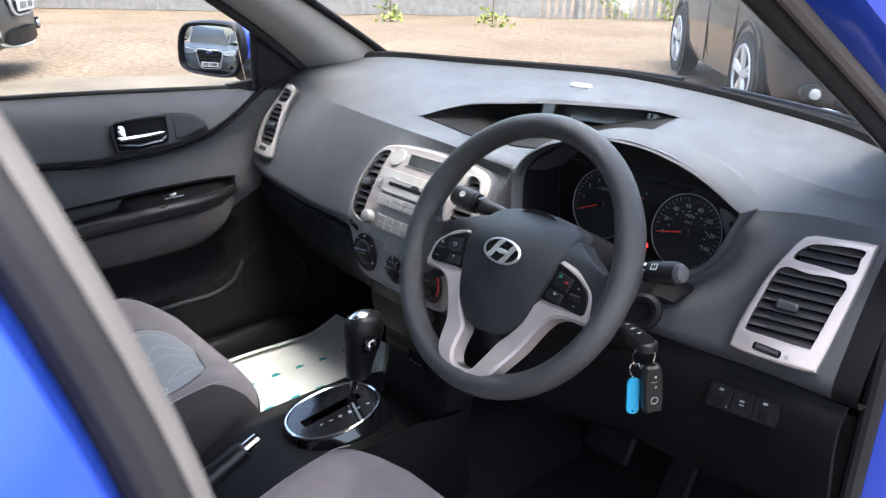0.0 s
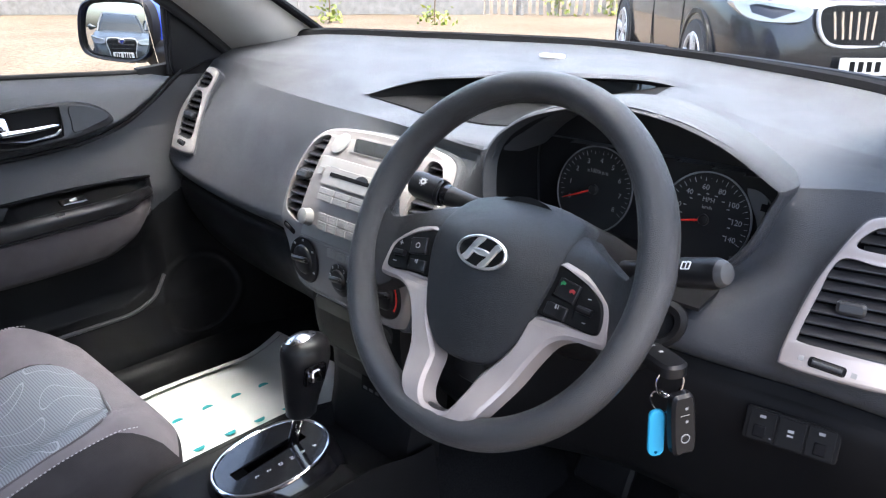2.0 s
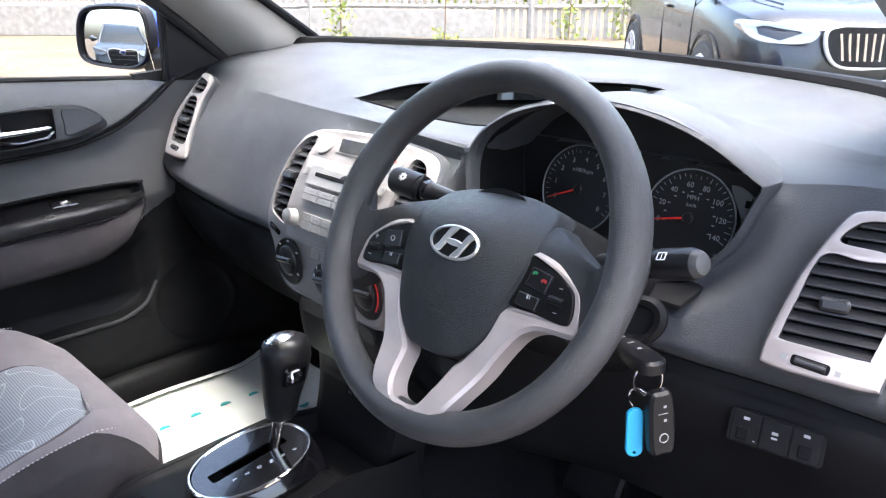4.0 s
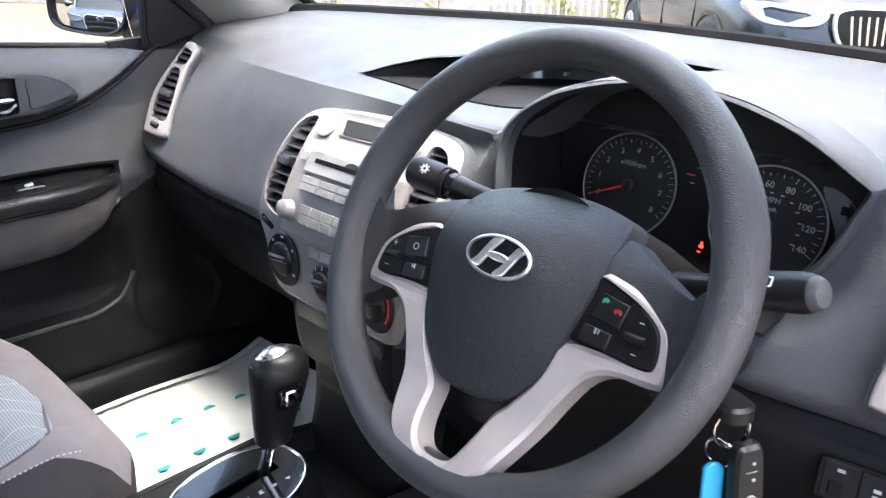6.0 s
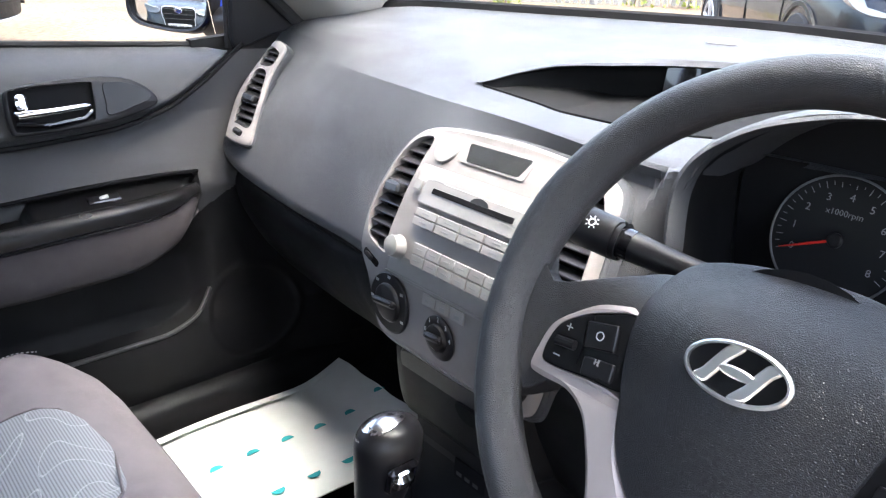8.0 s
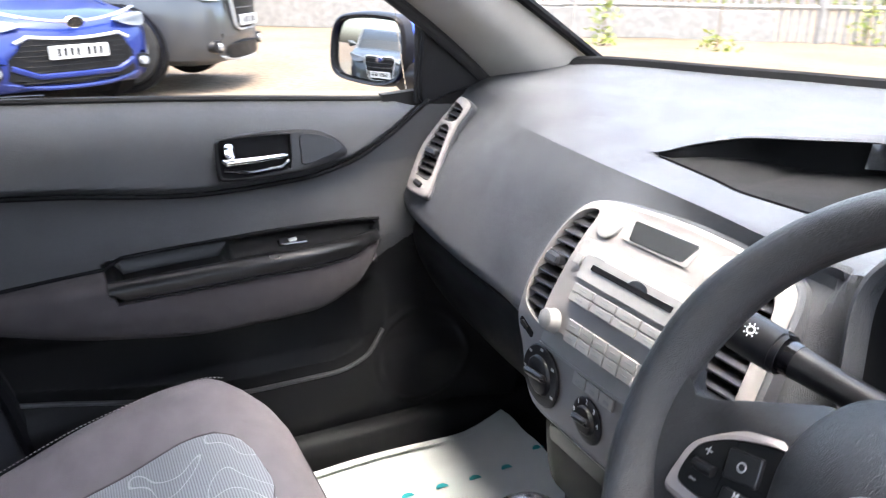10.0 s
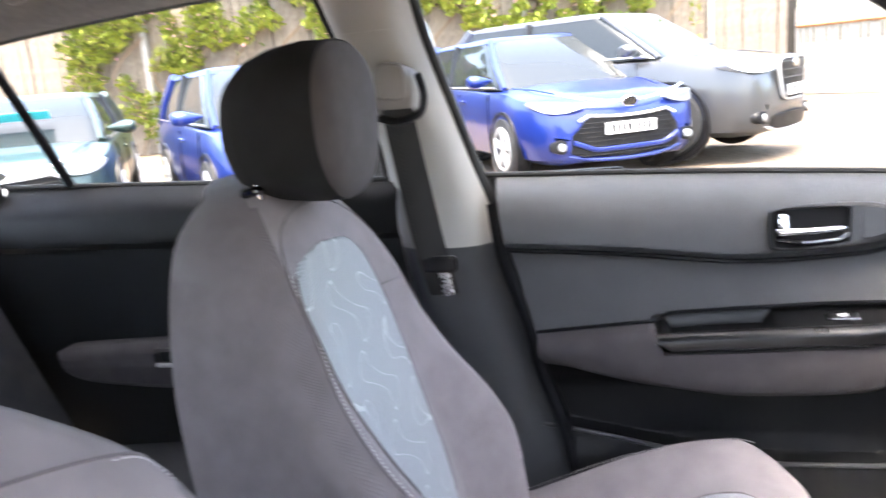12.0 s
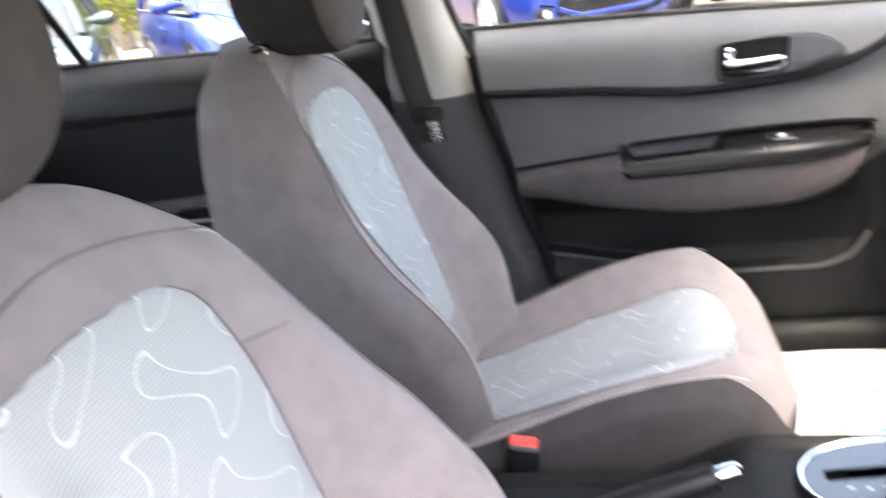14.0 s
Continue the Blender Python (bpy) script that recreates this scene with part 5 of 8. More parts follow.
# ---- handbrake ----
hb = thing("handbrake", "black handbrake lever with a chrome release button", "handbrake", (0.045, -0.3, 0.46))
h0, h1 = Vector((0.045, -0.46, 0.455)), Vector((0.045, -0.205, 0.560))
hd = (h1 - h0).normalized()
part("handbrake_grip", tube([h0, h0 + hd * 0.05, h0 + hd * 0.12, h0 + hd * 0.16, h1 - hd * 0.03, h1 - hd * 0.015, h1 - hd * 0.012], [0.011, 0.012, 0.0155, 0.0175, 0.0165, 0.0155, 0.010], 18), "satin", hb)
part("release_button", tube([h1 - hd * 0.014, h1 - hd * 0.002, h1 + hd * 0.012, h1 + hd * 0.016], [0.0105, 0.0105, 0.010, 0.006], 16), "chrome", hb, "chrome button")
part("gaiter", loft([[(0.045 + w * math.cos(a), y + l * math.sin(a), z) for a in np.linspace(0, 2 * math.pi, 24, endpoint=False)] for w, l, y, z in ((0.045, 0.10, -0.47, 0.448), (0.040, 0.09, -0.465, 0.457), (0.02, 0.05, -0.455, 0.468))]), "lower", hb)

# ---- side vents ----


def side_vent(m, out, op1, op2, slats, knob, wheel_at, tilt, label, finish="silver"):
    """A slatted vent in a silver frame: its outline, two openings, a sliding knob and a thumb wheel."""
    v = thing("side_vent", label, "air vent", tuple(m.translation), "side vents")
    out, op1, op2 = rounded(out, 110), rounded(op1, 48), rounded(op2, 64)
    part("frame", plate(out, 0.008, m @ pose(0, 0, -0.004), 0.0025, [op1, op2], 0.008), finish, v, "silver frame", 50)
    top = m @ pose(0, 0, 0.004)
    vent_fill(v, op1, top, slats[0], tilt, 0.020, None, "vane", 0.30)
    vent_fill(v, op2, top, slats[1], tilt, 0.020, knob, "vane", 0.30)
    wx, wy, turn, wide = wheel_at
    wm = top @ pose(wx, wy, 0, 0, 0, turn)
    part("wheel_slot", plate(round_rect(wide, 0.010, 0.003, 3), 0.0006, wm, 0.0002), "dark", v)
    part("air_wheel", moved(tube([(-wide * 0.40, 0, 0.0), (wide * 0.40, 0, 0.0)], 0.0040, 14), wm), "vane", v, "black ribbed thumb wheel")
    for k in range(9):
        part("wheel_rib", moved(tube([(wide * (-0.36 + 0.09 * k), -0.003, 0.0030), (wide * (-0.36 + 0.09 * k), 0.003, 0.0030)], 0.0006, 5), wm), "satin", v)
    prints([(-wide * 0.70, 0.000, 0.005, 0.005), (wide * 0.70, 0.0, 0.005, 0.005)], wm, "radio", v)
    part("vent_base", plate(inset(out, -0.0025), 0.020, m @ pose(0, 0, -0.0225), 0.003, [op1, op2], 0.020), "fascia", v)
    return v


side_vent(RV, [(0.004, 0.098), (0.020, 0.110), (0.050, 0.112), (0.084, 0.113), (0.087, 0.105), (0.075, 0.035), (0.060, -0.040), (0.053, -0.051), (0.010, -0.051), (-0.036, -0.047), (-0.043, -0.038), (-0.034, 0.005), (-0.020, 0.050)],
          [(0.004, 0.079), (0.017, 0.098), (0.040, 0.103), (0.076, 0.104), (0.075, 0.092), (0.070, 0.073), (0.035, 0.075)],
          [(-0.008, 0.064), (0.025, 0.064), (0.066, 0.063), (0.060, 0.030), (0.048, -0.020), (0.043, -0.025), (0.0, -0.023), (-0.028, -0.021), (-0.030, -0.014), (-0.022, 0.020)],
          (3, 8), (0.010, 0.020), (0.0, -0.039, -7, 0.034), -42, "large black slatted air vent in a silver frame")
side_vent(LV, [(-0.0162, 0.1011), (-0.0044, 0.1025), (0.0072, 0.0974), (0.0107, 0.0867), (0.0065, 0.0502), (0.0116, 0.002), (0.0194, -0.0376), (0.0288, -0.071), (0.025, -0.0818), (0.0114, -0.0844), (-0.0176, -0.083), (-0.0255, -0.074), (-0.0342, -0.0397), (-0.0393, -0.0092), (-0.0367, 0.0238), (-0.0286, 0.0608), (-0.0207, 0.0912)],
          [(-0.0191, 0.0884), (-0.0015, 0.0862), (0.0048, 0.0796), (0.0013, 0.0593), (-0.018, 0.0533), (-0.0233, 0.0581)],
          [(-0.0229, 0.0443), (-0.0042, 0.0448), (0.0039, 0.0154), (0.0118, -0.0243), (0.0135, -0.0533), (-0.013, -0.0538), (-0.0199, -0.0509), (-0.0259, -0.0209), (-0.0287, 0.0103)],
          (3, 8), (-0.0118, -0.0056), (-0.0031, -0.0663, -8, 0.020), -42, "slim black slatted air vent in a silver frame", "bezel")

# switches by the driver's knee
SW = basis((0.605, 0.224, 0.727), (0.985, 0.17, 0.0), (-0.05, 0.29, 0.955), (0.165, -0.94, 0.295))
switches = thing("switch_panel", "row of black dashboard switches", "switch panel", (0.605, 0.22, 0.70))
part("switch_frame", plate(round_rect(0.092, 0.036, 0.004, 4), 0.004, SW @ pose(0, 0, -0.002), 0.001), "lower", switches)
for i in range(3):
    s = part("switch", plate(round_rect(0.0265, 0.0315, 0.0015, 3, -0.0285 + 0.0285 * i, 0), 0.0014, SW @ pose(0, 0, 0.002), 0.0005), "switch", switches)
    g = [(-0.0285 + 0.0285 * i, 0.010, 0.006, 0.0030)] if i != 1 else [(0, 0.003, 0.006, 0.0030), (0, -0.002, 0.006, 0.002)]
    prints(g + ([(-0.018, -0.011, 0.002, 0.0012)] if i == 0 else []), SW @ pose(0, 0, 0.0035), "grey_white", s)
    if i != 1:
        part("thumb_wheel", moved(block(0.012, 0.013, 0.004, 0.001), SW @ pose(-0.030 + 0.0295 * i, -0.006, 0.003)), "dark", s)

# pedals
for px, w, nm in ((0.28, 0.10, "brake_pedal"), (0.43, 0.055, "accelerator_pedal")):
    p = thing(nm, "black rubber-faced foot pedal", "pedal", (px, 0.45, 0.40), "pedals")
    part("pad", moved(block(w, 0.065 if nm == "brake_pedal" else 0.15, 0.02, 0.006), pose(px, 0.42, 0.40, 62, 0, 0)), "lower", p)
    part("pedal_arm", tube([(px, 0.43, 0.41), (px, 0.47, 0.5), (px, 0.47, 0.66)], 0.009, 8), "satin", p)
# paper mat
mat_ob = thing("paper_floor_mat", "white paper floor mat with teal printed spots in the passenger footwell", "floor mat", (-0.49, 0.2, 0.30))


def mat_z(y):
    return 0.296 + 0.05 * step(0.30, 0.50, y) + 0.004 * math.sin(14 * y)


part("sheet", sheet(lambda u, v: (-0.635 + 0.30 * u, -0.12 + 0.53 * v, mat_z(-0.12 + 0.53 * v) + 0.002 * math.sin(20 * u)), 16, 30, 0.002), "paper", mat_ob)
part("folded_edge", sheet(lambda u, v: (-0.640 + 0.02 * u, -0.12 + 0.52 * v, mat_z(-0.12 + 0.53 * v) + 0.008 + 0.003 * u), 4, 20, 0.001), "paper", mat_ob)
spots = []
for r, x in enumerate((-0.500, -0.390)):
    for i in range(6):
        y = 0.062 + 0.068 * i + (-0.015 if r else 0)
        spots.append(plate([(x + 0.011 * math.cos(a) * (1 if r else -1), y + 0.012 * math.sin(a)) for a in np.linspace(-1.6, 1.6, 14)], 0.0008, pose(0, 0, mat_z(y) + 0.0025), 0.0002))
for sp in spots:
    part("spot", sp, "teal", mat_ob)

# ================= doors, pillars and roof (passenger side x < 0) =================


def door_x(y, z, band, lo_x=-0.705):
    """Depth of the inner door skin at (y, z)."""
    b = band(y)
    top = ease([0.25, 0.33, 0.40, 0.47, 0.52, 0.62, 0.69, 0.74, 0.78, 0.82, 0.86], [-0.735, -0.70, -0.686, -0.684, -0.700, -0.706, -0.697, -0.683, -0.688, -0.699, -0.708])(z)
    x = top
    pad = step(b - 0.010, b + 0.014, z)
    belt = BELT(y)
    k = min(max((z - b) / max(belt - b, 0.02), 0), 1)
    padx = -0.678 - 0.038 * k - 0.047 * k ** 5
    return x * (1 - pad) + padx * pad


DOOR_REAR = ease([0.325, 0.45, 0.53, 0.66, 0.73, 0.88, 1.0], [-0.40, -0.437, -0.452, -0.492, -0.505, -0.548, -0.567])
BELT = ease([-0.60, -0.2, 0.27, 0.50], [1.001, 0.985, 0.956, 0.945])
BAND = ease([-0.60, -0.35, -0.13, 0.02, 0.11, 0.19, 0.235, 0.29], [0.884, 0.866, 0.846, 0.853, 0.873, 0.916, 0.950, 0.99])

door = thing("passenger_door", "black plastic inner door panel with a cloth armrest, closed", "door", (-0.72, -0.05, 0.35))


def pocket_line(y):
    return ease([-0.56, -0.45, -0.25, -0.066, 0.06, 0.128, 0.160, 0.180], [0.545, 0.528, 0.492, 0.472, 0.472, 0.490, 0.520, 0.56])(y)


arm_top = ease([-0.57, -0.49, -0.306, -0.15, 0.02, 0.10, 0.160], [0.715, 0.724, 0.740, 0.748, 0.753, 0.752, 0.748])


def door_skin(u, v):
    zz = 0.325 + 0.66 * v
    y0 = DOOR_REAR(zz)
    y = y0 + (0.445 - y0) * u
    z = 0.325 + (BELT(y) - 0.325) * v
    x = door_x(y, z, BAND)
    # raised field in front of the pocket, with a hollow above its lip
    if -0.56 < y < 0.19 and z < 0.66:
        pl = pocket_line(y)
        hollow = step(pl, pl + 0.014, z) * step(0.66, 0.60, z) * step(0.185, 0.135, y)
        x -= 0.028 * hollow
    # hollow for the pull tray
    t = arm_top(y)
    x -= 0.030 * step(-0.302, -0.288, y) * step(0.162, 0.148, y) * step(t - 0.075, t - 0.062, z) * step(t + 0.014, t + 0.008, z)
    # speaker ring
    r = math.hypot(y - 0.245, z - 0.470)
    x += 0.0025 * step(0.104, 0.094, r) - 0.0025 * step(0.090, 0.084, r)
    x += 0.03 * step(0.28, 0.46, y) * step(0.95, 0.7, z)
    return (x, y, z)


door_raw = sheet(door_skin, 190, 170)


# Part of the skin below the armrest, where shade is painted in near-black.
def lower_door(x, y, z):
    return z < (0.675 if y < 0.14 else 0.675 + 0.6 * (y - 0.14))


part("skin", cut(door_raw, lambda x, y, z: not lower_door(x, y, z)), "door", door, "", 30)
# Near-black plastic stands in for the shade under the armrest.
part("lower_panel", cut(door_raw, lower_door), "lower", door, "lower door panel with a speaker, blackened as if in shade", 30)
part("belt_seal", tube([(-0.765, y, BELT(y) + 0.002) for y in np.linspace(-0.60, 0.30, 24)], 0.006, 8), "rubber", door, "black rubber window seal")
part("pocket_lip", tube([(door_x(y, pocket_line(y) - 0.004, BAND) - 0.001, y, pocket_line(y) + 0.003) for y in np.linspace(-0.50, 0.168, 60)], 0.0042, 10), "door", door, "rounded lip of the door pocket")
part("band_groove", tube([(door_x(y, BAND(y), BAND) + 0.010, y, BAND(y) - 0.002) for y in np.linspace(-0.545, 0.262, 60)], 0.0042, 8), "dark", door)

part("door_edge_seal", tube([(-0.700 - 0.03 * step(0.86, 0.98, z), DOOR_REAR(z) - 0.008, z) for z in np.linspace(0.34, 0.955, 30)], 0.0135, 8), "dark", door, "black rubber edge seal")
arm_low = ease([-0.57, -0.49, -0.30, -0.15, 0.02, 0.10, 0.160], [0.675, 0.664, 0.632, 0.616, 0.622, 0.644, 0.692])
arm_out = ease([-0.57, -0.50, -0.30, 0.0, 0.10, 0.140, 0.160], [-0.690, -0.668, -0.628, -0.620, -0.640, -0.663, -0.686])


def arm_loop(y, top_off=0.0, grow=0.0):
    t, l, o = arm_top(y) + top_off, arm_low(y) - grow, arm_out(y) + grow
    d = 0.052 * step(-0.296, -0.286, y) * (1 - 0.62 * step(0.09, 0.16, y))
    return [(-0.712, y, t - d), (-0.690, y, t + 0.001 - d), (o - 0.025, y, t - 0.001 - d), (o - 0.008, y, t - 0.006 - 0.6 * d), (o - 0.001, y, t - 0.020 - 0.4 * d), (o - 0.001, y, (t + l) / 2 - 0.1 * d), (o - 0.006, y, l + 0.020), (o - 0.022, y, l + 0.006), (-0.690, y, l), (-0.712, y, l + 0.002)]


ys = list(np.linspace(-0.500, 0.158, 90))
part("armrest", loft([arm_loop(y) for y in ys]), "armcloth", door, "grey-brown cloth armrest", 60)


def tray_loop(y):
    """Cross-section of the black insert: back edge, dished floor, rounded front lip and its face."""
    t, o = arm_top(y), arm_out(y)
    cup = step(-0.285, -0.262, y) * step(-0.105, -0.130, y)
    d = 0.010 + 0.034 * cup
    end = step(-0.296, -0.270, y)
    face = 0.014 + 0.014 * end - 0.016 * step(0.07, 0.158, y)
    k = step(0.125, 0.160, y)
    d -= 0.006 * k
    o = o + 0.008 * k
    c = 0.032 * cup
    return [(-0.712, y, t - 0.012), (-0.712, y, t + 0.010 * end), (-0.704, y, t + 0.013 * end + 0.001), (-0.699, y, t + 0.010 * end), (-0.697, y, t + 0.006 * end - c), (-0.693, y, t + 0.004 * end - c),
            (o - 0.030, y, t - 0.008 - 0.8 * c), (o - 0.026, y, t - 0.009 - 0.5 * c), (o - 0.023, y, t - 0.009), (o - 0.016, y, t - 0.005), (o - 0.006, y, t - 0.006), (o + 0.001, y, t - 0.011), (o + 0.004, y, t - 0.017), (o + 0.004, y, t - face - 0.004), (o - 0.002, y, t - face - 0.008)]


part("pull_tray", loft([tray_loop(y) for y in np.linspace(-0.296, 0.158, 92)]), "tray", door, "satin black pull handle tray", 50)
part("tray_seam", tube([(arm_out(y) + 0.003, y, arm_top(y) - 0.036) for y in np.linspace(-0.262, 0.070, 30)], 0.0018, 6), "dark", door)
top_line = lambda y: arm_top(y) + 0.003 + 0.013 * step(-0.300, -0.270, y)
part("armrest_groove", tube([(door_x(y, top_line(y), BAND) + 0.001, y, top_line(y)) for y in np.linspace(-0.500, 0.160, 50)], 0.0032, 8), "dark", door)
sw = part("window_switch", moved(block(0.020, 0.050, 0.006, 0.002), pose(-0.668, -0.003, arm_top(0) - 0.002, 0, 18, 0)), "gloss", door, "window switch")
part("switch_tip", moved(block(0.008, 0.014, 0.004, 0.001), pose(-0.666, -0.003, arm_top(0) + 0.001, 15, 18, 0)), "button_print", sw)


def on_band(y, z, off=0.0):
    return Vector((door_x(y, z, BAND) + off, y, z))


def band_frame(y, z):
    o = on_band(y, z)
    a = (on_band(y + 0.02, z) - on_band(y - 0.02, z)).normalized()
    b = (on_band(y, z + 0.012) - on_band(y, z - 0.012)).normalized()
    n = a.cross(b).normalized()
    if n.x < 0:
        n = -n
    return basis(o, a, b, n)


HM = band_frame(0.0, 0.895)
bez = rounded([(-0.112, 0.016), (-0.104, 0.030), (-0.06, 0.037), (0.0, 0.039), (0.055, 0.034), (0.090, 0.016), (0.104, -0.006), (0.088, -0.018), (0.03, -0.032), (-0.05, -0.037), (-0.104, -0.036), (-0.113, -0.022)], 90)
cupo = rounded([(-0.106, 0.022), (-0.096, 0.030), (-0.04, 0.032), (0.006, 0.031), (0.010, 0.022), (0.006, -0.018), (-0.004, -0.027), (-0.06, -0.033), (-0.098, -0.032), (-0.107, -0.024)], 60)
part("handle_bezel", plate(bez, 0.010, HM @ pose(0, 0, 0.004), 0.003, [cupo], 0.010), "satin", door, "black handle surround", 50)
part("handle_cup", plate(cupo, 0.002, HM @ pose(0, 0, 0.0015), 0.0005), "dark", door)
part("handle_grille", plate(rounded([(0.028, 0.027), (0.062, 0.024), (0.088, 0.010), (0.094, -0.002), (0.070, -0.012), (0.026, -0.022), (0.024, 0.0)], 44), 0.0025, HM @ pose(0, 0, 0.0135), 0.0008), "satin", door, "black mesh grille")
lever = [(-0.100, -0.004, 0.010), (-0.098, -0.008, 0.014), (-0.05, -0.007, 0.014), (-0.006, -0.004, 0.012), (0.002, -0.003, 0.009)]
part("door_handle", moved(tube([Vector(p) for p in lever], [0.0045, 0.0062, 0.0056, 0.005, 0.003], 14), HM), "chrome", door, "chrome door handle")
part("lock_knob", moved(block(0.016, 0.024, 0.012, 0.004), HM @ pose(-0.090, 0.010, 0.013)), "chrome", door, "chrome lock lever")
part("handle_lower", moved(tube([(-0.102, -0.018, 0.008), (-0.06, -0.026, 0.012), (-0.01, -0.022, 0.010), (0.004, -0.012, 0.008)], 0.004, 10), HM), "gloss", door)

# sail panel in the window's front corner
sail = rounded([(0.268, 0.962), (0.34, 0.978), (0.412, 0.994), (0.418, 1.006), (0.402, 1.045), (0.365, 1.09), (0.300, 1.145), (0.272, 1.168), (0.264, 1.160), (0.262, 1.05)], 70)
SAILM = basis((-0.74 - 0.10 * 0.96, 0, 0), (0, 1, 0), (0.10, 0, 0.995), (0.995, 0, -0.10))
part("sail_panel", plate(sail, 0.012, SAILM, 0.004), "satin", door, "black triangular mirror cover")
part("window_channel", tube([(-0.742, 0.264, 0.955), (-0.735, 0.263, 1.05), (-0.722, 0.262, 1.18)], 0.008, 8), "rubber", door)

# Dark filler sheet added to stop daylight showing through the gap.
lone("dash_end", sheet(lambda u, v: (-0.762 + 0.01 * v, 0.20 + 0.42 * u, 0.70 + 0.27 * v + 0.03 * u), 12, 12, 0.02), "rubber", "black filler sheet closing the gap between dashboard and door", "seal", kind="structure")
# Dark filler sheet added to hide the blue skin behind the gap.
lone("door_jamb", sheet(lambda u, v: (-0.785, -0.80 + 0.46 * u, 0.33 + 0.67 * v), 6, 8, 0.01), "rubber", "black filler sheet behind the door seal", "door jamb", kind="structure")

# ---- A pillars ----


def a_pillar(u, v):
    """Inner trim, from the dashboard up along the windscreen."""
    t = v
    # rear edge, beside the door, and front edge, along the glass
    rear = Vector((-0.728, 0.415, 0.985)).lerp(Vector((-0.60, -0.16, 1.375)), t)
    rear.y += 0.00 + 0.030 * math.sin(math.pi * min(t * 1.2, 1)) * (1 - t)
    front = Vector((-0.640, 0.610, 1.000)).lerp(Vector((-0.530, -0.075, 1.372)), t)
    front.z += 0.012 * math.sin(math.pi * t)
    p = rear.lerp(front, u)
    bul = math.sin(math.pi * u)
    return p + Vector((0.030 * bul * (1 - 0.3 * t), -0.012 * bul, -0.004 * bul))


ap = sheet(a_pillar, 24, 40, 0.006)
seal_pts = [a_pillar(0.0, v) + Vector((-0.004, -0.008, -0.004)) for v in np.linspace(0, 1, 24)]
frit_pts = [a_pillar(1.0, v) + Vector((0.004, 0.010, 0.004)) for v in np.linspace(0, 1, 24)]
for sx in (-1, 1):
    f = (lambda g: g) if sx < 0 else mirrored
    name = "a_pillar"
    pil = thing(name, "pale grey windscreen pillar trim with a black door seal", "pillar", (sx * 0.68, 0.5, 0.98), kind="structure")
    part("pillar_trim", f(ap), "pillar", pil, "", 60)
    part("door_seal", f(tube(seal_pts, 0.0115, 10)), "rubber", pil, "black rubber door seal")
    part("glass_frit", f(tube(frit_pts, 0.010, 8)), "dark", pil)
    if sx > 0:
        flock = [p + Vector((-0.024, 0.004, 0.003)) for p in seal_pts]
        part("outer_seal", f(tube(flock, 0.0105, 10)), "taupe", pil, "grey outer seal lip")
        outer = loft([[(p.x + 0.0, p.y - 0.004, p.z - 0.004), (p.x - 0.012, p.y - 0.006, p.z - 0.002), (p.x - 0.040, p.y + 0.005, p.z + 0.004), (p.x - 0.050, p.y + 0.035, p.z + 0.030), (p.x - 0.020, p.y + 0.065, p.z + 0.05), (p.x + 0.015, p.y + 0.05, p.z + 0.035)] for p in [q + Vector((-0.034, 0.008, 0.006)) for q in seal_pts]])
        part("pillar_body", f(outer), "blue", pil, "blue painted outer pillar")
    else:
        outer = loft([[(p.x, p.y, p.z), (p.x - 0.010, p.y + 0.02, p.z + 0.02), (p.x + 0.02, p.y + 0.075, p.z + 0.055), (p.x + 0.05, p.y + 0.06, p.z + 0.04)] for p in [q + Vector((-0.016, 0.004, 0.004)) for q in seal_pts]])
        part("pillar_body", outer, "blue", pil, "blue painted outer pillar")

# ---- windscreen, wipers, bonnet ----


def screen(u, v):
    x = -0.66 + 1.32 * u
    s = 2 * u - 1
    y0 = edge_y(x * 0.95) + 0.035
    lo = Vector((x, y0, edge_z(x * 0.95) - 0.012))
    hi = Vector((x * 0.82, -0.06 + 0.10 * (1 - s * s), 1.385 + 0.03 * (1 - s * s)))
    p = lo.lerp(hi, v)
    p.z += 0.018 * math.sin(math.pi * v)
    return p


wscreen = lone("windscreen", sheet(screen, 30, 24, 0.004), "glass", "clear laminated windscreen", "windscreen", kind="structure", sharp=80)
wscreen.visible_shadow = False
lone("windscreen_seal", tube([(x, edge_y(x) + 0.012, edge_z(x) + 0.001) for x in np.linspace(-0.64, 0.64, 50)], 0.0125, 8), "dark", "black band along the foot of the windscreen", "seal", kind="structure")


def cowlg(u, v):
    x = -0.74 + 1.48 * u
    return (x, edge_y(x * 0.95) + 0.05 + 0.14 * v, edge_z(x * 0.95) - 0.022 - 0.030 * v + 0.004 * math.sin(60 * v))


lone("scuttle", sheet(cowlg, 50, 16, 0.006), "satin", "black plastic scuttle panel under the wipers", "scuttle", kind="structure")
for k, (x0, x1) in enumerate(((0.10, -0.46), (0.52, 0.02))):
    w = thing("wiper", "black windscreen wiper at rest", "wiper", (x0, edge_y(x0) + 0.08, 0.99), "wipers")
    ptsw = [Vector((x, edge_y(x * 0.95) + 0.060 + 0.02 * math.sin(2 * (x - x1)), edge_z(x) - 0.005)) for x in np.linspace(x0, x1, 14)]
    part("blade", tube(ptsw, 0.0045, 6, squash=0.6), "rubber", w)
    part("wiper_arm", tube([p + Vector((0, 0.012, 0.004)) for p in ptsw[:9]], 0.0055, 8), "satin", w)
    part("spindle_cap", lathe([(0.0, 0), (0.018, 0), (0.016, 0.014), (0, 0.018)], 18, pose(x0 + 0.02, edge_y(x0) + 0.085, 0.985)), "satin", w)
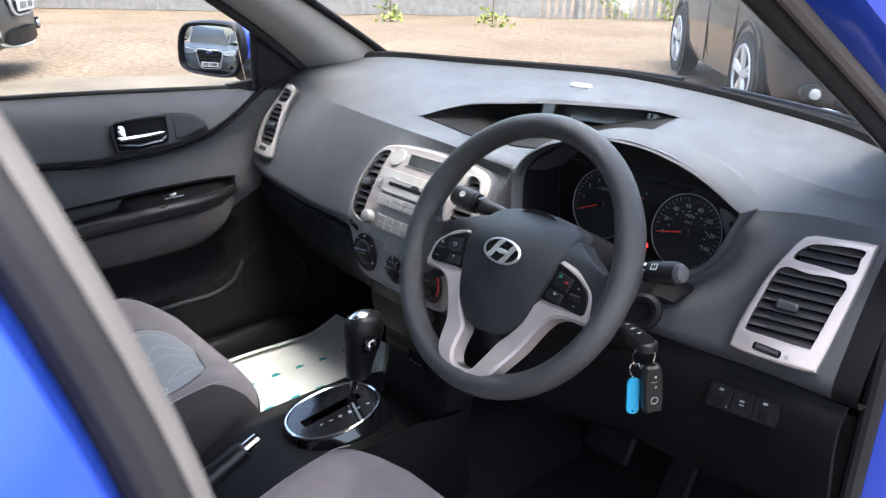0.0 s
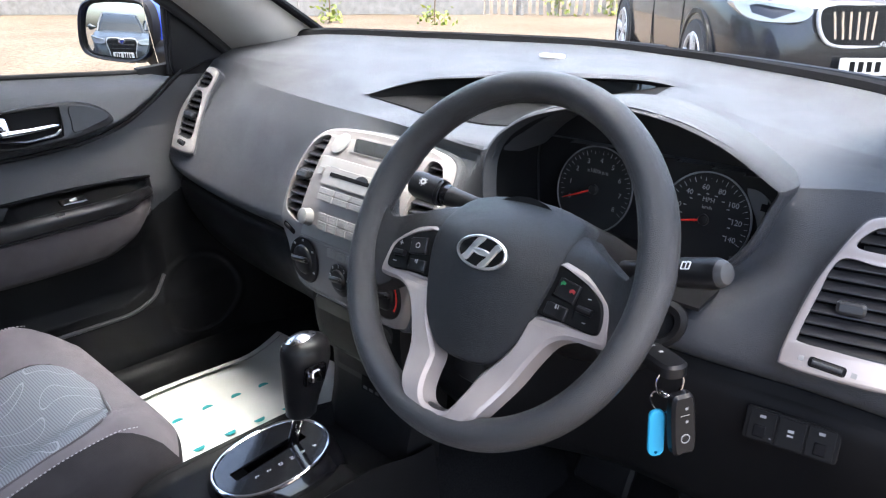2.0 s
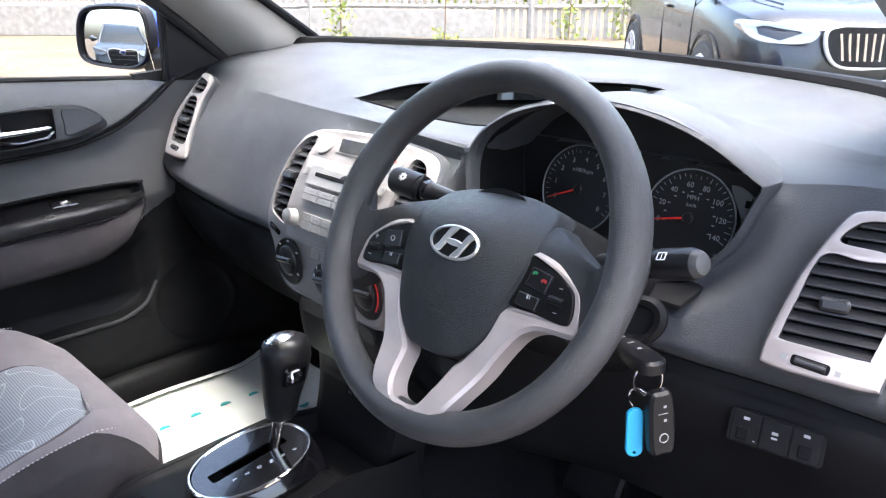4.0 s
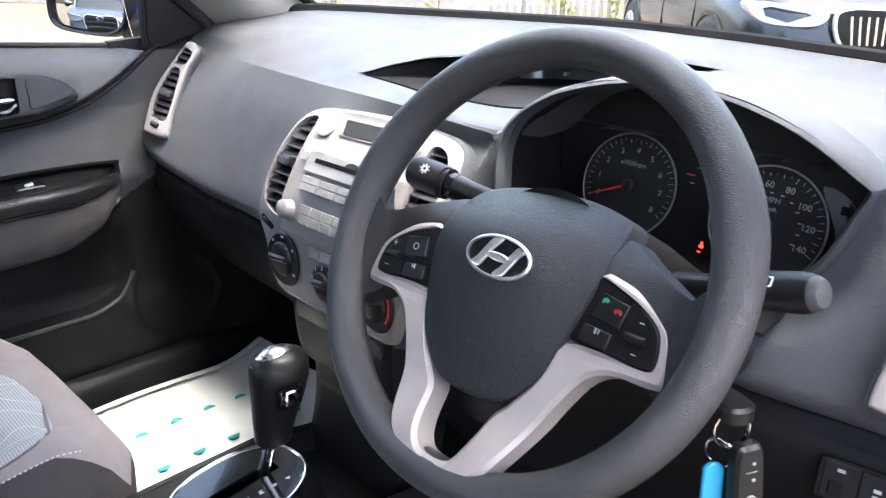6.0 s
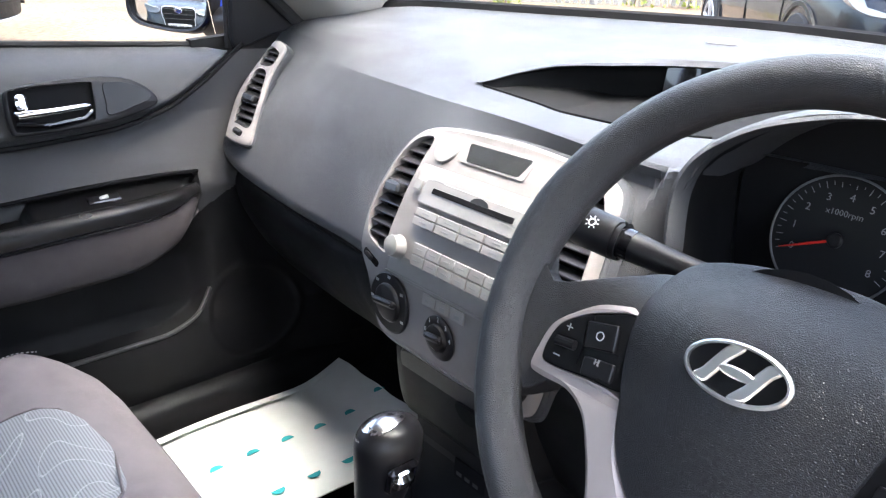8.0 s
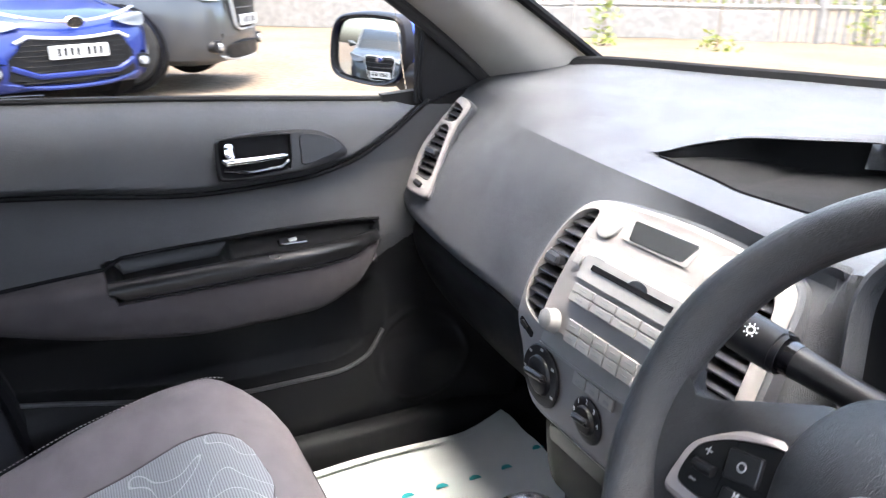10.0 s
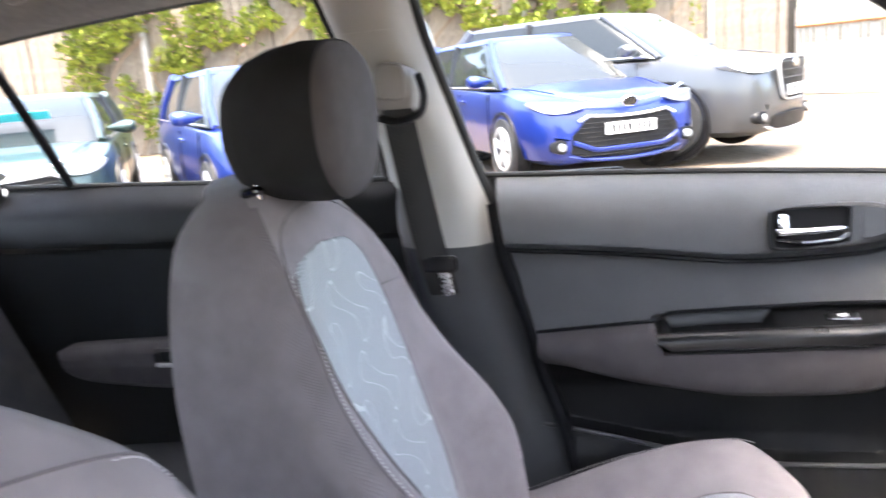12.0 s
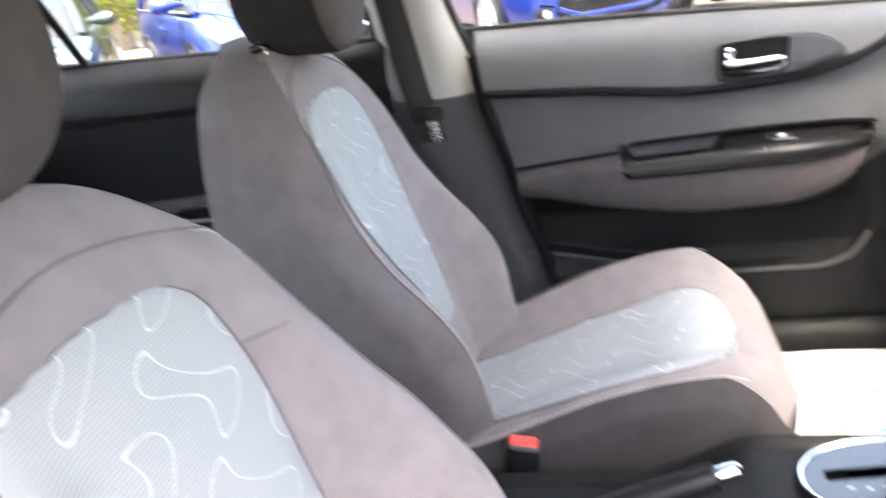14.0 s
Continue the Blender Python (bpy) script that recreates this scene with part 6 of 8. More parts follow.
nozzle = thing("washer_nozzle", "black triple washer jet on the scuttle", "washer jet", (-0.22, 0.74, 1.01))
part("nozzle_body", moved(block(0.05, 0.02, 0.012, 0.004), pose(-0.22, edge_y(-0.22) + 0.055, 1.016)), "satin", nozzle)
part("jet", join(*[lathe([(0, 0), (0.004, 0), (0.004, 0.003), (0, 0.004)], 10, pose(-0.234 + 0.014 * i, edge_y(-0.22) + 0.047, 1.022, 60, 0, 0)) for i in range(3)]), "grey_print", nozzle)


def bonnet(u, v):
    x = -0.76 + 1.52 * u
    s = abs(2 * u - 1)
    return (x, edge_y(x * 0.95) + 0.18 + 0.75 * v, 0.995 - 0.03 * s ** 2 - 0.12 * v - 0.10 * v * v - 0.05 * step(0.86, 1.0, s))


lone("bonnet", sheet(bonnet, 40, 30, 0.012), "blue", "blue painted bonnet", "bonnet", kind="structure", sharp=50)
for sx in (-1, 1):
    wing = sheet(lambda u, v: (sx * (0.77 + 0.06 * math.sin(1.3 * v)), 0.56 + 0.95 * u, 0.955 - 0.10 * u * u - 0.60 * v), 24, 18, 0.01)
    lone("front_wing", wing, "blue", "blue painted front wing", "wing", kind="structure", sharp=60)

# ---- door mirror ----
mirror = thing("door_mirror", "black and blue door mirror with real mirror glass", "wing mirror", (-0.86, 0.30, 0.98))
MN = Vector((0.45, -0.89, 0.046)).normalized()
MU = MN.cross(Vector((0, 0, 1))).normalized() * -1
MV = MU.cross(MN).normalized()
if MV.z < 0:
    MV = -MV
MMAT = basis((-0.915, 0.232, 1.030), MU, MV, MN)
mo = [(-0.094, -0.022), (-0.090, 0.030), (-0.072, 0.060), (-0.030, 0.070), (0.040, 0.070), (0.082, 0.062), (0.096, 0.030), (0.094, -0.015), (0.080, -0.045), (0.040, -0.060), (-0.040, -0.056), (-0.080, -0.046)]
mo = rounded([(-x if MU.x < 0 else x, y) for x, y in mo], 60)
glass_o = inset(mo, 0.007)
rings = [[MMAT @ Vector((x * k, y * k, -0.003 - ((x * k) ** 2 + (y * k) ** 2) / 2.6)) for x, y in glass_o] for k in (1.0, 0.85, 0.7, 0.55, 0.4, 0.25, 0.12, 0.03)]
back = [[MMAT @ Vector((x, y, -0.010)) for x, y in glass_o]]
part("mirror_glass", loft(back + rings), "mirror", mirror, "convex mirror glass", 60)
loops = []
for k, z in ((1.0, 0.004), (1.05, 0.0), (1.09, -0.02), (1.04, -0.06), (0.80, -0.10), (0.40, -0.125)):
    loops.append([MMAT @ Vector((x * k, y * k, z)) for x, y in mo])
part("housing", loft([[MMAT @ Vector((x * 0.94, y * 0.94, -0.014)) for x, y in mo], [MMAT @ Vector((x * 0.945, y * 0.945, 0.002)) for x, y in mo]] + loops[:3]), "satin", mirror, "black mirror rim")
part("shell", loft(loops[2:]), "blue", mirror, "blue mirror shell")
part("mirror_arm", loft([[(x, y + 0.035 * math.cos(a), z + 0.030 * math.sin(a)) for a in np.linspace(0, 2 * math.pi, 16, endpoint=False)] for x, y, z in ((-0.755, 0.33, 1.00), (-0.80, 0.32, 0.99), (-0.86, 0.30, 0.985))]), "satin", mirror)

# ---- B pillars, belts ----


def bp_rear(z):
    return ease([0.35, 0.60, 0.88, 1.05, 1.25, 1.36], [-0.60, -0.68, -0.748, -0.758, -0.800, -0.825])(z)


def bp_front(z):
    return ease([0.35, 0.45, 0.60, 0.88, 0.95, 1.02, 1.12, 1.27, 1.34, 1.40], [-0.40, -0.452, -0.505, -0.572, -0.590, -0.613, -0.640, -0.676, -0.684, -0.692])(z)


def post_front(z):
    """Front edge of the door pillar beside the open door."""
    return ease([0.35, 0.45, 0.60, 0.88, 1.02, 1.34, 1.40], [-0.40, -0.452, -0.505, -0.575, -0.572, -0.645, -0.655])(z)


def bp_x(z):
    return ease([0.33, 0.6, 0.88, 1.02, 1.20, 1.38], [-0.715, -0.725, -0.722, -0.710, -0.665, -0.595])(z)


def b_trim(z0, z1, off=0.0, front=bp_front):
    def f(u, v):
        z = z0 + (z1 - z0) * v
        y = front(z) + (bp_rear(z) - front(z)) * u
        e = abs(2 * u - 1)
        return (bp_x(z) + off - 0.045 * e ** 4, y, z)
    return f


for sx in (-1, 1):
    f = (lambda g: g) if sx < 0 else mirrored
    fe = bp_front if sx < 0 else post_front
    bp = thing("b_pillar", "door pillar with pale upper trim and black lower trim", "pillar", (sx * 0.72, -0.6, 0.35), kind="structure")
    part("upper_trim", f(sheet(b_trim(0.881, 1.40, 0.002, fe), 20, 40, 0.01)), "pillar", bp, "pale grey upper trim", 60)
    part("lower_trim", f(sheet(b_trim(0.33, 0.884, 0.0, fe), 20, 30, 0.01)), "door", bp, "black lower trim", 60)
    part("front_seal", f(tube([(bp_x(z) - 0.050, fe(z) + 0.012, z) for z in np.linspace(0.34, 1.42, 40)], 0.0115, 10)), "rubber", bp, "black door seal")
    part("rear_seal", f(tube([(bp_x(z) - 0.050, bp_rear(z) - 0.012, z) for z in np.linspace(0.55, 1.38, 30)], 0.011, 8)), "rubber", bp)
    part("guide_panel", f(sheet(lambda u, v: b_trim(1.10, 1.27, 0.008, fe)(0.10 + 0.80 * u, v), 16, 14, 0.006)), "pillar", bp, "raised panel behind the belt guide", 60)
    part("airbag_tag", f(tube([(bp_x(1.346) + 0.004, -0.752 + 0.015 * math.cos(a), 1.346 + 0.010 * math.sin(a)) for a in np.linspace(0, 2 * math.pi, 20, endpoint=False)], 0.0012, 6, True)), "satin", bp, "oval moulded tag")
    part("trim_strip", f(tube([(bp_x(z) - 0.034, fe(z) + 0.001, z) for z in np.linspace(1.03, 1.36, 16)], 0.004, 6)), "white_edge", bp)


belt = thing("seat_belt", "dark grey seat belt with a steel tongue on the pillar", "seat belt", (-0.70, -0.66, 0.80))
guide_out = rounded([(-0.744, 1.150), (-0.738, 1.138), (-0.708, 1.134), (-0.680, 1.135), (-0.672, 1.148), (-0.672, 1.185), (-0.680, 1.204), (-0.705, 1.212), (-0.730, 1.211), (-0.742, 1.194)], 48)


def guide_ring(x, k, up=0.0):
    """One cross-section of the guide's cover, shrunk towards its middle."""
    return [(x, -0.708 + (y + 0.708) * k, 1.172 + (z - 1.172) * k + up) for y, z in guide_out]


cover = part("guide_cover", loft([guide_ring(-0.690, 1.06), guide_ring(-0.645, 1.0), guide_ring(-0.632, 0.96), guide_ring(-0.626, 0.86), guide_ring(-0.624, 0.6)]), "guide", belt, "pale grey belt guide cover")
part("cover_cap", loft([guide_ring(-0.640, 0.80, 0.012), guide_ring(-0.621, 0.76, 0.012), guide_ring(-0.618, 0.66, 0.012)]), "guide", cover)
part("guide_loop", tube(spline([(-0.640, -0.664, 1.192), (-0.630, -0.656, 1.170), (-0.626, -0.655, 1.150), (-0.622, -0.664, 1.130), (-0.620, -0.700, 1.121), (-0.624, -0.732, 1.127)], 26), 0.0085, 10, squash=0.8), "satin", belt, "black belt loop")
web = [(-0.622, -0.700, 1.140), (-0.640, -0.688, 1.02), (-0.662, -0.676, 0.90), (-0.690, -0.664, 0.80)]


def web_sheet(u, v):
    q = spline(web, 30)
    s = v * 29
    i = min(int(s), 28)
    p = q[i].lerp(q[i + 1], s - i)
    return (p.x + 0.006 * math.sin(3 * u + 2 * v), p.y + (u - 0.5) * 0.050, p.z)


part("webbing", sheet(web_sheet, 8, 30, 0.0012), "webbing", belt, "dark grey webbing")
part("webbing_back", moved(sheet(web_sheet, 8, 30, 0.0012), Matrix.Translation((-0.014, -0.006, 0))), "webbing", belt)
part("tongue_housing", moved(block(0.016, 0.062, 0.030, 0.005), pose(-0.668, -0.662, 0.862)), "satin", belt, "black tongue housing")
part("tongue", moved(block(0.003, 0.022, 0.05, 0.001), pose(-0.670, -0.655, 0.828, 8, 0, 0)), "steel", belt, "steel buckle tongue")

# ---- roof lining, roof and rear quarter ----


def roof_z(x, y):
    return 1.450 - 0.16 * abs(x) ** 3 * 1.3 - 0.045 * max(0, (y + 0.9) / 0.9) ** 2 * (1 if y > -0.9 else 0) - 0.055 * max(0, (-0.9 - y) / 0.9) ** 2


def win_top(y):
    return ease([-1.75, -1.50, -1.10, -0.80, -0.50, -0.10], [1.275, 1.318, 1.352, 1.365, 1.372, 1.365])(y)


def lining(u, v):
    y = -1.85 + 1.93 * v
    s = -1 + 2 * u
    xe = 0.615 - 0.06 * step(-0.4, 0.05, y)
    x = xe * s
    e = abs(s)
    z = roof_z(x * 0.9, y)
    k = step(0.78, 1.0, e)
    return (x, y, z * (1 - k) + win_top(y) * k)


lone("ceiling", sheet(lining, 60, 50, 0.012), "lining", "pale grey woven roof lining", "roof lining", kind="structure", sharp=60)
lone("roof", sheet(lambda u, v: (-0.69 + 1.38 * u, -1.95 + 2.05 * v, roof_z(-0.66 + 1.32 * u, -1.9 + 2.0 * v) + 0.045 - 0.05 * abs(2 * u - 1) ** 6), 40, 40, 0.006), "blue", "blue painted roof", "roof", kind="structure", sharp=60)
for sx in (-1, 1):
    grab = thing("grab_handle", "pale grey folding grab handle under the roof", "grab handle", (sx * 0.56, -1.1, 1.36), "grab handles")
    gp = [(sx * 0.545, -1.315, 1.392), (sx * 0.530, -1.306, 1.374), (sx * 0.505, -1.20, 1.398), (sx * 0.518, -1.085, 1.396), (sx * 0.545, -1.065, 1.412)]
    part("handle_bar", tube(spline(gp, 24), 0.0145, 12, squash=0.8), "guide", grab)
    for q in (gp[0], gp[-1]):
        part("end_mount", moved(block(0.030, 0.046, 0.026, 0.008), pose(q[0] + sx * 0.012, q[1], q[2] + 0.006, 0, sx * 20, 0)), "guide", grab)

# rear doors and quarters


def rbelt(y):
    return ease([-1.75, -1.45, -0.80], [1.040, 1.030, 1.006])(y)


rear_door = thing("rear_passenger_door", "black plastic rear door panel with a pull handle, closed", "door", (-0.72, -1.15, 0.40))


def rear_skin(u, v):
    y = -1.60 + 0.86 * u
    z = 0.36 + (rbelt(y) - 0.36) * v
    x = ease([0.36, 0.6, 0.75, 0.86, 0.905, 0.92, 0.97, 1.03], [-0.72, -0.70, -0.70, -0.705, -0.706, -0.690, -0.70, -0.755])(z)
    return (x, y, z)


# Near-black plastic here stands in for the weaker light at the rear.
part("skin", sheet(rear_skin, 50, 90), "lower", rear_door, "", 30)
part("belt_seal", tube([(-0.757, y, rbelt(y) + 0.002) for y in np.linspace(-1.60, -0.74, 20)], 0.006, 8), "rubber", rear_door)
ra = rounded([(-1.475, 0.690), (-1.460, 0.712), (-1.29, 0.722), (-1.10, 0.730), (-0.92, 0.735), (-0.90, 0.69), (-1.00, 0.640), (-1.20, 0.628), (-1.40, 0.640), (-1.465, 0.662)], 70)
# Armrest cloth swapped for the near-black copy to show it in shade.
part("armrest", plate(ra, 0.055, basis((-0.70, 0, 0), (0, 1, 0), (0, 0, 1), (1, 0, 0)), 0.015, [round_rect(0.20, 0.034, 0.012, 4, -1.15, 0.700)], 0.04), "seat_base", rear_door, "cloth armrest, darkened as if in shade", 60)
part("pull_cup", plate(round_rect(0.20, 0.034, 0.012, 4, -1.15, 0.700), 0.002, basis((-0.665, 0, 0), (0, 1, 0), (0, 0, 1), (1, 0, 0)), 0.0005), "dark", rear_door)
part("pull_strip", tube([(-0.645, y, 0.683) for y in np.linspace(-1.245, -1.055, 8)], 0.005, 8), "bezel", rear_door, "silver pull strip")
for sx in (-1, 1):
    f = (lambda g: g) if sx < 0 else mirrored
    lone("quarter_bar", f(tube([(-0.757, -1.445, 1.030), (-0.735, -1.475, 1.13), (-0.685, -1.525, 1.31), (-0.67, -1.54, 1.35)], 0.011, 8, squash=0.8)), "dark", "black window divider bar", "window bar", kind="structure")
    qp = sheet(lambda u, v: (-0.70 + 0.07 * v, -1.66 - 0.35 * u - 0.12 * v * (1 - u), 0.95 + 0.42 * v), 12, 14, 0.02)
    lone("c_pillar", f(qp), "pillar", "pale grey rear pillar trim", "pillar", kind="structure")
    lone("rear_quarter", f(sheet(lambda u, v: (-0.745, -1.60 - 0.42 * u, 0.35 + 0.69 * v), 8, 8, 0.02)), "lower", "black rear side panel", "side panel", kind="structure")
    ob = lone("side_glass", f(sheet(lambda u, v: (-0.772 + 0.115 * v * v, -0.60 + 0.86 * u - 0.08 * v, 0.95 + 0.02 * (1 - u) + 0.42 * v), 10, 10, 0.0035)), "glass", "clear side window glass", "window glass", kind="structure", sharp=80) if sx < 0 else None
    if ob:
        ob.visible_shadow = False
    ob = lone("rear_side_glass", f(sheet(lambda u, v: (-0.766 + 0.10 * v * v, -1.62 + 0.86 * u - 0.08 * v, 1.00 + 0.35 * v), 10, 10, 0.0035)), "glass", "clear rear side window glass", "window glass", kind="structure", sharp=80)
    ob.visible_shadow = False
    lone("window_header", f(tube([(-0.625, y, win_top(y) - 0.004) for y in np.linspace(-1.72, -0.14, 40)], 0.012, 8)), "rubber", "black seal along the door opening's top", "seal", kind="structure")
# tailgate closes the back
lone("tailgate", sheet(lambda u, v: (-0.72 + 1.44 * u, -2.05 + 0.10 * v, 0.35 + 0.65 * v), 12, 8, 0.04), "lower", "dark tailgate trim", "tailgate", kind="structure")
rg = lone("rear_window", sheet(lambda u, v: (-0.62 + 1.24 * u, -1.97 + 0.13 * v, 1.0 + 0.36 * v), 8, 8, 0.004), "glass", "clear rear window", "window glass", kind="structure", sharp=80)
rg.visible_shadow = False
# outer skins so that the shell is closed to light
for sx in (-1, 1):
    f = (lambda g: g) if sx < 0 else mirrored
    if sx < 0:
        lone("outer_door_skin", sheet(lambda u, v: (-0.80 - 0.035 * math.sin(math.pi * v), -1.95 + 2.30 * u, 0.25 + 0.71 * v), 30, 14, 0.006), "blue", "blue painted outer door skin", "door skin", kind="structure", sharp=60)
    else:
        lone("outer_rear_skin", sheet(lambda u, v: (0.80 + 0.035 * math.sin(math.pi * v), -1.95 + 1.33 * u, 0.25 + 0.77 * v), 30, 14, 0.006), "blue", "blue painted rear door skin", "door skin", kind="structure", sharp=60)

# driver's side: outer face of the door pillar, in body blue
DP = thing("pillar_outer", "blue painted door pillar with a grey seal beside the open driver's door", "pillar", (0.8, -0.6, 0.3), kind="structure")
zs = np.linspace(0.32, 1.42, 40)
part("pillar_face", loft([[(-bp_x(z) + 0.030, post_front(z) + 0.004, z), (-bp_x(z) + 0.085, post_front(z) - 0.006, z), (-bp_x(z) + 0.098, post_front(z) - 0.025, z), (-bp_x(z) + 0.10, bp_rear(z) - 0.02, z), (-bp_x(z) + 0.04, bp_rear(z) - 0.03, z)] for z in zs]), "blue", DP)
part("flock_seal", tube([(-bp_x(z) + 0.040, post_front(z) + 0.016, z) for z in zs], 0.016, 12), "taupe", DP, "grey seal")

# hinge post of the driver's open door
HP = thing("hinge_post", "blue painted hinge post beside the driver's footwell", "pillar", (0.78, 0.36, 0.3), kind="structure")
part("post_face", loft([[(0.735, 0.30, z), (0.79, 0.31, z), (0.83, 0.34, z), (0.83, 0.60, z), (0.74, 0.60, z)] for z in (0.28, 0.5, 0.75, 0.95)]), "blue", HP)
part("post_seal", tube([(0.735, 0.292, z) for z in np.linspace(0.30, 0.98, 12)], 0.012, 10), "rubber", HP, "black door seal")

# ================= seats =================
back_c = ease([0.45, 0.60, 0.715, 0.85, 0.978, 1.03, 1.075], [-0.585, -0.622, -0.660, -0.702, -0.745, -0.775, -0.815])
back_b = ease([0.45, 0.60, 0.667, 0.75, 0.82, 0.912, 0.99, 1.04, 1.075], [-0.51, -0.535, -0.570, -0.635, -0.676, -0.712, -0.752, -0.787, -0.820])
back_r = ease([0.45, 0.60, 0.75, 0.90, 1.00, 1.05, 1.075], [-0.82, -0.865, -0.885, -0.898, -0.900, -0.885, -0.845])
passenger_w = ease([0.45, 0.55, 0.65, 0.72, 0.82, 0.90, 0.96, 1.01, 1.045, 1.068, 1.078], [0.215, 0.232, 0.242, 0.242, 0.232, 0.213, 0.190, 0.160, 0.125, 0.085, 0.04])


bolster = {"more": 0.0}  # how much further the driver's side bolsters stand out
driver_b = ease([0.45, 0.60, 0.68, 0.75, 0.82, 0.90, 0.97, 1.03], [0.02, 0.035, 0.050, 0.056, 0.040, 0.018, 0.004, 0.0])


def back_front(u, z):
    """Front of the backrest at u in -1..1 across it."""
    e = abs(u)
    y = back_c(z) + (back_b(z) + bolster["more"] * driver_b(z) - back_c(z)) * step(0.42, 0.80, e)
    return y - 0.055 * max(0, (e - 0.80) / 0.20) ** 2.4


def drop(z, x0):
    """The driver's backrest is a little lower at the top."""
    return 0.020 * step(0.93, 1.03, z) if x0 > 0 else 0.0


def driver_w(z):
    return passenger_w(z) + 0.020 * step(0.88, 1.0, z)


def back_loop(z, dy, x0, dz):
    w = (driver_w if x0 > 0 else passenger_w)(z)
    out = []
    for u in np.linspace(-1, 1, 37):
        out.append((x0 + w * u, back_front(u, z) + dy, z + dz - drop(z, x0)))
    for u in np.linspace(1, -1, 20)[1:-1]:
        e = abs(u)
        edge = back_front(1.0, z) - 0.012
        yb = back_r(z) + 0.026 * max(0, (e - 0.8) / 0.2) ** 2
        out.append((x0 + w * u * 0.985, min(yb, edge) + dy, z + dz - drop(z, x0)))
    return out


cush_z = ease([-0.68, -0.56, -0.45, -0.32, -0.22, -0.16, -0.115, -0.085, -0.070], [0.440, 0.458, 0.488, 0.528, 0.551, 0.556, 0.546, 0.524, 0.495])


def cush_top(u, y):
    e = abs(u)
    z = cush_z(y) + 0.024 * step(0.50, 0.78, e) * step(-0.08, -0.16, y) * step(-0.62, -0.34, y) - 0.026 * step(0.72, 0.30, e) * step(-0.17, -0.34, y)
    return z - 0.045 * max(0, (e - 0.80) / 0.20) ** 2.6


def cush_loop(u, x0, dy, dz):
    e = abs(u)
    pull = 0.045 * max(0, e - 0.55) ** 1.6 / 0.45 ** 1.6
    x = x0 + 0.250 * u
    out = []
    for t in np.linspace(0, 1, 30):
        y = -0.68 + 0.61 * t
        out.append((x, y - pull * step(-0.45, -0.08, y) + dy, cush_top(u, y) + dz))
    for y, z in ((-0.066, 0.49), (-0.068, 0.45), (-0.078, 0.415), (-0.10, 0.395), (-0.35, 0.385), (-0.68, 0.385)):
        out.append((x * 1.0, y - pull * step(-0.45, -0.08, y) + dy, z + dz - 0.01 * e))
    return out


def stitches(path, mat, parent, name="stitching", gap=0.0062):
    """A seam of short raised threads along a path."""
    q = spline(path, max(24, int(len(path) * 10)))
    length = sum((b - a).length for a, b in zip(q, q[1:]))
    n = int(length / gap)
    q = spline(path, n * 2)
    geo = [tube([q[2 * i], q[2 * i + 1]], 0.0009, 5) for i in range(n)]
    part(name, join(*geo), mat, parent)


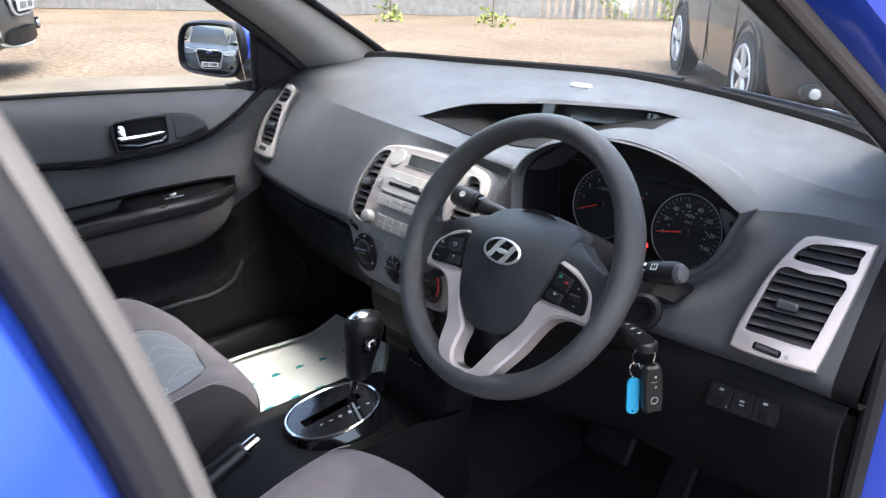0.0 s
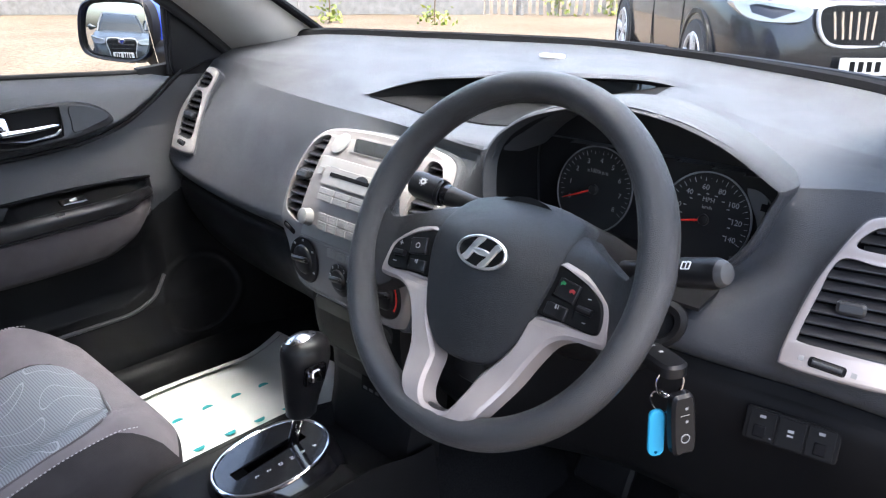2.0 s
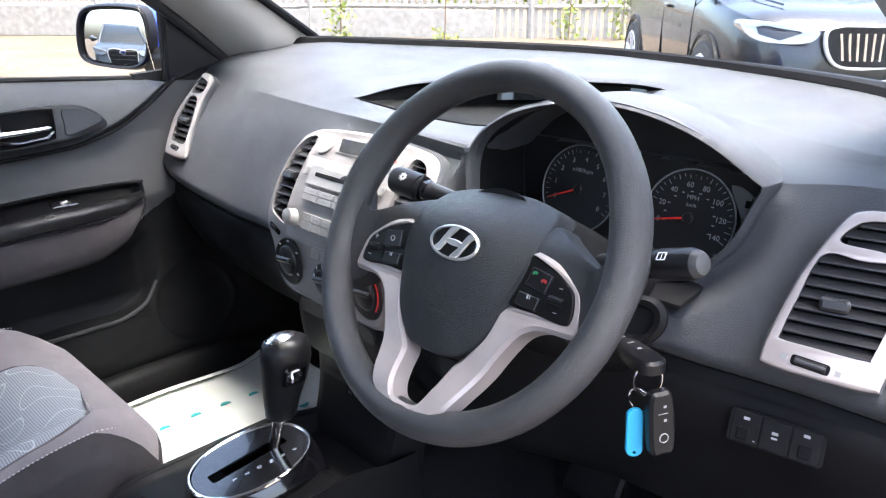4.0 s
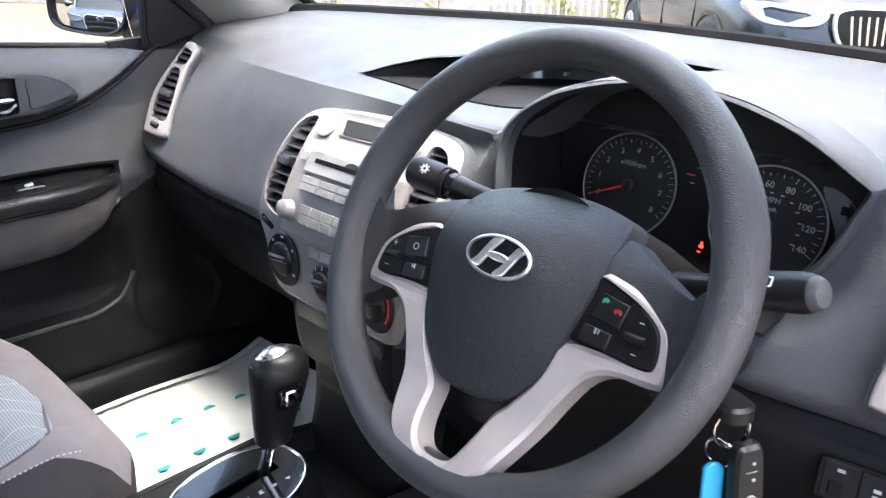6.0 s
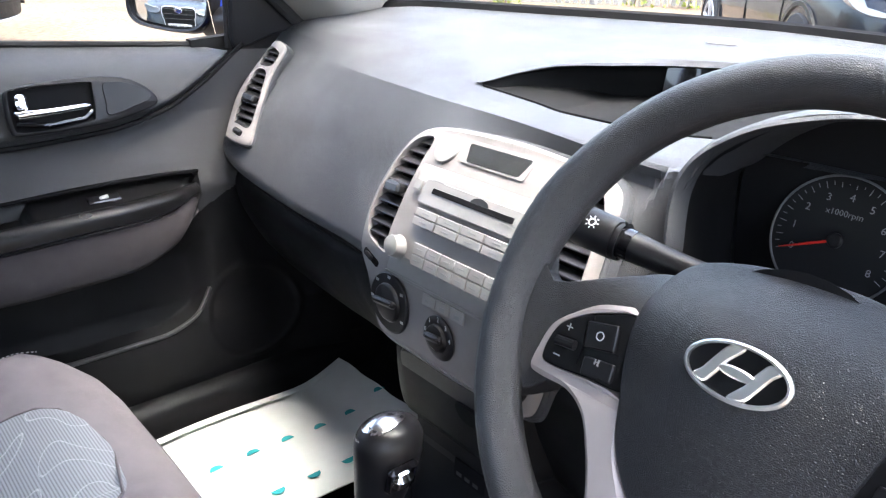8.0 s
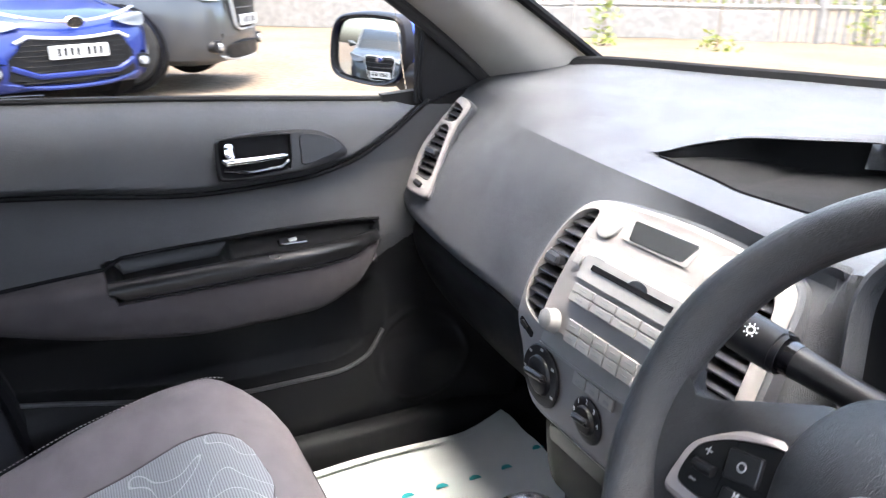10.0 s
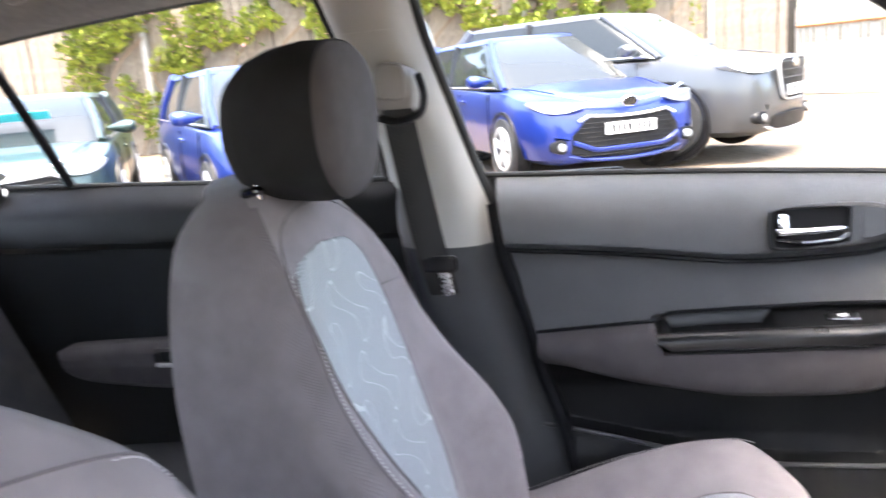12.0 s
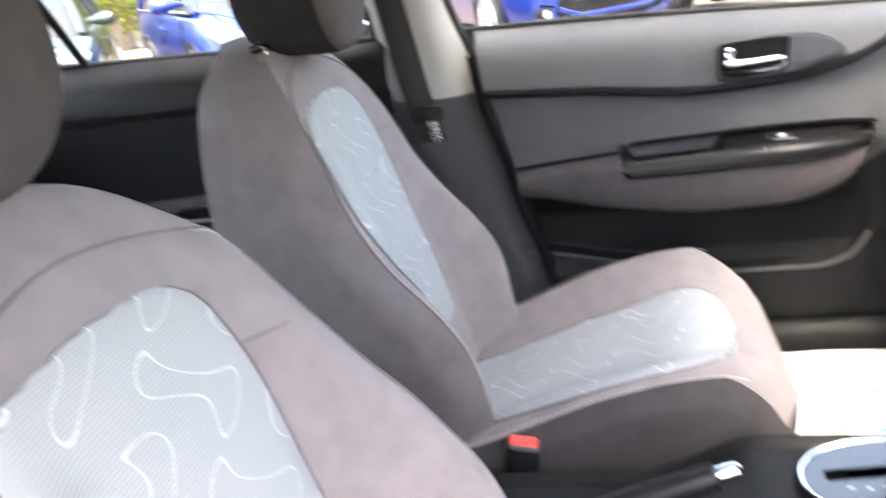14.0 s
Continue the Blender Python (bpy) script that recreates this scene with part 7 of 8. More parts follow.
def front_seat(name, x0, dy, dz, hr_dy, hr_dz, label, deep=1.0, fore=0.0, tall=1.0):
    bolster["more"] = 1.0 if x0 > 0 else 0.0
    back_w = driver_w if x0 > 0 else passenger_w
    s = thing(name, label, "car seat", (x0, -0.4 + dy, 0.30), "front seats")
    zs = list(np.linspace(0.40, 0.98, 36)) + list(np.linspace(0.99, 1.078, 16))
    shell = loft([back_loop(z, dy, x0, dz) for z in zs])

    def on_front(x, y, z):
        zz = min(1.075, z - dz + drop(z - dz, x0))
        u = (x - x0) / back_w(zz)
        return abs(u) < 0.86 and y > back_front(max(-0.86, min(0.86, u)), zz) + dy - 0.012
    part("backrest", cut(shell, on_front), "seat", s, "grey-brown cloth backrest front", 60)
    # Sides are the same cloth, their shade put in by the darker copy.
    part("backrest_side", cut(shell, lambda x, y, z: not on_front(x, y, z)), "seat_shade_seam", s, "cloth sides of the backrest, darkened as if in shade", 60)
    pillow = loft([cush_loop(u, x0, dy, dz) for u in (-1.0, -0.985, -0.95, -0.9, -0.85, -0.8, -0.75, -0.7, -0.65, -0.6, -0.5, -0.4, -0.25, -0.1, 0.1, 0.25, 0.4, 0.5, 0.6, 0.65, 0.7, 0.75, 0.8, 0.85, 0.9, 0.95, 0.985, 1.0)])

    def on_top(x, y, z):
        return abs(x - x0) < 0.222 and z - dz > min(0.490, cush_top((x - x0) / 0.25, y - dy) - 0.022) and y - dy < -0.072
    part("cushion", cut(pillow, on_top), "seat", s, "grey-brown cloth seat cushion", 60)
    # Cushion sides darkened by material in place of the shade on them.
    part("cushion_side", cut(pillow, lambda x, y, z: not on_top(x, y, z)), "seat_base", s, "cloth sides of the cushion, darkened as if in shade", 60)
    # patterned inserts
    ix = 0.032 if x0 > 0 else 0.038
    iw = ease([0.56, 0.64, 0.75, 0.86, 0.93, 0.962, 0.978, 0.985], [0.090, 0.114, 0.132, 0.140, 0.131, 0.110, 0.075, 0.010])
    nu, nv = 20, 44
    vs, uv, fs = [], [], []
    for j in range(nv):
        z = 0.56 + 0.425 * (j / (nv - 1)) ** 0.9
        for i in range(nu):
            x = iw(z) * (-1 + 2 * i / (nu - 1))
            rimd = min(abs(abs(x) - iw(z)) / 0.010, 1)
            vs.append((x0 + ix + x, back_front((x + ix) / back_w(z), z) + dy + 0.0015 + 0.004 * math.sqrt(rimd), z + dz - drop(z, x0) + 0.001))
            uv.append((x + x0, z * 1.06))
    fs = [(j * nu + i, j * nu + i + 1, (j + 1) * nu + i + 1, (j + 1) * nu + i) for j in range(nv - 1) for i in range(nu - 1)]
    fs = [f[::-1] for f in fs]
    part("back_insert", (vs, fs), "insert", s, "pale grey insert with looping lines", 60, uv)
    cxo = 0.052
    cw = ease([-0.60, -0.50, -0.36, -0.24, -0.19, -0.165, -0.15, -0.143], [0.122, 0.140, 0.156, 0.156, 0.143, 0.115, 0.073, 0.01])
    vs, uv = [], []
    for j in range(nv):
        y = -0.60 + 0.457 * (j / (nv - 1)) ** 0.8
        for i in range(nu):
            x = cw(y) * (-1 + 2 * i / (nu - 1))
            rimd = min(abs(abs(x) - cw(y)) / 0.010, 1)
            vs.append((x0 + x + cxo, y + dy, cush_top((x + cxo) / 0.25, y) + dz + 0.0015 + 0.004 * math.sqrt(rimd)))
            uv.append((x + x0, y))
    part("seat_insert", (vs, [f[::-1] for f in fs]), "insert", s, "pale grey insert with looping lines", 60, uv)
    # dark seam round the inserts
    for nm, path in (("back_seam", [(x0 + ix + k * iw(z), back_front((ix + k * iw(z)) / back_w(z), z) + dy + 0.002, z + dz - drop(z, x0)) for k, z in [(-1, q) for q in np.linspace(0.57, 0.984, 24)] + [(1, q) for q in np.linspace(0.984, 0.57, 24)]]),
                     ("cushion_seam", [(x0 + cxo + k * cw(y), y + dy, cush_top((cxo + k * cw(y)) / 0.25, y) + dz + 0.002) for k, y in [(-1, q) for q in np.linspace(-0.59, -0.144, 20)] + [(1, q) for q in np.linspace(-0.144, -0.59, 20)]])):
        part(nm, tube(path, 0.0018, 6), "seat_shade_seam", s)
    # stitched seams on the bolsters
    for k in (-1, 1):
        stitches([(x0 + k * 0.225, y + dy - 0.012, cush_top(0.9, y) + dz + 0.001) for y in np.linspace(-0.55, -0.14, 16)], "stitch", s)
        part("bolster_seam", tube([(x0 + k * t, back_front(t / back_w(0.885), 0.885) + dy + 0.001, 0.885 + dz - 0.10 * (t - 0.11)) for t in np.linspace(0.11, 0.185, 8)], 0.0014, 6), "seat_shade_seam", s)
    arc = [(-0.84, q) for q in np.linspace(0.55, 0.96, 18)] + [(-0.80, 0.99), (-0.68, 1.014), (-0.45, 1.028), (-0.2, 1.033), (0.0, 1.034), (0.2, 1.033), (0.45, 1.028), (0.68, 1.014), (0.80, 0.99)] + [(0.84, q) for q in np.linspace(0.96, 0.55, 18)]
    if x0 > 0:
        arc = [(-0.97, 0.93), (-0.95, 0.955), (-0.87, 0.985), (-0.70, 1.006), (-0.45, 1.022), (-0.2, 1.030), (0.0, 1.032), (0.2, 1.030), (0.45, 1.022), (0.70, 1.006), (0.87, 0.985), (0.95, 0.955), (0.97, 0.93)]
    part("back_edge_seam", tube(spline([(x0 + u * back_w(z), back_front(u, z) + dy + 0.0005, z + dz - drop(z, x0)) for u, z in arc], 150), 0.0015, 6), "seat_shade_seam", s)
    stitches([(x0 + u * 0.975 * back_w(z), back_front(u * 0.975, z) + dy + 0.0008, z + dz - drop(z, x0) - (0.006 if z > 0.985 else 0.0)) for u, z in arc], "stitch", s)
    # plinth and rails
    part("seat_base", moved(block(0.42, 0.50, 0.07, 0.02), pose(x0, -0.36 + dy, 0.365 + dz)), "lower", s, "black seat base")
    for k in (-1, 1):
        part("rail", moved(block(0.035, 0.56, 0.05, 0.008), pose(x0 + k * 0.17, -0.34 + dy, 0.305)), "satin", s)
    # head restraint
    hrz, hry = 1.152 + dz + hr_dz, -0.785 + dy + hr_dy

    def hr_loop(y, w, h, zc):
        y = hry + (y - hry) * deep + fore
        h, zc = h * tall, zc - 0.096 * (tall - 1)
        return [(x0 + w * (1 - 0.20 * max(0, -math.sin(a)) ** 1.4) * math.copysign(abs(math.cos(a)) ** 0.74, math.cos(a)), y, zc + h * math.copysign(abs(math.sin(a)) ** 0.80, math.sin(a))) for a in np.linspace(0, 2 * math.pi, 48, endpoint=False)]
    # Shell takes the blackened cloth; its shade is in the colour.
    hr = part("headrest", loft([hr_loop(hry - 0.068, 0.045, 0.030, hrz - 0.012), hr_loop(hry - 0.064, 0.072, 0.052, hrz - 0.010), hr_loop(hry - 0.054, 0.094, 0.070, hrz - 0.007), hr_loop(hry - 0.036, 0.109, 0.084, hrz - 0.004), hr_loop(hry - 0.010, 0.117, 0.092, hrz - 0.001), hr_loop(hry + 0.022, 0.120, 0.096, hrz), hr_loop(hry + 0.054, 0.118, 0.095, hrz)]), "headrest_shade", s, "cloth headrest shell, blackened as if in shade", 60)
    # Front face uses the cloth with shade mixed into its tone.
    part("headrest_front", loft([hr_loop(hry + 0.050, 0.1175, 0.0945, hrz), hr_loop(hry + 0.058, 0.115, 0.092, hrz - 0.001), hr_loop(hry + 0.065, 0.106, 0.084, hrz - 0.002), hr_loop(hry + 0.070, 0.085, 0.066, hrz - 0.003), hr_loop(hry + 0.073, 0.04, 0.03, hrz - 0.004)]), "headrest_front_shade", hr, "grey-brown cloth headrest front, darkened as if in shade", 60)
    for k in (-1, 1):
        part("headrest_post", tube([(x0 + k * 0.075, hry - 0.020, 1.02 + dz), (x0 + k * 0.075, hry - 0.018, 1.10 + dz)], 0.006, 12), "chrome", s, "chrome post")
        part("post_guide", moved(block(0.044, 0.026, 0.012, 0.004), pose(x0 + k * 0.075, hry - 0.022, 1.066 + dz, 12, 0, 0)), "gloss", s)
    return s



front_seat("passenger_seat", -0.362, 0.0, 0.0, 0.0, 0.0, "grey-brown cloth front passenger seat with a patterned grey insert", 1.22, 0.018, 1.09)
front_seat("driver_seat", 0.368, 0.065, -0.013, -0.074, 0.003, "grey-brown cloth driver seat with a patterned grey insert")

buckle = thing("belt_buckle", "black seat belt buckle with a red button", "belt buckle", (-0.105, -0.47, 0.40))
part("buckle_body", moved(block(0.030, 0.050, 0.11, 0.006), pose(-0.108, -0.470, 0.435, -8, 0, 0)), "satin", buckle)
part("buckle_button", moved(block(0.022, 0.042, 0.008, 0.003), pose(-0.108, -0.464, 0.490, -8, 0, 0)), "red", buckle, "red release button")
part("buckle_rim", moved(block(0.027, 0.048, 0.008, 0.003), pose(-0.108, -0.4645, 0.487, -8, 0, 0)), "grey_tip", buckle)

bench = thing("rear_seat", "dark grey cloth rear bench seat", "rear seat", (0, -1.4, 0.35))
part("bench_cushion", loft([[(x, -1.52, 0.36), (x, -1.02, 0.37), (x, -0.98, 0.42), (x, -0.99, 0.49), (x, -1.03, 0.525), (x, -1.25, 0.51), (x, -1.52, 0.49)] for x in (-0.66, -0.645, -0.3, 0.0, 0.3, 0.645, 0.66)]), "seat_dark", bench, "", 60)
part("bench_back", loft([[(x, -1.45 - 0.22 * t, 0.48 + 0.5 * t) for t in (0, 0.3, 0.7, 0.95)] + [(x, -1.70, 0.98), (x, -1.78, 0.96), (x, -1.62, 0.48)] for x in (-0.66, -0.645, -0.3, 0.0, 0.3, 0.645, 0.66)]), "seat_dark", bench, "", 60)

# ================= outside =================
M["gravel"] = material("earth_gravel", (0.35, 0.26, 0.18), 0.95)
gm = M["gravel"]
gc = coords(gm)
n1 = nd(gm, "ShaderNodeTexNoise", Scale=0.55, Detail=6.0)
n2 = nd(gm, "ShaderNodeTexNoise", Scale=14.0, Detail=10.0)
v1 = nd(gm, "ShaderNodeTexVoronoi", Scale=28.0)
for n in (n1, n2, v1):
    ln(gm, gc, n.inputs["Vector"])
r1 = nd(gm, "ShaderNodeValToRGB")
r1.color_ramp.elements[0].position, r1.color_ramp.elements[1].position = 0.35, 0.65
r1.color_ramp.elements[0].color, r1.color_ramp.elements[1].color = (0.165, 0.117, 0.074, 1), (0.235, 0.178, 0.122, 1)
ln(gm, n1.outputs["Fac"], r1.inputs["Fac"])
r2 = nd(gm, "ShaderNodeValToRGB")
r2.color_ramp.elements[0].position, r2.color_ramp.elements[1].position = 0.3, 0.75
r2.color_ramp.elements[0].color, r2.color_ramp.elements[1].color = (0.26, 0.24, 0.22, 1), (1.0, 1.0, 1.0, 1)
ln(gm, n2.outputs["Fac"], r2.inputs["Fac"])
mx = nd(gm, "ShaderNodeMix")
mx.data_type, mx.blend_type = "RGBA", "MULTIPLY"
mx.inputs["Factor"].default_value = 0.9
ln(gm, r1.outputs["Color"], mx.inputs["A"])
ln(gm, r2.outputs["Color"], mx.inputs["B"])
ln(gm, mx.outputs["Result"], bsdf(gm).inputs["Base Color"])
bump(gm, v1.outputs["Distance"], 0.6, 0.02)

M["concrete"] = material("pale_concrete", (0.5, 0.46, 0.40), 0.9)
mottle(M["concrete"], (0.082, 0.066, 0.047), (0.135, 0.112, 0.083), 1.6, 8)
nz = nd(M["concrete"], "ShaderNodeTexNoise", Scale=60.0, Detail=6.0)
ln(M["concrete"], coords(M["concrete"]), nz.inputs["Vector"])
bump(M["concrete"], nz.outputs["Fac"], 0.4, 0.01)


def ground_fn(u, v):
    a = 2 * math.pi * u
    r = 0.5 + 300 * v ** 3
    x, y = r * math.cos(a), r * math.sin(a)
    return (x, y, 0.015 * noise.noise(Vector((x * 0.4, y * 0.4, 0))) if 3 < r < 40 else 0.0)


lone("ground", sheet(ground_fn, 96, 80, closed_u=True), "gravel", "sandy brown gravel ground of a car yard", "ground", kind="structure", sharp=90)
lone("concrete_apron", plate([(-6.8, -14), (3.5, -14), (3.5, 4.6), (-3.4, 4.2), (-6.4, 3.6), (-7.6, 1.5), (-7.2, -3)], 0.03, pose(0, 0, -0.005), 0.01), "concrete", "pale concrete apron under the parked cars", "apron", kind="structure")

M["tyre"] = grained("tyre_rubber", (0.018, 0.018, 0.018), (0.03, 0.03, 0.03), 0.75, 200, 0.3)
M["alloy"] = material("alloy_rim", (0.50, 0.51, 0.52), 0.35, 0.35)
rough_mottle(M["alloy"], 0.25, 0.4, 40)
M["car_glass"] = material("tinted_car_glass", (0.02, 0.024, 0.026), 0.03, spec=0.3)
M["lamp_glass"] = material("headlamp_glass", (0.32, 0.34, 0.36), 0.10, 0.3, coat=1.0)
M["plate_white"] = material("plate_white", (0.50, 0.50, 0.49), 0.4)
M["silver_car"] = paint("grey_car_paint", (0.050, 0.052, 0.055), (0.064, 0.066, 0.070), 0.34, 0.4)
M["black_car"] = paint("black_car_paint", (0.008, 0.009, 0.013), (0.014, 0.015, 0.02), 0.2, 0.3)
M["green_car"] = paint("dark_green_paint", (0.024, 0.042, 0.036), (0.034, 0.056, 0.046), 0.3, 0.4)
M["blue_car"] = paint("bright_blue_paint", (0.006, 0.020, 0.145), (0.009, 0.026, 0.18), 0.28, 0.3)
M["mid_grey_car"] = paint("mid_grey_paint", (0.045, 0.048, 0.050), (0.060, 0.063, 0.066), 0.3, 0.4)


def front_face(outline, y0, drop_back):
    """A curved panel within an outline on the nose of a car."""
    lo, hi = min(p[1] for p in outline), max(p[1] for p in outline)

    def across(z):
        xs = [p[0] + (q[0] - p[0]) * (z - p[1]) / (q[1] - p[1]) for p, q in zip(outline, outline[1:] + outline[:1]) if (p[1] - z) * (q[1] - z) < 0]
        return min(xs), max(xs)

    def point(u, v):
        z = lo + (hi - lo) * (0.004 + 0.992 * v)
        a, b = across(z)
        x = a + (b - a) * u
        return (x, y0 + drop_back(x), z)
    return sheet(point, 25, 16, 0.010)


def parked_car(label, colour, spec, at, heading, group="parked cars"):
    """A parked car. spec: length, width, height, bonnet height, belt height, bonnet length, grille kind, tyre radius."""
    L, W, H, hb_, hbelt, nose, grille, tr = spec
    c = thing("parked_car", label, "car", (0, 0, 0), group)
    hw = W / 2
    # front of the bumper at y = 0, the car reaches back to -L
    st = [(-0.00, 0.62, 0.30, 0.56), (-0.05, 0.78, 0.22, hb_ - 0.16), (-0.14, 0.88, 0.19, hb_ - 0.09), (-0.32, 0.955, 0.18, hb_ - 0.035), (-0.6, 0.985, 0.18, hb_), (-nose * 0.75, 1.0, 0.18, hb_ + 0.05), (-nose, 1.0, 0.18, hbelt - 0.01), (-nose - 0.5, 1.0, 0.18, hbelt), (-L * 0.62, 1.0, 0.18, hbelt + 0.03), (-L + 0.6, 0.99, 0.20, hbelt + 0.05), (-L + 0.15, 0.95, 0.24, hbelt + 0.02), (-L + 0.02, 0.86, 0.32, hbelt - 0.12)]
    loops = []
    for y, k, zb, zt in st:
        w = hw * k
        half_ = [(0.0, zb), (w * 0.80, zb), (w * 0.94, zb + 0.06), (w * 0.99, zb + 0.20), (w, (zb + zt) / 2), (w * 0.985, zt - 0.13), (w * 0.94, zt - 0.045), (w * 0.80, zt - 0.008), (w * 0.4, zt + 0.012), (0.0, zt + 0.016)]
        loop = half_ + [(-x, z) for x, z in half_[-2:0:-1]]
        loops.append([(x, y + 0.06 * (1 - (x / w) ** 2) * (1 if y > -0.2 else 0), z) for x, z in loop])
    part("body", loft(loops), colour, c, "", 40)
    # greenhouse: glass, roof, pillars
    y0, y1 = -nose + 0.10, -L + 0.25
    def gl(z, f, r, w, n=10):
        pts = []
        for sx, sy, a0 in ((1, 1, 0), (-1, 1, 90), (-1, -1, 180), (1, -1, 270)):
            for i in range(n + 1):
                a = radians(a0 + 90 * i / n)
                rx, ry = 0.16, 0.22
                cx, cy = sx * (w - rx), (f - ry) if sy > 0 else (r + ry)
                pts.append((cx + rx * math.cos(a), cy + ry * math.sin(a), z))
        return pts
    zr = H - 0.05
    rake, tail = (zr - hbelt) * 1.55, (zr - hbelt) * 0.75
    ring_a, ring_b, ring_c = gl(hbelt - 0.02, y0, y1, hw * 0.90), gl(hbelt + 0.42 * (zr - hbelt), y0 - rake * 0.42, y1 + tail * 0.35, hw * 0.845), gl(zr, y0 - rake, y1 + tail, hw * 0.72)
    part("glasshouse", loft([ring_a, ring_b, ring_c]), "car_glass", c, "tinted windows", 50)
    part("roof", loft([gl(zr - 0.02, y0 - rake + 0.03, y1 + tail - 0.03, hw * 0.735), gl(zr + 0.02, y0 - rake - 0.03, y1 + tail + 0.02, hw * 0.71), gl(H - 0.006, y0 - rake - 0.16, y1 + tail + 0.14, hw * 0.60), gl(H, y0 - rake - 0.4, y1 + tail + 0.4, hw * 0.40)]), colour, c, "", 50)
    for corner in (5, 16, 27, 38):
        rear = corner > 20
        part("pillar", tube([ring_a[corner], ring_b[corner], ring_c[corner]], 0.085 if rear else 0.034, 8), colour, c)
    for s in (-1, 1):
        ym = (y0 - rake + y1) / 2 + 0.2
        part("pillar", tube([(s * hw * 0.905, ym, hbelt), (s * hw * 0.735, ym - 0.03, zr)], 0.04, 8), "satin", c)
        part("window_trim", tube([(s * hw * 0.93, y0 - 0.15, hbelt + 0.005), (s * hw * 0.945, -L * 0.5, hbelt + 0.015), (s * hw * 0.93, y1 + 0.2, hbelt + 0.03)], 0.012, 6), "steel", c)
        part("wing_mirror", loft([[(s * (hw + 0.02 + d), y0 - 0.30 + dy2 + r * math.cos(a), hbelt + 0.08 + 0.8 * r * math.sin(a)) for a in np.linspace(0, 2 * math.pi, 16, endpoint=False)] for d, dy2, r in ((-0.10, 0.0, 0.02), (0.0, 0.0, 0.06), (0.06, 0.0, 0.085), (0.13, -0.01, 0.08), (0.16, -0.02, 0.05))]), colour, c)
        # wheels
        for wy in (-0.90, -L + 0.85):
            cx = s * (hw - 0.13)
            mw = basis((cx, wy, tr), (0, s, 0), (0, 0, 1), (s, 0, 0))
            part("wheel_arch", lathe([(0.0, 0.0), (tr * 1.20, 0.0), (tr * 1.20, 0.136), (tr * 1.12, 0.139), (tr * 1.05, 0.10), (0, 0.10)], 36, mw), "satin", c)
            tyre = part("wheel", lathe([(tr * 0.62, -0.06), (tr * 0.96, -0.06), (tr, -0.03), (tr, 0.11), (tr * 0.95, 0.142), (tr * 0.72, 0.146), (tr * 0.68, 0.13)], 40, mw), "tyre", c, "tyre on an alloy rim")
            part("rim", lathe([(tr * 0.69, 0.10), (tr * 0.70, 0.143), (tr * 0.65, 0.143), (tr * 0.62, 0.08), (tr * 0.1, 0.07), (0, 0.07)], 36, mw), "grey_tip", tyre)
            sp = []
            for i in range(5):
                a = radians(72 * i + 18)
                for off in (-0.11, 0.11):
                    p0 = Vector((tr * 0.10 * math.cos(a), tr * 0.10 * math.sin(a), 0.125))
                    p1 = Vector((tr * 0.66 * math.cos(a + off), tr * 0.66 * math.sin(a + off), 0.140))
                    sp.append(tube([p0, p1], [0.028, 0.022], 6))
            ring = tube([(tr * 0.67 * math.cos(t), tr * 0.67 * math.sin(t), 0.14) for t in np.linspace(0, 2 * math.pi, 36, endpoint=False)], 0.014, 6, True)
            part("spokes", moved(join(*sp, ring, lathe([(0, 0.10), (tr * 0.18, 0.10), (tr * 0.15, 0.145), (0, 0.15)], 16)), mw), "alloy", tyre)
        # headlamps
        zl = hb_ - 0.13
        if grille == "low":
            lamp = [(s * hw * 0.46, zl + 0.005), (s * hw * 0.70, zl + 0.050), (s * hw * 0.915, zl + 0.060), (s * hw * 0.935, zl + 0.015), (s * hw * 0.84, zl - 0.045), (s * hw * 0.66, zl - 0.055)]
        elif grille == "kidney":
            zl -= 0.05
            lamp = [(s * hw * 0.50, zl + 0.030), (s * hw * 0.72, zl + 0.060), (s * hw * 0.925, zl + 0.075), (s * hw * 0.945, zl + 0.02), (s * hw * 0.84, zl - 0.060), (s * hw * 0.56, zl - 0.060)]
        else:
            lamp = [(s * hw * 0.52, zl + 0.035), (s * hw * 0.76, zl + 0.060), (s * hw * 0.955, zl + 0.085), (s * hw * 0.965, zl + 0.02), (s * hw * 0.82, zl - 0.055), (s * hw * 0.54, zl - 0.045)]
        lo = rounded(lamp, 32)
        def wrap(x, z):
            t = abs(x) / hw
            return (x, 0.045 - 0.11 * (t / 0.8) ** 3.2 - 0.55 * max(0, t - 0.80) * 1.2 - 0.25 * max(0, z - zl), z)
        part("headlamp", loft([[tuple(Vector(wrap(x, z)) + Vector((0, -0.12, 0))) for x, z in lo], [wrap(x, z) for x, z in lo], [tuple(Vector(wrap(x * 0.985 + s * hw * 0.011, zl + (z - zl) * 0.9)) + Vector((0, 0.012, 0))) for x, z in lo]]), "lamp_glass", c, "clear headlamp")
        part("fog_lamp", loft([[(s * hw * 0.74 + 0.085 * math.cos(a), -0.10, 0.37 + 0.065 * math.sin(a)) for a in np.linspace(0, 2 * math.pi, 20, endpoint=False)], [(s * hw * 0.73 + 0.085 * math.cos(a), 0.012 - 0.05 * abs(math.cos(a)), 0.37 + 0.065 * math.sin(a)) for a in np.linspace(0, 2 * math.pi, 20, endpoint=False)], [(s * hw * 0.73 + 0.05 * math.cos(a), 0.016 - 0.03 * abs(math.cos(a)), 0.37 + 0.045 * math.sin(a)) for a in np.linspace(0, 2 * math.pi, 20, endpoint=False)]]), "satin", c)
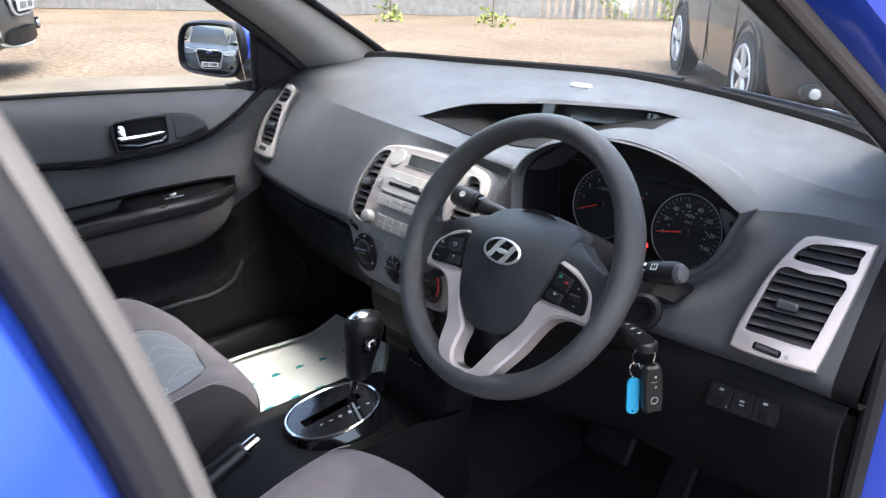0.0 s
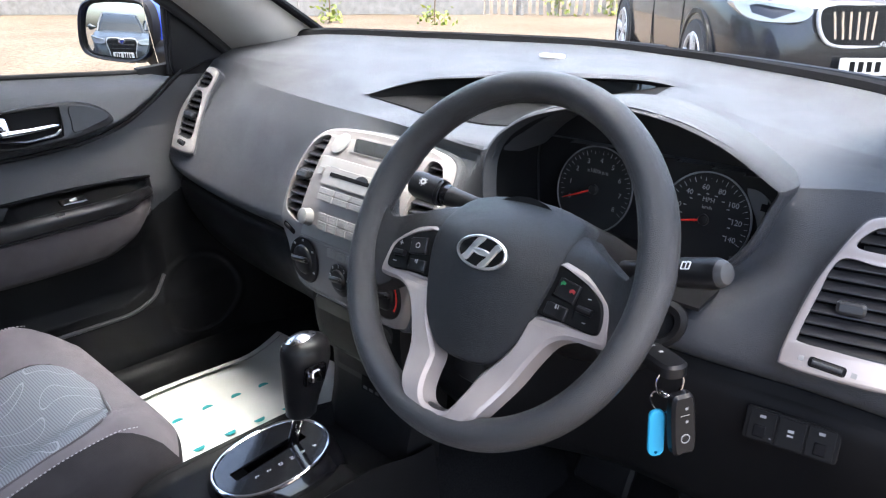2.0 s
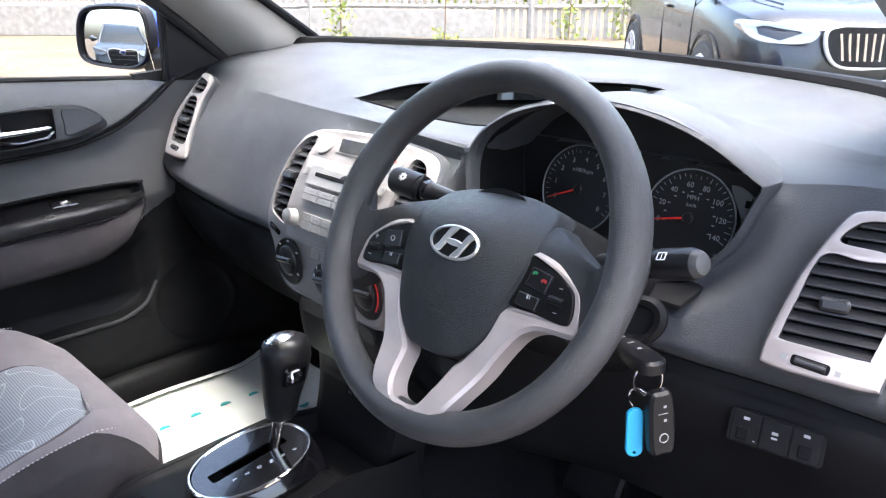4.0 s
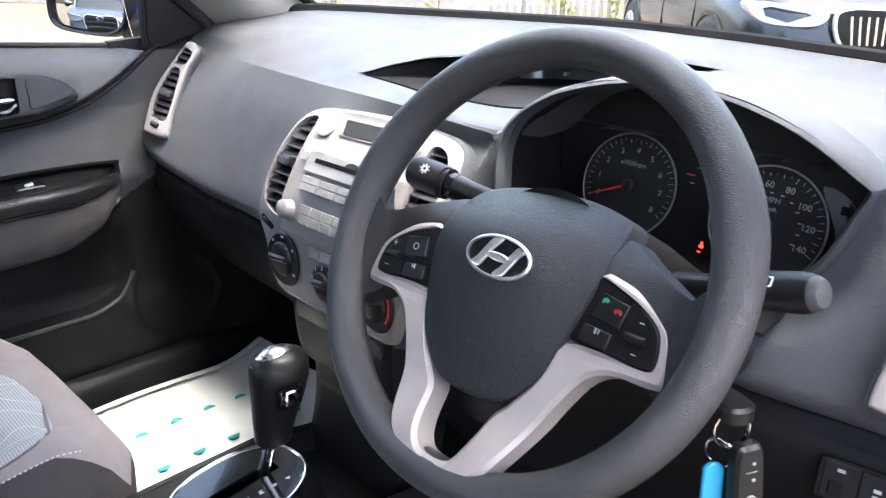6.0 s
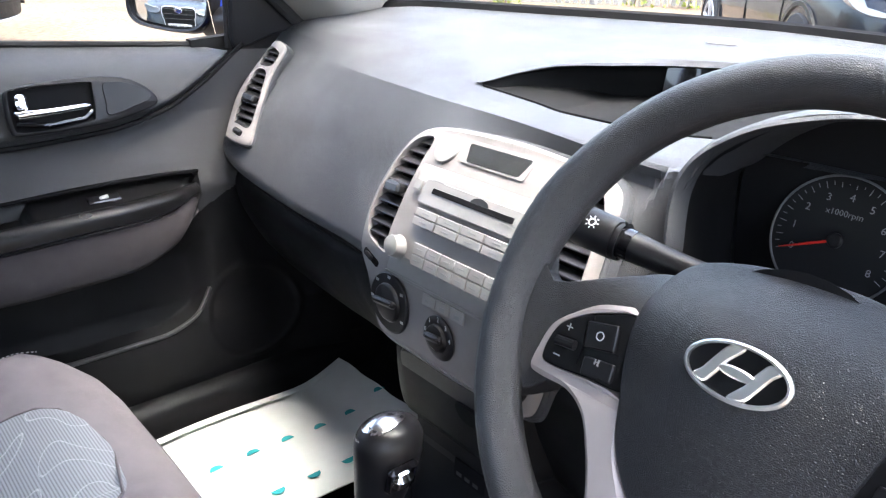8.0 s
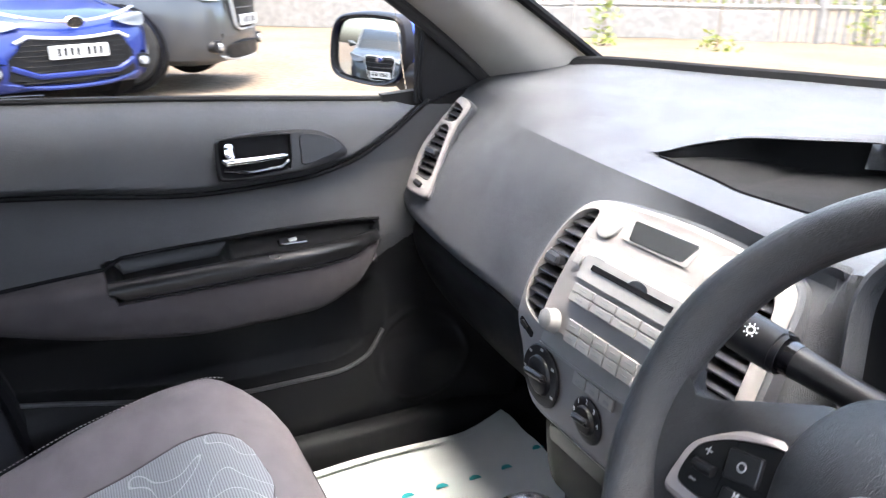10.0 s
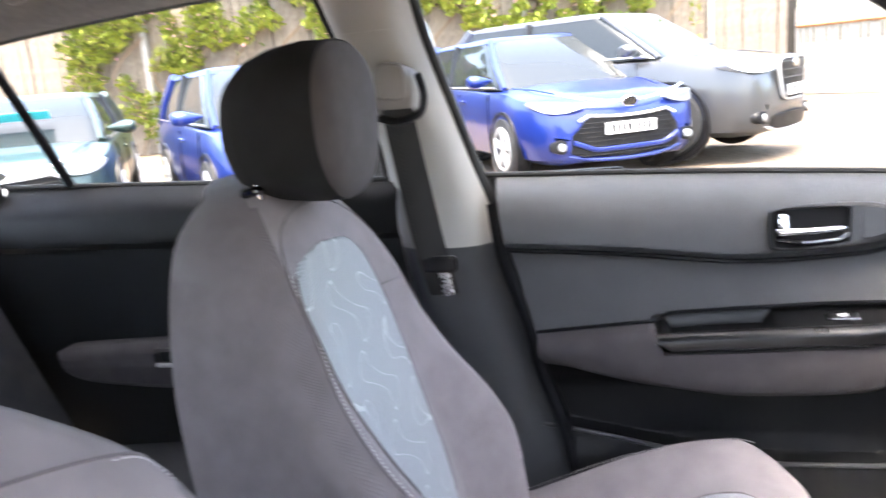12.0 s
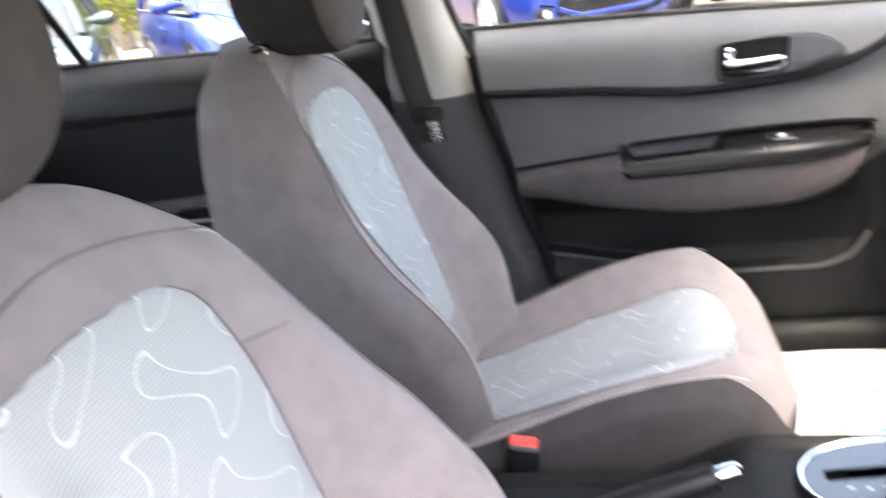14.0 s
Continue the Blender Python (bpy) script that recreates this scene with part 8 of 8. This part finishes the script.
        part("fog_glass", lathe([(0, 0), (0.042, 0), (0.036, 0.02), (0, 0.026)], 18, basis((s * hw * 0.73, 0.0, 0.37), (1, 0, 0), (0, 0, 1), (s * 0.2, 0.98, 0))), "lamp_glass", c)
    # grille, lower intake, plate, badge
    fm = basis((0, 0.062, 0), (-1, 0, 0), (0, 0, 1), (0, 1, 0))
    zg = hb_ - 0.22
    def fc(x):
        return -0.048 * (abs(x) / 0.5) ** 2 - 0.55 * max(0, abs(x) - 0.5)

    def fcurve(x, y):
        return fc(x)
    if grille == "tall":
        go = rounded([(-0.36, zg + 0.13), (0, zg + 0.14), (0.36, zg + 0.13), (0.33, zg - 0.10), (0.25, zg - 0.24), (0, zg - 0.25), (-0.25, zg - 0.24), (-0.33, zg - 0.10)], 60)
    elif grille == "kidney":
        go = rounded([(-0.40, zg + 0.06), (-0.2, zg + 0.09), (0, zg + 0.07), (0.2, zg + 0.09), (0.40, zg + 0.06), (0.33, zg - 0.14), (0.05, zg - 0.15), (0, zg - 0.13), (-0.05, zg - 0.15), (-0.33, zg - 0.14)], 60)
    else:
        go = rounded([(-0.42, zg + 0.05), (0, zg + 0.02), (0.42, zg + 0.05), (0.46, zg - 0.02), (0.40, zg - 0.10), (0, zg - 0.13), (-0.40, zg - 0.10), (-0.46, zg - 0.02)], 60)
    if grille == "low":
        go = rounded([(-0.38, 0.625), (0, 0.595), (0.38, 0.625), (0.49, 0.53), (0.62, 0.36), (0.58, 0.29), (0.3, 0.255), (0, 0.245), (-0.3, 0.255), (-0.58, 0.29), (-0.62, 0.36), (-0.49, 0.53)], 80)
    part("grille", front_face(go, 0.078, fc), "switch", c, "black grille")
    if grille != "low":
        part("grille_frame", plate(inset(go, -0.020), 0.026, fm, 0.006, [go], 0.01, fcurve), "alloy", c, "bright grille frame")
    else:
        part("mask_strip", tube([(x, 0.086 + fc(x), 0.612 + 0.16 * abs(x) ** 2 - 0.6 * max(0, abs(x) - 0.40)) for x in np.linspace(-0.50, 0.50, 21)], 0.014, 8, squash=0.7), "alloy", c, "silver strip over the grille")
        part("lip", tube([(x, 0.092 + fc(x), 0.318 + 0.55 * max(0, abs(x) - 0.34) ** 1.2) for x in np.linspace(-0.54, 0.54, 25)], 0.024, 8, squash=0.7), colour, c, "body-coloured bumper lip")
    if grille == "tall":
        for s in (-1, 1):
            so = rounded([(s * 0.50, 0.60), (s * 0.66, 0.615), (s * 0.80, 0.60), (s * 0.79, 0.46), (s * 0.70, 0.42), (s * 0.52, 0.43)], 36)
            side = part("side_intake", plate(so, 0.02, basis((0, 0.030, 0), (-1, 0, 0), (0, 0, 1), (0, 1, 0)), 0.004, (), 0, lambda x, y: -0.16 * (abs(x) / 0.7) ** 3), "satin", c, "black side intake")
            for z in (0.47, 0.51, 0.55, 0.59):
                part("intake_blade", tube([(-s * x, 0.056 - 0.16 * (x / 0.7) ** 3, z) for x in np.linspace(0.53, 0.77, 6)], 0.007, 6), "grey_tip", side)
    zs_ = [p[1] for p in go]
    nb = 5 if grille != "low" else 9
    if grille == "kidney":
        part("grille_bars", join(*[tube([(0.05 * k + (0.03 if k > 0 else -0.03), 0.085 + fc(0.05 * k), zg + 0.05), (0.045 * k + (0.03 if k > 0 else -0.03), 0.085 + fc(0.05 * k), zg - 0.12)], 0.009, 6) for k in (-6, -5, -4, -3, -2, -1, 1, 2, 3, 4, 5, 6)]), "chrome", c)
    else:
        bars_ = []
        for i in range(nb):
            z = min(zs_) + (max(zs_) - min(zs_)) * (i + 0.6) / nb
            xs_ = [p[0] for p, q in zip(go, go[1:] + go[:1]) if (p[1] - z) * (q[1] - z) <= 0]
            if len(xs_) > 1:
                a, b = min(xs_) + 0.01, max(xs_) - 0.01
                if grille == "low" and 0.30 < z < 0.34:
                    continue
                bars_.append(tube([(x, 0.084 + fc(x), z) for x in np.linspace(a, b, 9)], 0.007, 6))
        for bar in bars_:
            part("grille_bar", bar, "switch" if grille == "low" else "grey_tip", c)
    if grille == "low":
        part("badge_bar", tube([(x, 0.075 - 0.10 * (abs(x) / 0.62) ** 2.4, zg + 0.105 + 0.10 * (abs(x) / 0.62) ** 2) for x in np.linspace(-0.62, 0.62, 19)], 0.014, 8), "chrome", c, "chrome strip between the headlamps")
    part("badge", plate([(0.085 * math.cos(a), zg + (0.10 if grille != "kidney" else 0.16) + 0.05 * math.sin(a)) for a in np.linspace(0, 2 * math.pi, 28, endpoint=False)], 0.022, basis((0, 0.075, 0), (-1, 0, 0), (0, 0, 1), (0, 1, 0)), 0.006), "chrome", c, "oval chrome badge")
    if grille != "low":
        part("intake", front_face(rounded([(-0.50, 0.36), (0, 0.38), (0.50, 0.36), (0.44, 0.24), (0, 0.225), (-0.44, 0.24)], 50), 0.062, fc), "switch", c, "black lower intake")
        for z in (0.26, 0.30, 0.34):
            part("intake_bar", tube([(x, 0.067 + fc(x), z) for x in np.linspace(-0.42, 0.42, 9)], 0.006, 5), "lower", c)
    part("splitter", tube([(x, 0.055 - 0.14 * (abs(x) / 0.7) ** 2, 0.215 + 0.10 * (abs(x) / 0.7) ** 3) for x in np.linspace(-0.66, 0.66, 15)], 0.022, 8), colour if grille == "low" else "alloy", c)
    zp = {"low": 0.505, "tall": zg - 0.17, "kidney": 0.47}[grille]
    pl = part("number_plate", plate(round_rect(0.52, 0.11, 0.008, 3, 0, zp), 0.012, basis((0, 0.093, 0), (-1, 0, 0), (0, 0, 1), (0, 1, 0)), 0.002), "plate_white", c, "white number plate")
    prints([(-0.18 + 0.055 * i + (0.04 if i > 3 else 0), zp, 0.034, 0.066) for i in range(7)], basis((0, 0.1055, 0), (-1, 0, 0), (0, 0, 1), (0, 1, 0)), "dark", pl, "plate_bar")
    # bonnet creases and door shut lines
    for s in (-1, 1):
        part("bonnet_crease", tube([(s * hw * 0.62, -0.35, hb_ - 0.010), (s * hw * 0.70, -nose * 0.6, hb_ + 0.035), (s * hw * 0.78, -nose + 0.1, hbelt - 0.012)], 0.008, 6), colour, c)
        for wy in (-nose - 0.15, -nose - 1.15):
            part("shut_line", tube([(s * hw * 0.998, wy, 0.30), (s * hw * 1.003, wy, 0.60), (s * hw * 0.975, wy - 0.02, hbelt - 0.06)], 0.006, 5), "dark", c)
        part("door_handle", moved(block(0.03, 0.16, 0.03, 0.008), pose(s * (hw + 0.004), -nose - 1.0, hbelt - 0.14)), colour, c)
    if "price card" in label:
        part("price_card", moved(block(0.62, 0.01, 0.14, 0.003), pose(0.0, y0 - rake * 0.42 + 0.09, hbelt + 0.27, -57, 0, 0)), "price_card", c, "bright turquoise price card")
    a = math.degrees(math.atan2(heading[1], heading[0])) - 90
    c.matrix_basis = pose(at[0], at[1], at[2] if len(at) > 2 else 0.02, 0, 0, a)
    return c


parked_car("bright blue estate car with a chrome grille strip", "blue_car", (4.6, 1.81, 1.48, 0.86, 0.93, 1.15, "low", 0.32), (-6.85, -0.20, 0.05), (0.88, 0.47))
parked_car("metallic grey off-road car with a tall chrome grille", "silver_car", (4.4, 1.83, 1.60, 1.00, 1.06, 1.10, "tall", 0.36), (-8.2, 1.50, 0.10), (0.50, 0.87))
parked_car("black off-road car with a chrome double grille, parked ahead", "black_car", (4.45, 1.82, 1.60, 0.98, 1.05, 1.15, "kidney", 0.35), (-0.74, 5.1), (0.68, -0.73))
parked_car("dark green hatchback with a bright price card in its windscreen", "green_car", (4.1, 1.74, 1.32, 0.78, 0.85, 1.0, "low", 0.31), (-4.8, -5.32), (0.86, 0.50))
parked_car("blue hatchback parked in front of the flowering fence", "blue_car", (4.1, 1.75, 1.42, 0.82, 0.90, 1.0, "low", 0.31), (-5.25, -2.5), (0.77, 0.64))
parked_car("mid grey small hatchback with round lamps, parked behind", "mid_grey_car", (3.85, 1.72, 1.41, 0.90, 0.93, 1.0, "tall", 0.31), (-1.85, -4.3), (0.20, 0.98))
parked_car("blue-grey hatchback parked behind beside another car", "silver_car", (4.1, 1.75, 1.47, 0.86, 0.95, 1.0, "low", 0.31), (-0.75, -8.2), (0.12, 0.99))

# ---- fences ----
# Dark colour for the shade between the fence boards.
M["gap_shade"] = material("fence_gap_shade", (0.02, 0.016, 0.012), 0.9)
M["fence_pale"] = grained("weathered_pale_fence", (0.22, 0.205, 0.185), (0.32, 0.30, 0.275), 0.8, 30, 0.3)
M["fence_rust"] = grained("rusty_rail", (0.28, 0.13, 0.06), (0.38, 0.20, 0.10), 0.85, 60, 0.4)
M["fence_wood"] = grained("grey_wood_fence", (0.135, 0.110, 0.085), (0.21, 0.175, 0.138), 0.85, 20, 0.4)
F0, F1 = Vector((-18.5, 3.9, 0)), Vector((-4.5, 16.2, 0))
fdir = (F1 - F0).normalized()
fnor = Vector((fdir.y, -fdir.x, 0))
fence = thing("palisade_fence", "pale weathered upright-board fence round the car yard", "fence", tuple(F0))
rng = random.Random(4)
board = None
n_b = int((F1 - F0).length / 0.155)
for i in range(n_b):
    if board is None:
        ob = part("board", plate([(-0.045, 0.0), (0.045, 0.0), (0.045, 1.86), (0.02, 1.92), (-0.02, 1.92), (-0.045, 1.86)], 0.03, basis((0, 0, 0), (1, 0, 0), (0, 0, 1), (0, -1, 0)), 0.006), "fence_pale")
        board = ob.data
    else:
        ob = new("board", board)
    ob.parent = fence
    ob.matrix_basis = Matrix.Translation(fdir * (0.155 * i)) @ pose(0, 0, rng.uniform(-0.03, 0.03), 0, rng.uniform(-1, 1), math.degrees(math.atan2(fdir.y, fdir.x)))
for z, mt, w in ((0.62, "fence_pale", 0.05), (1.50, "fence_rust", 0.05)):
    part("rail", tube([F0 + Vector((0, 0, z)) - fnor * -0.03, F1 + Vector((0, 0, z)) - fnor * -0.03], w, 6), mt, fence)
part("gravel_board", plate([(0, 0), ((F1 - F0).length * 0.62, 0), ((F1 - F0).length * 0.62, 0.55), (0, 0.62)], 0.04, basis(F0 + fnor * 0.06, fdir, (0, 0, 1), fnor), 0.01), "fence_pale", fence, "solid pale board at the foot of the fence")
for k in (0.18, 0.42, 0.66, 0.86):
    part("post", moved(block(0.10, 0.10, 2.1, 0.012), Matrix.Translation(F0.lerp(F1, k) + Vector((0, 0, 1.0)) + fnor * 0.05)), "fence_pale", fence)
W0, W1 = Vector((-13.2, -16.0, 0)), Vector((-18.5, 3.9, 0))
wdir = (W1 - W0).normalized()
wnor = Vector((wdir.y, -wdir.x, 0))
wood = thing("wooden_fence", "tall weathered board fence overgrown with roses", "fence", tuple(W0))
board = None
for i in range(int((W1 - W0).length / 0.20)):
    if board is None:
        ob = part("board", plate([(-0.096, 0), (0.096, 0), (0.096, 3.3), (-0.096, 3.3)], 0.025, basis((0, 0, 0), (1, 0, 0), (0, 0, 1), (0, -1, 0)), 0.004), "fence_wood")
        board = ob.data
    else:
        ob = new("board", board)
    ob.parent = wood
    ob.matrix_basis = Matrix.Translation(wdir * (0.20 * i) + wnor * 0.02 * (i % 2)) @ pose(0, 0, rng.uniform(-0.04, 0.04), 0, rng.uniform(-0.5, 0.5), math.degrees(math.atan2(wdir.y, wdir.x)))
for k in (0.1, 0.3, 0.5, 0.7, 0.9):
    part("fence_post", moved(block(0.13, 0.13, 3.2, 0.012), Matrix.Translation(W0.lerp(W1, k) + Vector((0, 0, 1.6)) + wnor * 0.12)), "fence_pale", wood)

# Sheet added behind the boards so that their gaps look shaded.
part("backing", sheet(lambda u, v: tuple(W0.lerp(W1, u) - wnor * 0.06 + Vector((0, 0, 3.2 * v))), 4, 3, 0.02), "gap_shade", wood, "dark sheet added to blacken the gaps between boards")

# ---- plants ----
M["leaf"] = material("rose_leaf", (0.10, 0.16, 0.03), 0.55)
lf = M["leaf"]
oi = nd(lf, "ShaderNodeNewGeometry")
rr = nd(lf, "ShaderNodeValToRGB")
rr.color_ramp.elements[0].color, rr.color_ramp.elements[1].color = (0.10, 0.15, 0.02, 1), (0.30, 0.33, 0.05, 1)
ln(lf, oi.outputs["Random Per Island"], rr.inputs["Fac"])
ln(lf, rr.outputs["Color"], bsdf(lf).inputs["Base Color"])
bsdf(lf).inputs["Transmission Weight"].default_value = 0.0
M["petal"] = material("pink_petal", (0.75, 0.42, 0.50), 0.6)
M["stem"] = material("woody_stem", (0.14, 0.09, 0.05), 0.8)


def leaves(count, place, size, seed):
    g = random.Random(seed)
    verts, faces = [], []
    for _ in range(count):
        p = Vector(place(g))
        a = Vector((g.gauss(0, 1), g.gauss(0, 1), g.gauss(0, 1))).normalized()
        b = a.orthogonal().normalized()
        s = size * g.uniform(0.6, 1.3)
        o = len(verts)
        n = a.cross(b) * s * 0.15
        verts += [p - a * s, p + b * s * 0.45 + n, p + a * s, p - b * s * 0.45 + n]
        faces.append((o, o + 1, o + 2, o + 3))
    return verts, faces


def rose(g):
    for _ in range(8):
        t = g.random()
        z = 0.2 + 3.8 * g.random() ** 0.8
        if noise.noise(Vector((t * 13, z * 0.9, 3))) + 0.45 * noise.noise(Vector((t * 40, z * 2.8, 7))) > -0.06:
            break
    return W0.lerp(W1, 0.22 + 0.66 * t) + wnor * (0.12 + 0.6 * g.random() ** 2) + Vector((0, 0, z))


roses = thing("climbing_rose", "climbing rose with yellow-green leaves and pink flowers on the wooden fence", "bush", tuple(W0.lerp(W1, 0.5) + wnor * 0.3))
part("crown", leaves(20000, rose, 0.085, 11), "leaf", roses, "", 180)
part("flowers", leaves(900, rose, 0.06, 12), "petal", roses, "pink flowers", 180)
part("stems", join(*[tube(spline([W0.lerp(W1, k) + wnor * 0.2, W0.lerp(W1, k + 0.01) + wnor * 0.3 + Vector((0, 0, 0.8)), W0.lerp(W1, k - 0.015) + wnor * 0.35 + Vector((0, 0, 1.7)), W0.lerp(W1, k + 0.02) + wnor * 0.2 + Vector((0, 0, 2.5))], 14), 0.02, 6) for k in np.linspace(0.24, 0.86, 16)]), "stem", roses)
weed_at = [Vector((-10.8, 8.4, 0)), Vector((-8.9, 9.2, 0)), F0.lerp(F1, 0.70) + fnor * 0.2, F0.lerp(F1, 0.755) + fnor * 0.2]
for k, w in enumerate(weed_at):
    wd = thing("weed", "leafy green weed at the foot of the fence", "weed", tuple(w), "weeds")
    part("weed_leaves", leaves((150, 60, 110, 110)[k], lambda g: w + Vector((g.gauss(0, 0.16), g.gauss(0, 0.12), abs(g.gauss((0.42, 0.12, 0.4, 0.4)[k], (0.33, 0.10, 0.3, 0.3)[k])))), 0.055, 20 + k), "leaf", wd, "", 180)
    part("weed_stem", tube([w, w + Vector((0.02, 0, 0.4)), w + Vector((0.0, 0.03, 0.8))], 0.012, 6), "stem", wd)
tagged(part("far_trees", leaves(9000, lambda g: Vector((-30 + 40 * g.random(), 24 + 6 * g.random(), 0)) + Vector((0, 0, 5.5 * g.random() ** 0.7 * (0.7 + 0.3 * math.sin(g.random() * 9)))), 0.25, 31), "leaf", None, "", 180), "row of pale green trees behind the fence", "trees", kind="stuff")
